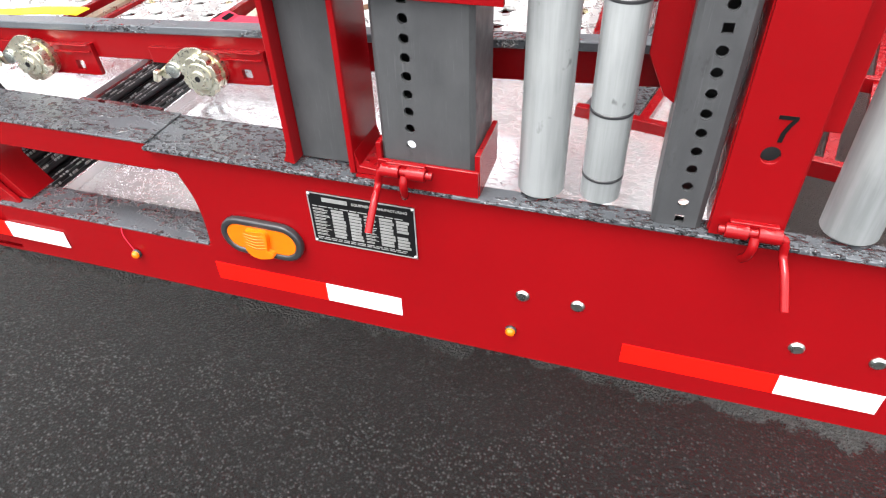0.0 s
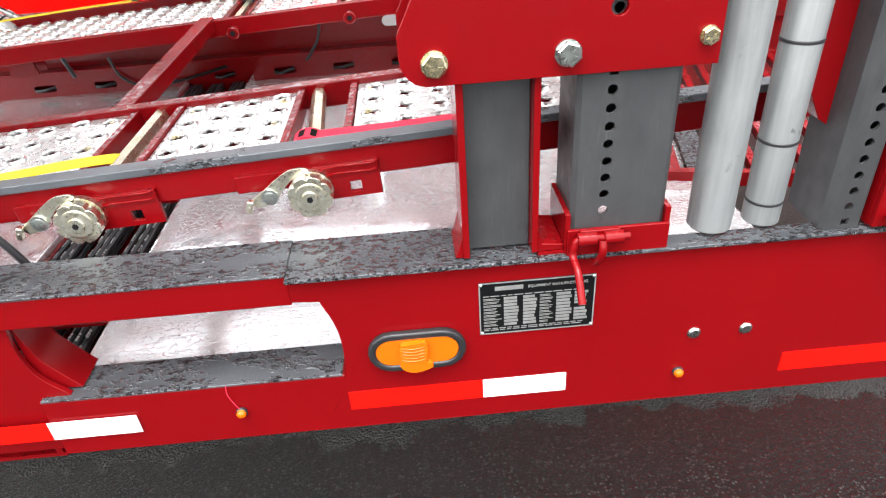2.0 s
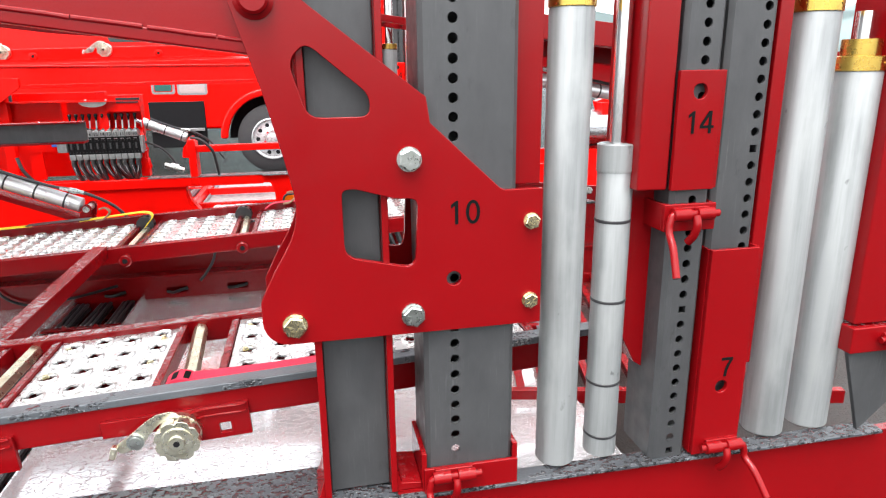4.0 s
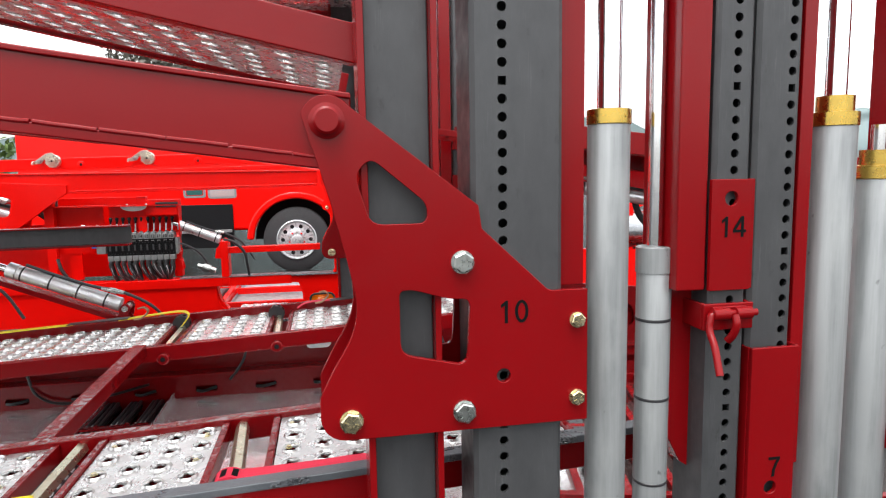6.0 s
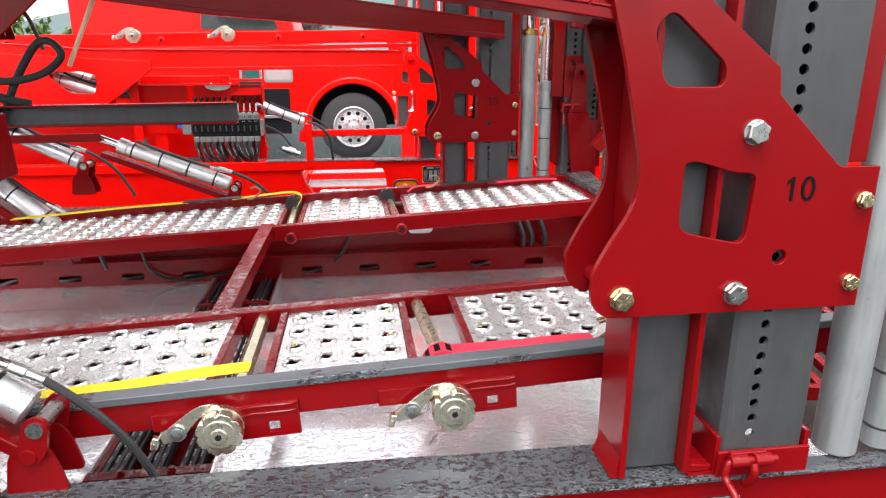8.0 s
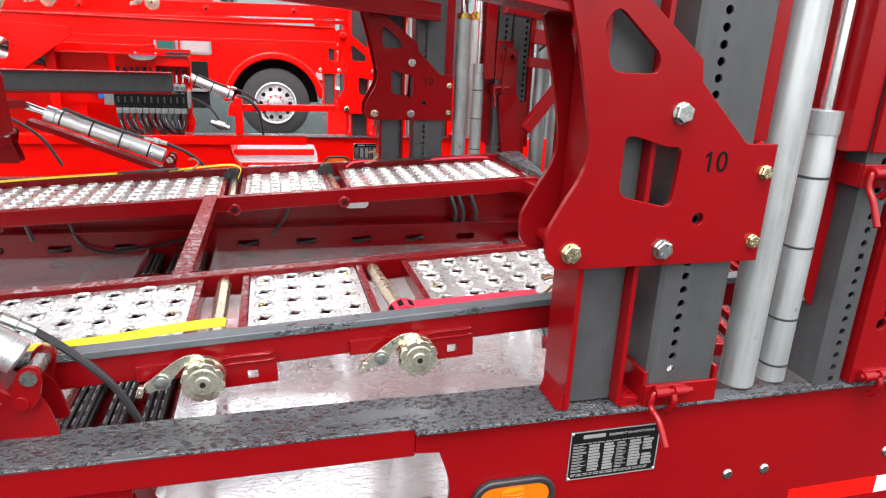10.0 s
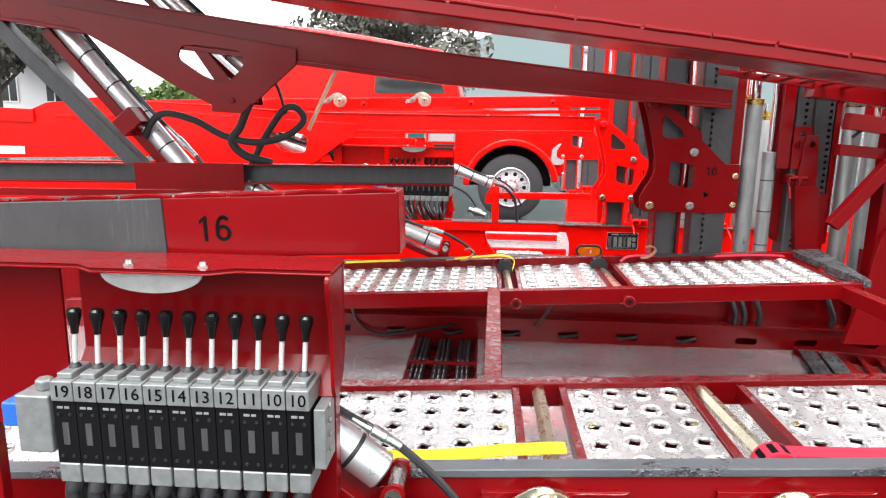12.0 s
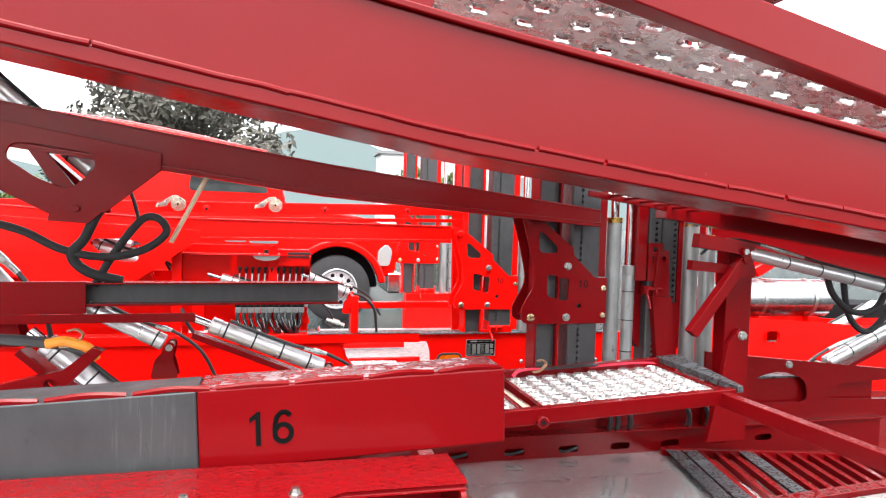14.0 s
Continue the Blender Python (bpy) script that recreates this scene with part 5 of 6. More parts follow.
def far_channel(origin, red):
    at = origin @ pose(-1.13, 2.28, 1.055, 0, -0.5, 0)
    th = thing("deck_beam", "red channel beam with a grey primed inside", "beam", at=at)
    bm = bmesh.new()
    box(bm, -3.4, 0.0, 0.0, 0.07, 0.092, 0.100)
    box(bm, -3.4, 0.0, 0.0, 0.07, 0.0, 0.010)
    part("flange", bm, red, th, "wet red flange", 0.002)
    bm = bmesh.new()
    box(bm, -3.4, 0.0, 0.062, 0.07, 0.010, 0.092)
    part("web", bm, STEEL, th, "dark grey web")
    bm = bmesh.new()
    box(bm, -1.615, -1.05, -0.008, 0.0, -0.03, 0.105)
    box(bm, -3.4, -0.62, -0.006, 0.004, -0.07, -0.032)
    part("cover_plate", bm, red, th, "red cover plate", 0.002)
    return th


def loading_arm(origin, red, line, y0, y1, label):
    """A deep box beam; line: (x, lower z, upper z) from end to end."""
    th = thing("loading_arm", label, "beam", "loading arms", at=origin)
    bm = bmesh.new()
    slab(bm, [(x, lo) for x, lo, hi in line] + [(x, hi) for x, lo, hi in reversed(line)], y0, y1)
    part("beam", bm, red, th, "", 0.004)
    for name, words, at_z, h in (("bottom_flange", "wet lower flange", 0, 0.020), ("top_lip", "wet rounded upper lip", 1, 0.010)):
        bm = bmesh.new()
        low = [(x, lo if at_z == 0 else hi - h) for x, lo, hi in line]
        slab(bm, low + [(x, z + h) for x, z in reversed(low)], y0 - 0.007, y0 + 0.001)
        part(name, bm, red, th, words, 0.003)
    rng = random.Random(5)
    for (xa, la, _), (xb, lb, _) in zip(line, line[1:]):
        n = max(2, int(abs(xb - xa) / 0.085))
        for k in range(n):
            t0, t1 = k / n - rng.uniform(0.0, 0.012), (k + 1) / n - rng.uniform(0.002, 0.02)
            bm = bmesh.new()
            sweep(bm, [(xa + (xb - xa) * t, y0 - 0.0055, la + (lb - la) * t + 0.0195 + rng.uniform(-0.0008, 0.0008)) for t in (t0, t0 * 0.7 + t1 * 0.3, t0 * 0.3 + t1 * 0.7, t1)], rng.uniform(0.0034, 0.0042), 10, 2)
            part("weld_bead", bm, red, th)
    return th


# ---- the near trailer ----
HERE = Matrix.Identity(4)
FAR = pose(-0.005, 2.381, 0.004)
SIDE = pose(0.10, 0.0, 0.0)
BEYOND = pose(0.04, -0.52, 0.07)
trailer_frame(HERE, RED, "wine")
side_lamp(HERE)
small_lamp(HERE, 0.408)
small_lamp(HERE, -0.480, True)
data_plate(HERE)
for ob in side_gear(HERE, RED):
    copy_thing(ob, FAR)
trailer_floor(HERE, RED)
grating(pose(0.70, 2.29, 0, 0, 0, -13) @ pose(-0.70, -2.29, 0), RED)
near_track(pose(0.008, 0.0, 0.0), RED)
far_track(pose(0.072, 0.0, 0.02), RED)
end_column(pose(-0.045, 0, 0), RED)
valve_bank(pose(-0.108, -0.023, 0.150) @ Matrix.Scale(0.889, 4), RED, ["19", "18", "17", "16", "15", "14", "13", "12", "11", "10", "10"], 0.528)
channel_beam(HERE, RED)
far_channel(SIDE, RED)
loading_arm(HERE, RED, [(-2.7, 1.80, 1.955), (-1.57, 1.605, 1.755), (-1.1, 1.526, 1.674), (-0.5, 1.452, 1.582), (-0.03, 1.388, 1.517)], 0.006, 0.116, "deep wine-red loading arm hinged in a lifting bracket")
far_arm = loading_arm(SIDE, RED, [(-3.6, 1.86, 2.05), (-2.49, 1.70, 1.878), (-1.89, 1.628, 1.79), (-1.205, 1.545, 1.694), (0.165, 1.445, 1.532)], 2.27, 2.36, "wine-red loading arm with a cut-out gusset")
gusset = bmesh.new()
slab(gusset, [(-3.1, 1.86), (-2.75, 1.67), (-2.488, 1.518), (-2.314, 1.431), (-2.32, 1.402), (-2.168, 1.394), (-2.12, 1.44), (-2.09, 1.455), (-1.891, 1.626), (-1.891, 1.70), (-2.49, 1.80), (-3.1, 1.90)], 2.250, 2.268,
     [rounded([(-2.478, 1.655), (-2.452, 1.712), (-2.374, 1.714), (-2.159, 1.687), (-2.14, 1.631), (-2.193, 1.572), (-2.245, 1.53), (-2.36, 1.575)], 0.03, 4)])
part("gusset", gusset, RED, far_arm, "gusset with a slanted cut-out", 0.002)
strut = bmesh.new()
slab(strut, [(-2.43, 1.735), (-2.37, 1.735), (-2.22, 1.54), (-2.27, 1.50)], 2.272, 2.29)
part("strut", strut, RED, far_arm, "slanted strut behind the cut-out")
hex_bolt(far_arm, -2.213, 2.250, 1.455, 0.016, RED)


def cross_member(x0, y0, z0, x1, y1, z1, w, h, label):
    th = thing("cross_member", label, "beam", "cross members")
    a, b = Vector((x0, y0, z0)), Vector((x1, y1, z1))
    bm = bmesh.new()
    m = Matrix.Translation(a) @ (b - a).to_track_quat("X", "Z").to_matrix().to_4x4()
    box(bm, 0, (b - a).length, -w / 2, w / 2, -h, 0, m)
    part("beam", bm, RED, th, "", 0.003)


cross_member(-0.842, 0.70, 0.698, -0.828, 1.62, 0.720, 0.05, 0.05, "rain-spotted red cross member between the tracks")
cross_member(0.618, 0.70, 0.752, 0.535, 1.63, 0.766, 0.05, 0.06, "rain-spotted red cross member between the tracks")
hydraulic_ram(HERE, RED, (-1.018, 0.138, 0.742), (-1.50, 0.138, 1.110), 0.034, True, 3)
hydraulic_ram(SIDE, RED, (-1.165, 2.32, 0.745), (-1.77, 2.32, 0.99), 0.036, True, 4)

# upper track, seen from below
upper = thing("upper_track", "sloping upper wheel track with a perforated underside", "track", at=pose(-0.25, 0.105, 1.635, 0, 12.4, 0))
for y0, y1 in ((0.02, 0.06), (0.60, 0.64)):
    rail = bmesh.new()
    box(rail, -1.9, 0.24, y0, y1, 0.0, 0.07)
    part("side_rail", rail, RED, upper, "red side rail", 0.003)
grip_panel(upper, -1.8, 0.22, 0.062, 0.598, 0.012)
for x in (-1.7, -0.9):
    hang = bmesh.new()
    box(hang, x - 0.03, x + 0.03, -0.018, 0.02, -0.21, 0.05)
    part("hanger", hang, RED, upper, "red hanger plate", 0.002)

# unseen deck, added over the trailer to keep sky light off its far side
shade_deck = thing("shade_deck", "unseen deck added overhead to shade the far side of the trailer", "deck", at=pose(0, 0, 2.24))
for y in (0.70, 1.28, 1.92, 2.50):
    rail = bmesh.new()
    box(rail, -3.4, 0.3, y, y + 0.05, -0.05, 0.07)
    part("side_rail", rail, RED, shade_deck, "red side rail", 0.003)
for x in (-3.2, -2.0, -0.8, 0.2):
    rail = bmesh.new()
    box(rail, x, x + 0.06, 0.75, 2.50, -0.045, -0.002)
    part("cross_bar", rail, RED, shade_deck, "red cross bar")
for x1, y0, y1 in ((-1.0, 0.755, 1.275), (0.3, 1.335, 1.915), (0.3, 1.975, 2.495)):
    rail = bmesh.new()
    box(rail, -3.4, x1, y0, y1, 0.0, 0.006)
    part("deck_plate", rail, GRIP, shade_deck, "grey deck plate")

# ---- the neighbouring trailer, bright red ----
NEXT = pose(-0.005, 3.68, 0.053)
trailer_frame(NEXT, BRIGHT, "bright", False)
side_lamp(NEXT)
data_plate(NEXT)
for ob in side_gear(NEXT, BRIGHT, "10", -0.158):
    copy_thing(ob, NEXT @ FAR)
valve_bank(pose(0.012, 3.71, 0.06), BRIGHT, ["19", "18", "17", "16", "15", "14", "13", "12", "11", "10", "10"])
arm2 = loading_arm(NEXT, BRIGHT, [(-3.5, 1.28, 1.44), (-2.9, 1.25, 1.415), (-2.16, 1.222, 1.37), (-0.12, 1.245, 1.365)], 0.03, 0.13, "bright red loading arm of the neighbouring trailer")
leg = bmesh.new()
slab(leg, [(-3.5, 1.28), (-3.2, 1.08), (-2.55, 0.90), (-2.25, 0.90), (-2.04, 1.05), (-1.79, 1.235), (-1.79, 1.29), (-3.5, 1.38)], 0.010, 0.030, [rounded([(-2.44, 1.20), (-2.32, 1.09), (-2.16, 1.08), (-2.13, 1.20), (-2.22, 1.225), (-2.40, 1.225)], 0.03)])
part("gusset", leg, BRIGHT, arm2, "sloping gusset", 0.002)
UP_Y = 4.0
upper2 = thing("upper_track", "bright red upper wheel track with strap winches", "track", at=pose(-1.74, UP_Y, 1.505, 0, -1.2, 0))
for y in (0.0, 0.5):
    rail = bmesh.new()
    box(rail, -2.4, 1.8, y, y + 0.04, -0.045, 0.03)
    part("side_rail", rail, BRIGHT, upper2, "", 0.003)
rail = bmesh.new()
box(rail, -2.4, 1.8, -0.09, -0.05, -0.098, -0.072)
part("lower_rail", rail, BRIGHT, upper2, "slim bright red rail below the track", 0.003)
for x in (-0.227, 0.407):
    strap_winch(pose(-1.74, UP_Y, 1.505, 0, -1.2, 0), x, 0.002, 0.01, 1.1)
hydraulic_ram(NEXT, BRIGHT, (-1.12, 0.12, 0.80), (-1.75, 0.12, 1.0), 0.034, True, 4)
floor_beyond = trailer_floor(NEXT, BRIGHT, False, GALV)
grip_panel(floor_beyond, -0.76, -0.40, 0.25, 0.56, 0.30)
for y in (0.20, 0.58, 1.25):
    cross = bmesh.new()
    box(cross, -0.90, -0.20, y, y + 0.04, 0.26, 0.315)
    part("cross_bar", cross, BRIGHT, floor_beyond, "bright red cross bar", 0.002)
low_bar = bmesh.new()
box(low_bar, -0.94, -0.90, 0.06, 1.60, 0.26, 0.33)
part("cross_bar", low_bar, BRIGHT, floor_beyond, "bright red cross bar", 0.002)
far_rail = bmesh.new()
box(far_rail, 0.02, 2.2, 2.34, 2.53, 0.22, 0.618)
part("far_rail", far_rail, BRIGHT, floor_beyond, "bright red far rail", 0.003)


# ---- tractor beyond the trailers ----
TANK = metal("polished_tank", (0.40, 0.41, 0.42), (0.32, 0.33, 0.34), 0.26, (0.4, 1, 1), 8, 1.0, 0.01)
ALLOY = metal("polished_alloy", (0.52, 0.53, 0.54), (0.42, 0.43, 0.44), 0.3, (1, 1, 1), 20, 0.45, 0.02)


def wheel(parent, x, y, z, r):
    tyre = bmesh.new()
    lathe(tyre, (x, y, z), (x, y + 0.28, z), [(0.35, r * 0.56), (0.0, r * 0.60), (0.02, r * 0.70), (0.04, r * 0.92), (0.12, r), (0.88, r), (0.96, r * 0.92), (1, r * 0.6)], 48)
    part("tyre", tyre, TYRE, parent, "wet black tyre")
    rim = bmesh.new()
    lathe(rim, (x, y + 0.06, z), (x, y - 0.02, z), [(0, r * 0.61), (0.9, r * 0.61), (1.0, r * 0.585), (0.8, r * 0.56), (0.55, r * 0.53), (0.68, r * 0.50), (0.68, r * 0.33), (0.78, r * 0.30), (0.80, r * 0.17), (1.4, r * 0.15), (1.5, r * 0.10)], 40)
    part("rim", rim, ALLOY, parent, "polished alloy rim")
    # hand holes are near-black discs in place of shaded openings
    for k in range(10):
        holes = bmesh.new()
        w = k * math.pi / 5
        c = (x + r * 0.42 * math.cos(w), z + r * 0.42 * math.sin(w))
        cyl(holes, (c[0], y + 0.03, c[1]), (c[0], y + 0.0055, c[1]), r * 0.062, 14)
        part("hand_hole", holes, DARK, parent)
    for k in range(10):
        w = k * math.pi / 5 + 0.3
        nuts = bmesh.new()
        cyl(nuts, (x + r * 0.235 * math.cos(w), y + 0.0, z + r * 0.235 * math.sin(w)), (x + r * 0.235 * math.cos(w), y - 0.018, z + r * 0.235 * math.sin(w)), r * 0.03, 6)
        part("wheel_nut", nuts, BRIGHT if k % 2 else WHITEZINC, parent)


def tractor(origin):
    th = thing("truck_tractor", "bright red truck tractor with a polished wheel parked behind the trailers", "truck", at=origin)
    hub = (0.0, 0.46)
    body = bmesh.new()
    slab(body, [(-3.65, 0.62), (-0.66, 0.62)] + arc(0.0, 0.46, 0.62, 165, 15, 16) + [(0.66, 0.62), (0.84, 0.70), (0.90, 1.16), (0.80, 1.36), (0.3, 1.50), (-0.72, 1.64), (-0.88, 2.26), (-1.02, 2.38), (-2.04, 2.54), (-3.0, 2.67), (-3.65, 2.72)], 0.10, 2.1)
    part("body", body, BRIGHT, th, "bright red cab and hood", 0.07)
    crown = bmesh.new()
    sweep(crown, [(-3.65, 0.27, 2.55), (-3.0, 0.27, 2.50), (-2.04, 0.27, 2.37), (-1.12, 0.27, 2.19), (-0.98, 0.29, 2.08)], 0.20, 20, 5)
    part("cab_roof", crown, BRIGHT, th, "rounded wet cab roof edge")
    flare = bmesh.new()
    slab(flare, arc(0.0, 0.46, 0.70, 178, 8, 20) + arc(0.0, 0.46, 0.60, 8, 178, 20), 0.0, 0.12)
    part("fender", flare, BRIGHT, th, "rounded red fender", 0.03)
    # flat near-black plate gives the shade behind the wheel
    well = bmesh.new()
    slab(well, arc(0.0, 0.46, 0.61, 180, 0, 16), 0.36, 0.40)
    part("wheel_well", well, DARK, th, "near-black plate painted as wheel well shade")
    wheel(th, 0.0, 0.06, 0.46, 0.475)
    win = bmesh.new()
    slab(win, rounded([(-2.0, 1.78), (-0.96, 1.78), (-1.12, 2.10), (-1.96, 2.16)], 0.06), 0.092, 0.104)
    part("side_window", win, GLASS, th, "dark side window")
    lamp = bmesh.new()
    slab(lamp, rounded([(0.56, 0.80), (0.74, 0.80), (0.78, 1.02), (0.70, 1.12), (0.58, 1.02)], 0.05), 0.02, 0.12)
    part("headlight", lamp, CLEAR, th, "clear headlight", 0.01)
    lamp = bmesh.new()
    slab(lamp, rounded([(-1.18, 1.11), (-0.85, 1.11), (-0.85, 1.27), (-1.18, 1.27)], 0.02), 0.088, 0.104)
    part("side_light", lamp, CLEAR, th, "clear side lamp", 0.004)
    grab = bmesh.new()
    slab(grab, rounded([(-1.50, 1.14), (-1.28, 1.14), (-1.28, 1.245), (-1.50, 1.245)], 0.03), 0.09, 0.104)
    part("vent", grab, TEAL, th, "teal glass vent")
    for x0, x1, z0, z1 in ((-1.54, -1.24, 1.10, 1.285), (-1.21, -0.82, 1.085, 1.295)):
        rim = bmesh.new()
        slab(rim, rounded([(x0, z0), (x1, z0), (x1, z1), (x0, z1)], 0.04), 0.092, 0.106, [rounded([(x0 + 0.03, z0 + 0.03), (x1 - 0.03, z0 + 0.03), (x1 - 0.03, z1 - 0.03), (x0 + 0.03, z1 - 0.03)], 0.025)])
        part("lamp_rim", rim, CAST, th, "dull metal rim")
    shelf = bmesh.new()
    box(shelf, -1.58, -0.90, 0.02, 0.07, 0.60, 0.64)
    part("step_tread", shelf, CAST, th, "grey step tread", 0.004)
    # solid near-black blocks on the body side, painted shade for recesses
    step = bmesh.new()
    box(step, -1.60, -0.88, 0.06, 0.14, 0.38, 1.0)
    part("step_box", step, DARK, th, "near-black block painted as the shade of a truck bay", 0.01)
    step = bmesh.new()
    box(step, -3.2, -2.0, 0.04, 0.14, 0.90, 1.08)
    part("side_slot", step, DARK, th, "near-black block painted as the shade of a slot under the cab", 0.01)
    bump = bmesh.new()
    box(bump, 0.72, 0.92, 0.05, 2.1, 0.40, 0.70)
    part("bumper", bump, CHROME, th, "chrome bumper", 0.03)
    return th


tractor(pose(-0.5, 8.48, -0.02))


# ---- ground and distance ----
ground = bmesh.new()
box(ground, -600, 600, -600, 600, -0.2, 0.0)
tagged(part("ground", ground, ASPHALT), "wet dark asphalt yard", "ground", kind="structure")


def leaf_material(name, a, b):
    n = Nodes(name)
    n.set(Base_Color=n.mix(n.noise(1.3, 3), a, b), Roughness=0.6, Specular_IOR_Level=0.3)
    return n.mat


LEAF, DARKLEAF = leaf_material("green_leaves", (0.09, 0.14, 0.03), (0.05, 0.085, 0.02)), leaf_material("dark_leaves", (0.07, 0.075, 0.055), (0.095, 0.08, 0.07))
# distance haze is mixed into the hill colour: pale and blue-green
HILL = leaf_material("haze_tinted_wood", (0.15, 0.20, 0.195), (0.19, 0.245, 0.25))
BARK = plain("bark", (0.07, 0.055, 0.045), 0.9)


def tree(label, x, y, height, spread, base, material, seed, count=2600, leaf=0.22):
    th = thing("tree", label, "tree", "trees", at=pose(x, y, 0))
    rng = random.Random(seed)
    trunk = bmesh.new()
    cyl(trunk, (0, 0, 0), (0.1, 0, height * 0.55), height * 0.03, 10, height * 0.014)
    tips = []
    for k in range(14):
        w, u = rng.uniform(0, 6.28), rng.uniform(0.25, 0.55)
        a = Vector((0.05, 0, height * u))
        b = a + Vector((math.cos(w) * spread * rng.uniform(0.4, 0.85), math.sin(w) * spread * rng.uniform(0.4, 0.85), height * rng.uniform(0.12, 0.42)))
        cyl(trunk, a, b, height * 0.010, 6, height * 0.003)
        tips.append(b)
    part("trunk", trunk, BARK, th, "bare trunk and limbs")
    clumps = []
    for k in range(46):
        w, q = rng.uniform(0, 6.28), math.sqrt(rng.random())
        zz = rng.uniform(base, 1.0)
        f = math.sin(math.pi * min(1, max(0.12, (zz - base) / (1.08 - base)))) ** 0.6
        clumps.append((Vector((math.cos(w) * q * spread * f, math.sin(w) * q * spread * f, height * zz)), rng.uniform(0.14, 0.30) * spread))
    verts, faces = [], []
    for k in range(count):
        c, r = clumps[rng.randrange(len(clumps))]
        d = Vector((rng.gauss(0, 1), rng.gauss(0, 1), rng.gauss(0, 0.8)))
        p = c + d.normalized() * r * rng.random() ** 0.4
        u = Vector((rng.gauss(0, 1), rng.gauss(0, 1), rng.gauss(0, 1))).normalized()
        v = u.orthogonal().normalized()
        s = leaf * rng.uniform(0.6, 1.4)
        i = len(verts)
        verts += [p - u * s, p - v * s * 0.45, p + u * s, p + v * s * 0.45 + Vector((0, 0, s * 0.2))]
        faces.append((i, i + 1, i + 2, i + 3))
    me = bpy.data.meshes.new("crown")
    me.from_pydata([tuple(v) for v in verts], [], faces)
    me.materials.append(material)
    crown = new("crown", me)
    crown.parent = th
    crown["label"] = "loose leafy crown"
    return th


tree("broad dark-leaved tree beyond the yard", -7.3, 40.0, 8.8, 7.0, 0.2, DARKLEAF, 3, 17000, 0.21)
tree("dark-leaved tree beside the white building", -20.2, 24.0, 8.0, 3.4, 0.38, DARKLEAF, 4, 9000, 0.15)
tree("thin leafy tree beyond the yard", 23.6, 38.0, 10.5, 3.0, 0.2, LEAF, 5, 1500, 0.2)
for k in range(7):
    tree("green roadside bush at the edge of the yard", -32 + k * 3.6, 44 + (k % 3) * 2, 3.2 + (k % 2) * 0.9, 2.4, 0.05, LEAF, 20 + k, 1300, 0.24)

for k in range(3):
    tree("yellow-green bush in front of a far building", 6.6 + k * 1.6, 37.0 + k * 0.6, 4.4, 1.5, 0.05, LEAF, 40 + k, 1100, 0.2)

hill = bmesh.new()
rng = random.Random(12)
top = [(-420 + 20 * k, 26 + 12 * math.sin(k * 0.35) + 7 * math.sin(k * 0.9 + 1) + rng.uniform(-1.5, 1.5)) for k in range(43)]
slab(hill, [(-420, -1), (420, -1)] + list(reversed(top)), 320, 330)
tagged(part("backdrop", hill, HILL), "wooded hills with blue-green haze put into their colour", "hill", kind="structure")

def site_building(label, at, x0, x1, height, windows):
    """A plain clad building with a shallow roof and framed windows."""
    shed = thing("site_building", label, "building", "site buildings", at=at)
    wall = bmesh.new()
    box(wall, x0, x1, 0, 2.2, 0, height)
    part("wall", wall, WHITE, shed, "white clad wall")
    roof = bmesh.new()
    box(roof, x0 - 0.2, x1 + 0.2, -0.2, 2.4, height, height + 0.2)
    part("roof", roof, CAST, shed)
    for x in windows:
        pane = bmesh.new()
        box(pane, x, x + 0.7, -0.03, 0.0, 1.98, 2.95)
        w = part("window", pane, GLASS, shed, "dark window")
        rim = bmesh.new()
        for a, b, c, d in ((x - 0.06, x, 1.92, 3.01), (x + 0.7, x + 0.76, 1.92, 3.01), (x, x + 0.7, 2.95, 3.01), (x, x + 0.7, 1.92, 1.98), (x + 0.33, x + 0.37, 1.98, 2.95)):
            box(rim, a, b, -0.05, -0.005, c, d)
        part("window_frame", rim, WHITE, w)


site_building("white site building with small dark windows", pose(-20.4, 26, 0), -6.0, 2.2, 3.7, (-3.2, -1.05, 0.95))
site_building("far white building beside the yard", pose(4.8, 40, 0), 0.0, 6.0, 5.6, ())


# ---- straps, hooks and reels ----
def wire_hook(x, y, z, s=1.0):
    th = thing("strap_hook", "bent wire strap hook on the wheel track", "hook", "strap hooks")
    bm = bmesh.new()
    for dy in (-0.007, 0.007):
        sweep(bm, [(x - 0.03 * s, y + dy, z - 0.012), (x, y + dy * 1.2, z - 0.006), (x + 0.028 * s, y + dy * 1.3, z + 0.022 * s), (x + 0.012 * s, y + dy, z + 0.040 * s), (x - 0.012 * s, y + dy, z + 0.036 * s)], 0.0038, 8, 5)
    part("wire", bm, RUST, th, "rusty bent wire")


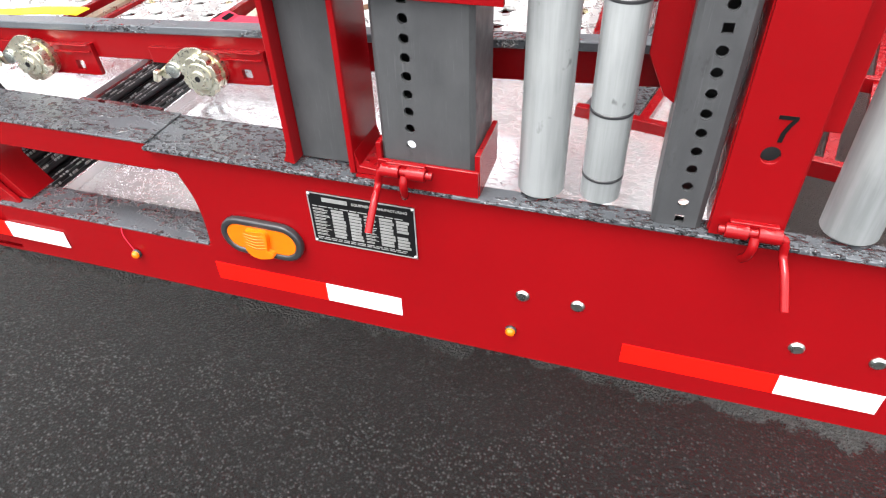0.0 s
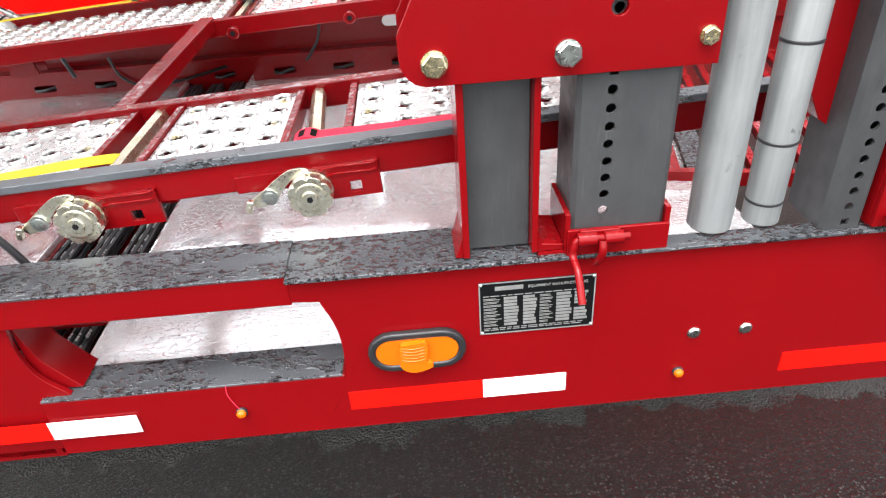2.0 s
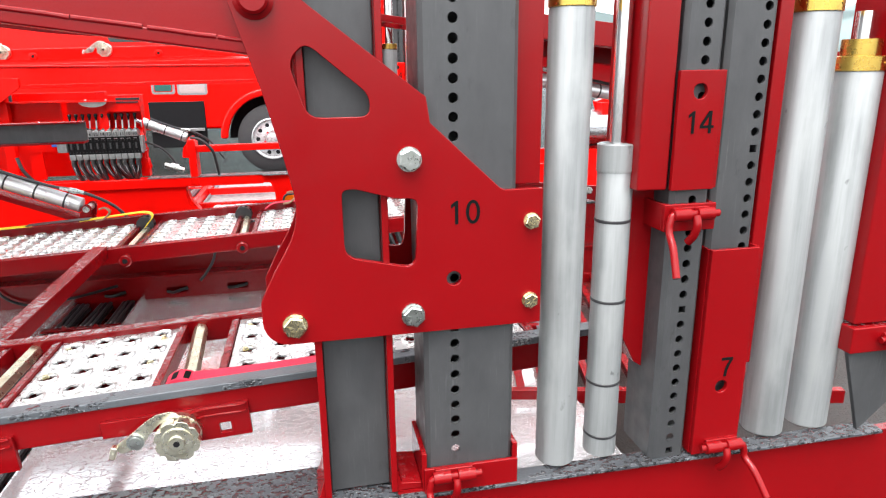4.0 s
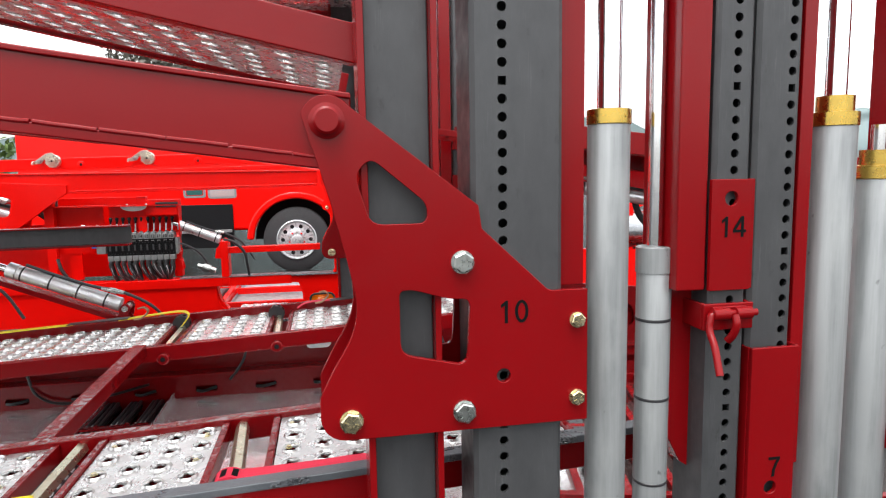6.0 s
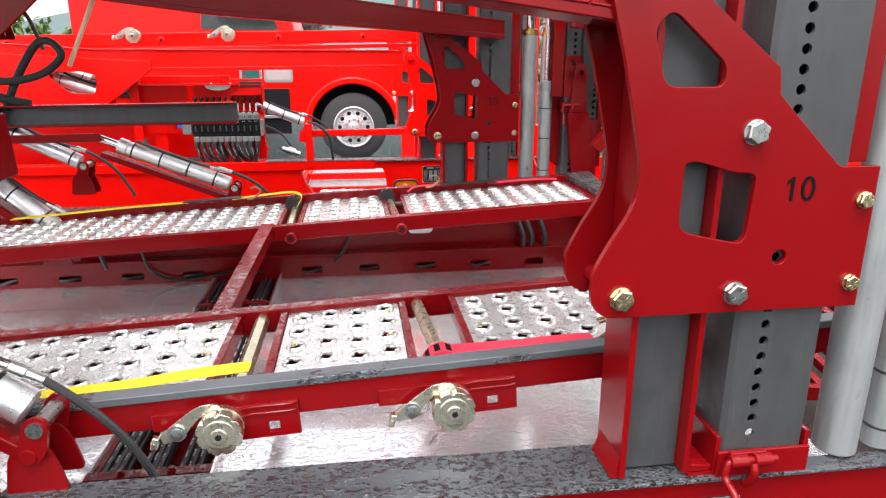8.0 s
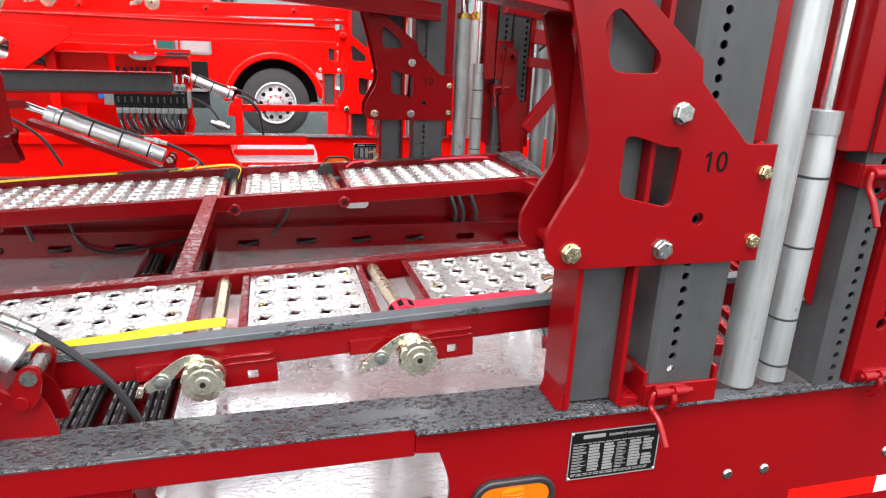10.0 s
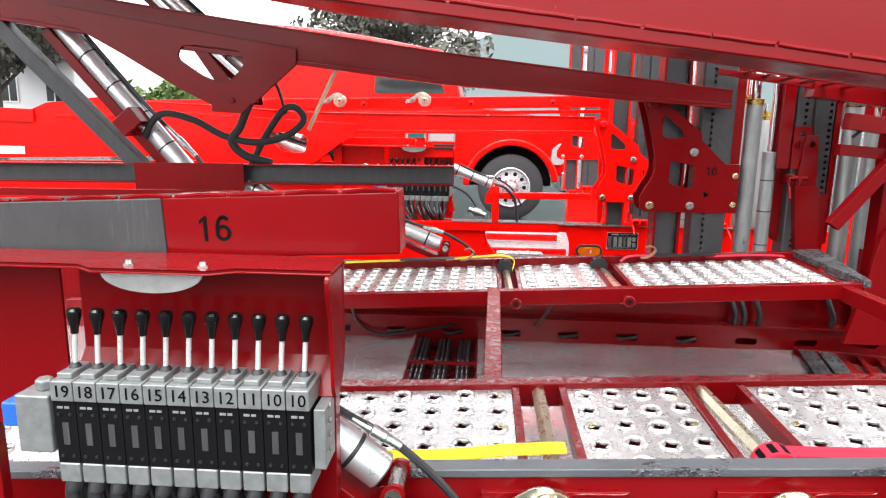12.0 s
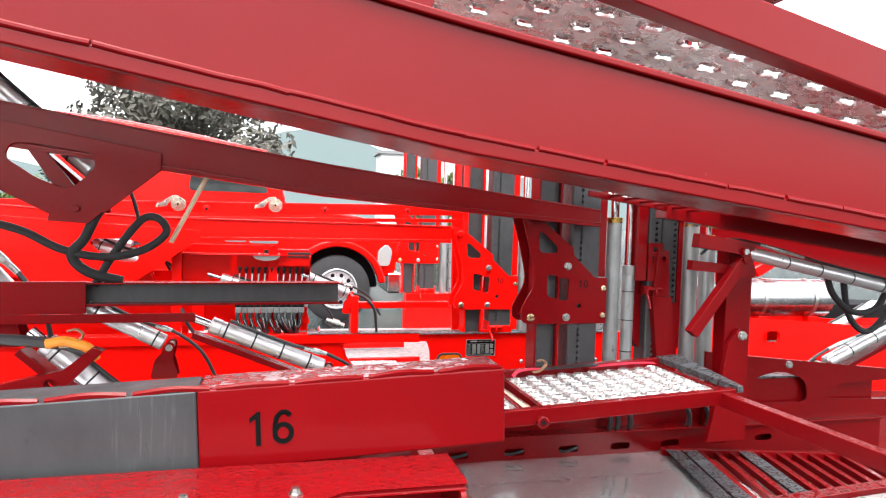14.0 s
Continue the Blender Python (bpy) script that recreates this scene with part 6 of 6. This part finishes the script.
near_straps = (
    ("yellow webbing strap lying along the wheel track", YELLOW, [(-1.6, 0.295, 0.672), (-1.2, 0.285, 0.700), (-0.95, 0.285, 0.717), (-0.82, 0.295, 0.729), (-0.72, 0.305, 0.733), (-0.70, 0.315, 0.728)], 0.045),
    ("red webbing strap pulled along the wheel track", PINK, [(-0.29, 0.295, 0.752), (-0.15, 0.285, 0.760), (-0.04, 0.28, 0.768), (0.025, 0.28, 0.770)], 0.042),
)
far_straps = (
    ("yellow webbing strap on the far wheel track", YELLOW, [(-2.1, 2.10, 0.640), (-1.6, 2.12, 0.676), (-1.34, 2.13, 0.690)], 0.04),
    ("yellow webbing loop on the far wheel track", YELLOW, [(-1.14, 2.13, 0.700), (-1.0, 2.15, 0.712), (-0.87, 2.15, 0.722), (-0.82, 2.08, 0.716), (-0.83, 1.98, 0.690)], 0.04),
    ("red webbing strap on the far wheel track", PINK, [(0.08, 2.15, 0.742), (0.2, 2.155, 0.750), (0.34, 2.15, 0.757), (0.42, 2.12, 0.762)], 0.035),
    ("short red webbing strap on the far wheel track", PINK, [(-0.32, 2.12, 0.715), (-0.28, 2.15, 0.732), (-0.2, 2.16, 0.738), (-0.13, 2.15, 0.738)], 0.035),
    ("black strap sleeve on the far wheel track", RUBBER, [(-0.16, 2.14, 0.742), (0.0, 2.145, 0.750), (0.12, 2.15, 0.754)], 0.05),
    ("black strap sleeve beside a yellow strap", RUBBER, [(-1.36, 2.12, 0.694), (-1.22, 2.125, 0.702), (-1.1, 2.13, 0.708)], 0.05),
)
for at, straps in ((HERE, near_straps), (pose(0.09, 0, 0.02), far_straps)):
    for label, m, pts, w in straps:
        strap(at, label, m, pts, w)
wire_hook(0.045, 0.275, 0.772)
wire_hook(-0.11, 2.09, 0.772, 1.1)
wire_hook(-0.95, 2.12, 0.732, 1.1)


def strap_reel(x, y0, y1, z, r, material, label):
    th = thing("strap_reel", label, "reel", "strap reels")
    bm = bmesh.new()
    lathe(bm, (x, y0, z), (x, y1, z), [(0, r * 0.6), (0.02, r), (0.98, r), (1, r * 0.6)], 28)
    part("webbing_roll", bm, material, th, "rolled webbing")
    bm = bmesh.new()
    rng = random.Random(3)
    for k in range(9):
        w = k * 0.62
        c, s = math.cos(w), math.sin(w)
        m = Matrix(((1, 0, 0, x), (0, c, -s, 0), (0, s, c, z), (0, 0, 0, 1)))
        a = Vector((x + r * 1.006 * math.cos(w), 0, z + r * 1.006 * math.sin(w)))
        t = Vector((-math.sin(w), 0, math.cos(w))) * r * 0.16
        v = [bm.verts.new(a + t * i + Vector((0, yy, 0))) for i, yy in ((-1, y0 + 0.008), (1, y0 + 0.008), (1, y1 - 0.008), (-1, y1 - 0.008))]
        bm.faces.new(v)
    part("print_bar", bm, INK, th, "black print")


strap_reel(-0.300, 0.265, 0.315, 0.722, 0.040, PINK, "roll of printed red webbing on a strap shaft")
strap_reel(-0.77, 2.09, 2.14, 0.692, 0.038, RUBBER, "roll of dark webbing on a strap shaft")
strap_reel(-0.33, 2.09, 2.14, 0.715, 0.038, RUBBER, "roll of dark webbing on a strap shaft")


# ---- far side of the near trailer ----
def bar(parent, name, a, b, w, h, material, label="", bevel=0.003):
    a, b = Vector(a), Vector(b)
    bm = bmesh.new()
    box(bm, 0, (b - a).length, -w / 2, w / 2, -h / 2, h / 2, Matrix.Translation(a) @ (b - a).to_track_quat("X", "Z").to_matrix().to_4x4())
    return part(name, bm, material, parent, label, bevel)


big = hydraulic_ram(SIDE, RED, (-2.485, 2.385, 1.06), (-3.33, 2.385, 2.06), 0.05, False, 5, "large sloping silver lift cylinder beside a grey channel")
bar(big, "cradle", (-2.60, 2.40, 1.10), (-3.20, 2.40, 1.79), 0.10, 0.05, RED, "red cradle plate")
bar(big, "grey_channel", (-2.70, 2.34, 1.08), (-3.50, 2.34, 1.90), 0.08, 0.075, STEEL, "grey steel channel")
bar(big, "saddle", (-2.72, 2.30, 1.31), (-2.78, 2.30, 1.385), 0.12, 0.12, RED, "red saddle clamp", 0.006)

hoses = thing("hydraulic_hose", "looped black hydraulic hose hanging from the loading arm", "hose", at=SIDE)
loop = bmesh.new()
sweep(loop, [(-2.70, 2.32, 1.27), (-2.66, 2.31, 1.34), (-2.58, 2.30, 1.39), (-2.43, 2.30, 1.358), (-2.28, 2.29, 1.285), (-2.12, 2.29, 1.255), (-1.97, 2.29, 1.285), (-1.875, 2.29, 1.36), (-1.90, 2.29, 1.42), (-1.96, 2.30, 1.425), (-2.02, 2.30, 1.36), (-2.10, 2.31, 1.24), (-2.16, 2.32, 1.13)], 0.017, 12, 7)
part("hose", loop, SLEEVE, hoses)
loop = bmesh.new()
sweep(loop, [(-2.06, 2.30, 1.53), (-2.12, 2.29, 1.47), (-2.15, 2.28, 1.42), (-2.19, 2.28, 1.33), (-2.24, 2.29, 1.26), (-2.18, 2.30, 1.19), (-2.05, 2.32, 1.15)], 0.021, 12, 7)
part("hose", loop, SLEEVE, hoses)
rod = thing("prop_rod", "pale wooden prop rod leaning under the loading arm", "rod", at=SIDE)
stick = bmesh.new()
cyl(stick, (-1.71, 2.33, 1.625), (-1.86, 2.33, 1.32), 0.010, 12)
part("stick", stick, CREAM, rod)

hydraulic_ram(SIDE, RED, (-1.86, 2.36, 0.86), (-2.25, 2.36, 1.06), 0.036, False, 2)
hydraulic_ram(SIDE, RED, (-1.95, 2.20, 0.58), (-2.36, 2.20, 0.96), 0.044, True, 3)
tri = thing("ramp_hinge", "wet red hinge frame with an orange ratchet strap", "hinge", at=SIDE)
frame_bm = bmesh.new()
slab(frame_bm, [(-2.75, 0.60), (-2.18, 0.775), (-2.06, 0.90), (-2.10, 0.915), (-2.20, 0.83), (-2.75, 0.70)], 2.05, 2.10, [disc(-2.245, 0.775, 0.022, 14)])
part("side_plate", frame_bm, RED, tri, "wet red plate", 0.003)
frame_bm = bmesh.new()
sweep(frame_bm, [(-2.75, 2.12, 0.93), (-2.50, 2.11, 0.945), (-2.30, 2.11, 0.93), (-2.20, 2.11, 0.915), (-2.13, 2.11, 0.88)], 0.022, 10)
part("strap_wrap", frame_bm, RUBBER, tri, "black strap sleeve")
frame_bm = bmesh.new()
sweep(frame_bm, [(-2.27, 2.09, 0.925), (-2.20, 2.09, 0.935), (-2.12, 2.09, 0.905), (-2.10, 2.10, 0.86)], 0.020, 10)
part("strap_loop", frame_bm, ORANGE, tri, "orange webbing loop")
wire_hook(-2.08, 2.09, 0.925, 1.4)

rear = thing("trailer_tail", "dark wine-red rear side frame with a brace and cut-outs", "frame", at=SIDE)
col = bmesh.new()
box(col, 0.815, 0.965, 2.13, 2.22, 0.37, 1.34)
part("column", col, RED, rear, "dark red column", 0.004)
col = bmesh.new()
slab(col, [(0.72, 0.37), (0.95, 0.37), (0.93, 0.90), (0.88, 0.95), (0.82, 0.88), (0.79, 0.70)], 2.10, 2.13)
part("foot_plate", col, RED, rear, "", 0.003)
bar(rear, "brace", (0.59, 2.09, 0.93), (0.87, 2.09, 1.30), 0.05, 0.055, RED, "diagonal red brace")
bar(rear, "top_bar", (0.60, 2.10, 1.395), (0.92, 2.10, 1.355), 0.06, 0.07, RED, "red top bar")
bar(rear, "middle_bar", (0.60, 2.14, 1.27), (0.84, 2.14, 1.25), 0.05, 0.05, RED)
web = bmesh.new()
slab(web, [(0.90, 0.36), (3.4, 0.36), (3.4, 0.54), (2.12, 0.652), (1.20, 0.742), (0.90, 0.775)], 2.38, 2.395,
     [rounded([(1.19, 0.47), (1.60, 0.47), (1.575, 0.60), (1.40, 0.655), (1.22, 0.62)], 0.06), rounded([(1.715, 0.48), (2.20, 0.465), (2.20, 0.585), (1.80, 0.565)], 0.04)])
part("cut_out_web", web, RED, rear, "dark red web with rounded cut-outs")
hex_bolt(rear, 0.895, 2.10, 0.915, 0.022, WHITEZINC)
hex_bolt(rear, 1.45, 2.38, 0.69, 0.02, WHITEZINC)
post_red = bmesh.new()
slab(post_red, rounded([(0.60, 0.55), (0.70, 0.55), (0.672, 0.76), (0.640, 1.085), (0.526, 1.085), (0.565, 0.76)], 0.008, 3), 2.34, 2.42)
part("guide_plate", post_red, RED, rear, "shaped red guide box", 0.003)
post_red = bmesh.new()
slab(post_red, [(0.536, 1.086), (0.633, 1.086), (0.62, 1.33), (0.56, 1.33)], 2.352, 2.42, [disc(0.592, 1.285, 0.013, 16)])
part("guide_head", post_red, RED, rear, "narrow red head of the guide box", 0.003)

hydraulic_ram(SIDE, RED, (0.86, 2.10, 1.345), (2.6, 2.12, 1.02), 0.034, False, 6, "long silver lift cylinder with black ties")
hydraulic_ram(SIDE, RED, (1.74, 2.44, 0.67), (2.9, 2.44, 1.17), 0.039, True, 5, "sloping silver lift cylinder with a hose along it")

deck = thing("rear_deck", "dark underside of the raised rear deck", "deck", at=SIDE)
bar(deck, "beam", (0.5, 2.25, 1.56), (2.9, 2.25, 1.26), 0.10, 0.12, RED, "dark red beam")
bar(deck, "beam", (0.7, 1.75, 1.56), (2.9, 1.75, 1.32), 0.10, 0.10, RED, "dark red beam")
plate = bmesh.new()
box(plate, 0.0, 2.1, 1.78, 2.22, -0.005, 0.005, Matrix.Translation((0.8, 0, 1.585)) @ pose(0, 0, 0, 0, 6.8, 0))
part("deck_plate", plate, GRIP, deck, "perforated deck plate")
lad = thing("step_ladder", "red rung platform under the raised deck", "ladder", at=SIDE)
for k in range(6):
    bar(lad, "rung", (0.16 + k * 0.085, 1.95, 1.605 - k * 0.012), (0.20 + k * 0.085, 2.24, 1.600 - k * 0.012), 0.02, 0.012, RED)
for y in (1.95, 2.24):
    bar(lad, "rail", (0.08, y, 1.612), (0.68, y, 1.530), 0.02, 0.03, RED)

looms = thing("rear_hose", "black hydraulic hoses looped at the rear deck", "hose", at=SIDE)
for k in range(2):
    loop = bmesh.new()
    o = k * 0.11
    sweep(loop, [(1.45 + o, 2.16, 1.25), (1.50 + o, 2.15, 1.12 - o), (1.62 + o, 2.14, 1.03 - o), (1.78 + o, 2.15, 1.04), (1.88 + o, 2.16, 1.15), (1.98 + o, 2.18, 1.18)], 0.017, 10)
    part("hose", loop, SLEEVE, looms)

fit_hose = thing("cylinder_hose", "zinc hose ends and black hoses under the lifting cylinders", "hose", at=SIDE)
for x in (0.30, 0.345, 0.42, 0.78, 0.90):
    loop = bmesh.new()
    sweep(loop, [(x, 2.42, 0.60), (x - 0.01, 2.38, 0.52), (x + 0.02, 2.36, 0.42), (x + 0.01, 2.37, 0.33)], 0.014, 10)
    part("hose", loop, HOSE, fit_hose)
    loop = bmesh.new()
    lathe(loop, (x, 2.41, 0.62), (x - 0.01, 2.38, 0.52), [(0, 0.018), (0.3, 0.018), (0.32, 0.024), (0.6, 0.024), (0.62, 0.017), (1, 0.016)], 8)
    part("hose_end", loop, WHITEZINC, fit_hose, "zinc hose end")

cables = thing("cable_loom", "black cables looped through the slotted web", "cable", at=SIDE)
rng = random.Random(14)
for k in range(9):
    x = -2.32 + 0.30 * k
    loop = bmesh.new()
    sweep(loop, [(x - 0.05, 2.356, 0.278), (x - 0.02, 2.346, 0.272 + rng.uniform(0, 0.01)), (x + 0.02, 2.348, 0.285), (x + 0.05, 2.356, 0.29)], 0.008, 8)
    part("cable", loop, HOSE, cables)
loop = bmesh.new()
sweep(loop, [(-1.66, 2.34, 0.42), (-1.62, 2.33, 0.32), (-1.5, 2.32, 0.27), (-1.3, 2.33, 0.29), (-1.1, 2.345, 0.33)], 0.007, 8)
part("cable", loop, HOSE, cables)
loop = bmesh.new()
sweep(loop, [(-0.60, 2.34, 0.56), (-0.62, 2.33, 0.45), (-0.66, 2.33, 0.38), (-0.70, 2.34, 0.33)], 0.007, 8)
part("cable", loop, HOSE, cables)
badge = thing("oval_label", "white oval cable cover on the far rail", "label", at=SIDE)
o_bm = bmesh.new()
slab(o_bm, arc(-0.24 + 0.04, 0.475, 0.026, 90, -90, 8) + arc(-0.24 - 0.04, 0.475, 0.026, 270, 90, 8), 2.408, 2.419)
part("cover", o_bm, WHITE, badge, "", 0.003)

# ---- rear and front of the neighbouring trailer ----
aft = thing("trailer_tail", "bright red rear frame of the neighbouring trailer", "frame", at=BEYOND)
web = bmesh.new()
slab(web, [(1.7, -0.075), (5.6, -0.075), (5.6, 0.42), (4.2, 0.52), (2.8, 0.61), (1.7, 0.66)], 4.60, 4.63, [rounded([(2.80, 0.39), (2.98, 0.39), (2.98, 0.50), (2.80, 0.50)], 0.05)])
part("web", web, BRIGHT, aft, "bright red web")
bar(aft, "beam", (2.7, 4.9, 0.60), (5.6, 4.9, 0.33), 0.06, 0.13, BRIGHT, "sloping bright red beam")
bar(aft, "beam", (2.7, 4.9, 0.30), (5.6, 4.9, 0.20), 0.06, 0.12, BRIGHT)
bar(aft, "arm", (3.10, 5.1, 0.98), (3.38, 5.1, 1.14), 0.08, 0.09, BRIGHT)
bar(aft, "arm", (3.36, 5.1, 1.14), (4.6, 5.1, 1.06), 0.08, 0.09, BRIGHT)
bar(aft, "floor_plate", (2.7, 5.6, 0.42), (6.5, 5.6, 0.42), 0.04, 0.40, BRIGHT, "bright red plate")
bar(aft, "box", (3.0, 5.3, 0.60), (4.9, 5.3, 0.60), 0.40, 0.14, DARK, "black tray under the tank")
bar(aft, "arm", (2.5, 5.0, 0.95), (3.4, 5.0, 1.25), 0.08, 0.12, BRIGHT, "raised red arm")
bar(aft, "arm", (2.55, 4.9, 0.30), (2.55, 4.9, 1.0), 0.12, 0.12, BRIGHT, "upright")
hydraulic_ram(BEYOND, BRIGHT, (3.42, 4.86, 0.305), (4.42, 4.86, 0.765), 0.045, False, 4, "sloping silver cylinder on the bright red frame")
tank = thing("fuel_tank", "polished aluminium fuel tank on a red frame", "tank", at=BEYOND)
drum = bmesh.new()
lathe(drum, (2.3, 4.95, 0.755), (3.75, 4.95, 0.755), [(0, 0.15), (0.02, 0.178), (0.5, 0.183), (0.98, 0.178), (1, 0.15)], 40)
part("drum", drum, TANK, tank, "polished drum")
for x in (2.95, 3.5):
    st = bmesh.new()
    lathe(st, (x, 4.95, 0.755), (x + 0.04, 4.95, 0.755), [(0, 0.183), (0.1, 0.188), (0.9, 0.188), (1, 0.183)], 40)
    part("tank_band", st, WHITEZINC, tank)
    st = bmesh.new()
    box(st, x - 0.03, x + 0.07, 4.80, 5.10, 0.34, 0.60)
    part("saddle", st, BRIGHT, tank, "red saddle", 0.004)

neck = thing("gooseneck", "bright red front frame of the neighbouring trailer", "frame", at=BEYOND)
ob = bmesh.new()
slab(ob, [(-7.5, 0.90), (-2.9, 1.02), (-2.9, 1.15), (-3.3, 1.36), (-3.75, 1.46), (-4.3, 1.40), (-4.6, 1.28), (-7.5, 1.22)], 4.5, 4.55, [rounded([(-5.6, 1.10), (-4.9, 1.12), (-4.9, 1.2), (-5.6, 1.18)], 0.03)])
part("side_plate", ob, BRIGHT, neck, "bright red side plate")
ob = bmesh.new()
slab(ob, [(-7.5, 0.25), (-1.95, 0.25), (-1.95, 0.98), (-2.6, 0.98), (-7.5, 0.90)], 4.62, 4.66)
part("lower_plate", ob, BRIGHT, neck, "bright red lower plate")
for x in (-4.75, -5.45):
    ob = bmesh.new()
    box(ob, x, x + 0.24, 4.494, 4.50, 1.005, 1.065)
    part("white_tape", ob, TAPEWHITE, neck, "white reflective tape")
for a, b in (((-7.0, 4.52, 1.38), (-4.4, 4.52, 1.30)), ((-3.6, 4.7, 1.30), (-2.7, 4.7, 1.02))):
    bar(neck, "beam", a, b, 0.08, 0.10, BRIGHT)
for a, b in (((-3.05, 4.55, 1.0), (-3.65, 4.55, 1.25)), ((-2.25, 4.4, 1.13), (-2.75, 4.4, 1.30))):
    hydraulic_ram(BEYOND, BRIGHT, a, b, 0.05, False, 3, "silver cylinder on the bright red front frame")
vessel = thing("air_tank", "cream air tank on the front frame", "tank", at=BEYOND)
ob = bmesh.new()
lathe(ob, (-4.34, 4.8, 1.30), (-3.90, 4.8, 1.30), [(0, 0.04), (0.05, 0.066), (0.95, 0.066), (1, 0.04)], 24)
part("drum", ob, CREAM, vessel)
for x in (-4.25, -4.02):
    ob = bmesh.new()
    box(ob, x, x + 0.05, 4.52, 4.86, 1.15, 1.25)
    part("foot", ob, BRIGHT, vessel)
for x in (-1.9, 1.7):
    ob = bmesh.new()
    box(ob, x, x + 0.08, 0.002, 0.038, -1.33, -0.04)
    part("upper_track_leg", ob, BRIGHT, upper2, "red leg")

# ---- inside of the neighbouring trailer ----
inner = thing("side_brace", "bright red side brace with a silver cylinder and a low bar", "brace", at=NEXT)
bar(inner, "low_bar", (-0.83, 0.07, 0.80), (-0.12, 0.07, 0.805), 0.05, 0.045, BRIGHT, "bright red low bar")
bar(inner, "upright", (-0.79, 0.07, 0.56), (-0.79, 0.07, 0.87), 0.14, 0.05, BRIGHT, "red upright")
hydraulic_ram(NEXT, BRIGHT, (-0.80, 0.10, 0.865), (-1.15, 0.10, 1.01), 0.032, False, 3, "short silver cylinder on the bright red trailer")
hydraulic_ram(NEXT, BRIGHT, (-2.10, 0.10, 1.06), (-2.48, 0.10, 1.20), 0.04, False, 2, "short silver cylinder behind the bright red gusset")
hydraulic_ram(SIDE, RED, (-2.17, 2.42, 1.60), (-2.80, 2.42, 2.16), 0.042, True, 3, "silver lift cylinder behind the cut-out gusset")
vapour = bmesh.new()
slab(vapour, [(1.25, 0.36), (1.56, 0.36), (1.55, 0.60), (1.40, 0.64), (1.26, 0.62)], 2.50, 2.62)
spare = thing("wheel_cover", "black wheel cover behind the cut-out web", "cover", at=SIDE)
part("cover", vapour, RUBBER, spare, "", 0.02)

# ---- small fittings on the neighbouring trailer and the truck ----
for x in (-1.05, -0.05, 0.75, 1.35):
    ring = bmesh.new()
    lathe(ring, (x, 0.002, -0.02), (x, -0.016, -0.02), [(0, 0.026), (0.8, 0.026), (1, 0.02)], 18)
    part("shaft_ring", ring, BRIGHT, upper2, "red shaft end ring")
    ring = bmesh.new()
    cyl(ring, (x, -0.016, -0.02), (x, -0.018, -0.02), 0.012, 4)
    part("shaft_socket", ring, DARK, upper2)
lead = thing("cylinder_hose", "thin black hose looping down from a short cylinder", "hose", at=NEXT)
loop = bmesh.new()
sweep(loop, [(-0.80, 0.06, 0.88), (-0.73, 0.05, 0.86), (-0.66, 0.04, 0.79), (-0.64, 0.04, 0.69), (-0.63, 0.05, 0.60)], 0.010, 8)
part("hose", loop, HOSE, lead)
for k, (a, b) in enumerate((((-1.9, 0.06, 0.78), (-1.82, 0.05, 0.62)), ((-1.42, 0.06, 0.74), (-1.36, 0.05, 0.615)))):
    loop = bmesh.new()
    sweep(loop, [a, (a[0] + 0.03, 0.04, 0.70), b], 0.012, 8)
    part("hose", loop, HOSE, lead)
fitting = bmesh.new()
lathe(fitting, (-0.98, 0.03, 0.70), (-0.86, 0.03, 0.66), [(0, 0.02), (0.3, 0.02), (0.32, 0.03), (0.7, 0.03), (0.72, 0.02), (1, 0.02)], 12)
part("fitting", fitting, WHITEZINC, lead, "zinc fitting")

# ---- frame round the neighbour's valve bank ----
bank_frame = thing("valve_bank_stand", "bright red stand round the neighbouring valve bank with a near-black block painted as bay shade", "stand", at=NEXT)
bar(bank_frame, "back_plate", (-1.97, 0.34, 0.90), (-1.40, 0.34, 0.90), 0.02, 0.58, BRIGHT, "bright red back plate")
bar(bank_frame, "post", (-1.935, 0.09, 0.59), (-1.935, 0.09, 1.20), 0.05, 0.06, BRIGHT, "red post")
bar(bank_frame, "post", (-1.335, 0.09, 0.59), (-1.335, 0.09, 1.20), 0.05, 0.06, BRIGHT, "red post")
bar(bank_frame, "side_box", (-1.31, 0.10, 1.12), (-1.09, 0.10, 1.12), 0.10, 0.11, BRIGHT, "bright red box")
bar(bank_frame, "grip_strip", (-1.24, 0.045, 1.14), (-1.09, 0.045, 1.14), 0.006, 0.035, RUBBER, "black strip")
# near-black block put where the bay is only in shade
bar(bank_frame, "black_bay", (-1.31, 0.32, 0.96), (-1.15, 0.32, 0.96), 0.04, 0.26, DARK, "near-black block painted as bay shade")
bar(bank_frame, "bay_edge", (-1.145, 0.30, 0.84), (-1.145, 0.30, 1.09), 0.01, 0.012, WHITEZINC, "bright edge")
bar(bank_frame, "grey_bar", (-2.50, 0.36, 1.14), (-1.98, 0.36, 1.14), 0.04, 0.09, STEEL, "dark grey bar")
bar(bank_frame, "top_bar", (-2.60, 0.40, 1.235), (-1.96, 0.40, 1.235), 0.05, 0.07, BRIGHT, "bright red bar")
bar(deck, "beam", (0.95, 2.62, 1.48), (3.0, 2.62, 1.15), 0.06, 0.22, RED, "dark red beam")
bar(deck, "beam", (0.95, 3.1, 1.47), (3.2, 3.1, 1.20), 0.06, 0.16, STEEL, "grey deck channel")
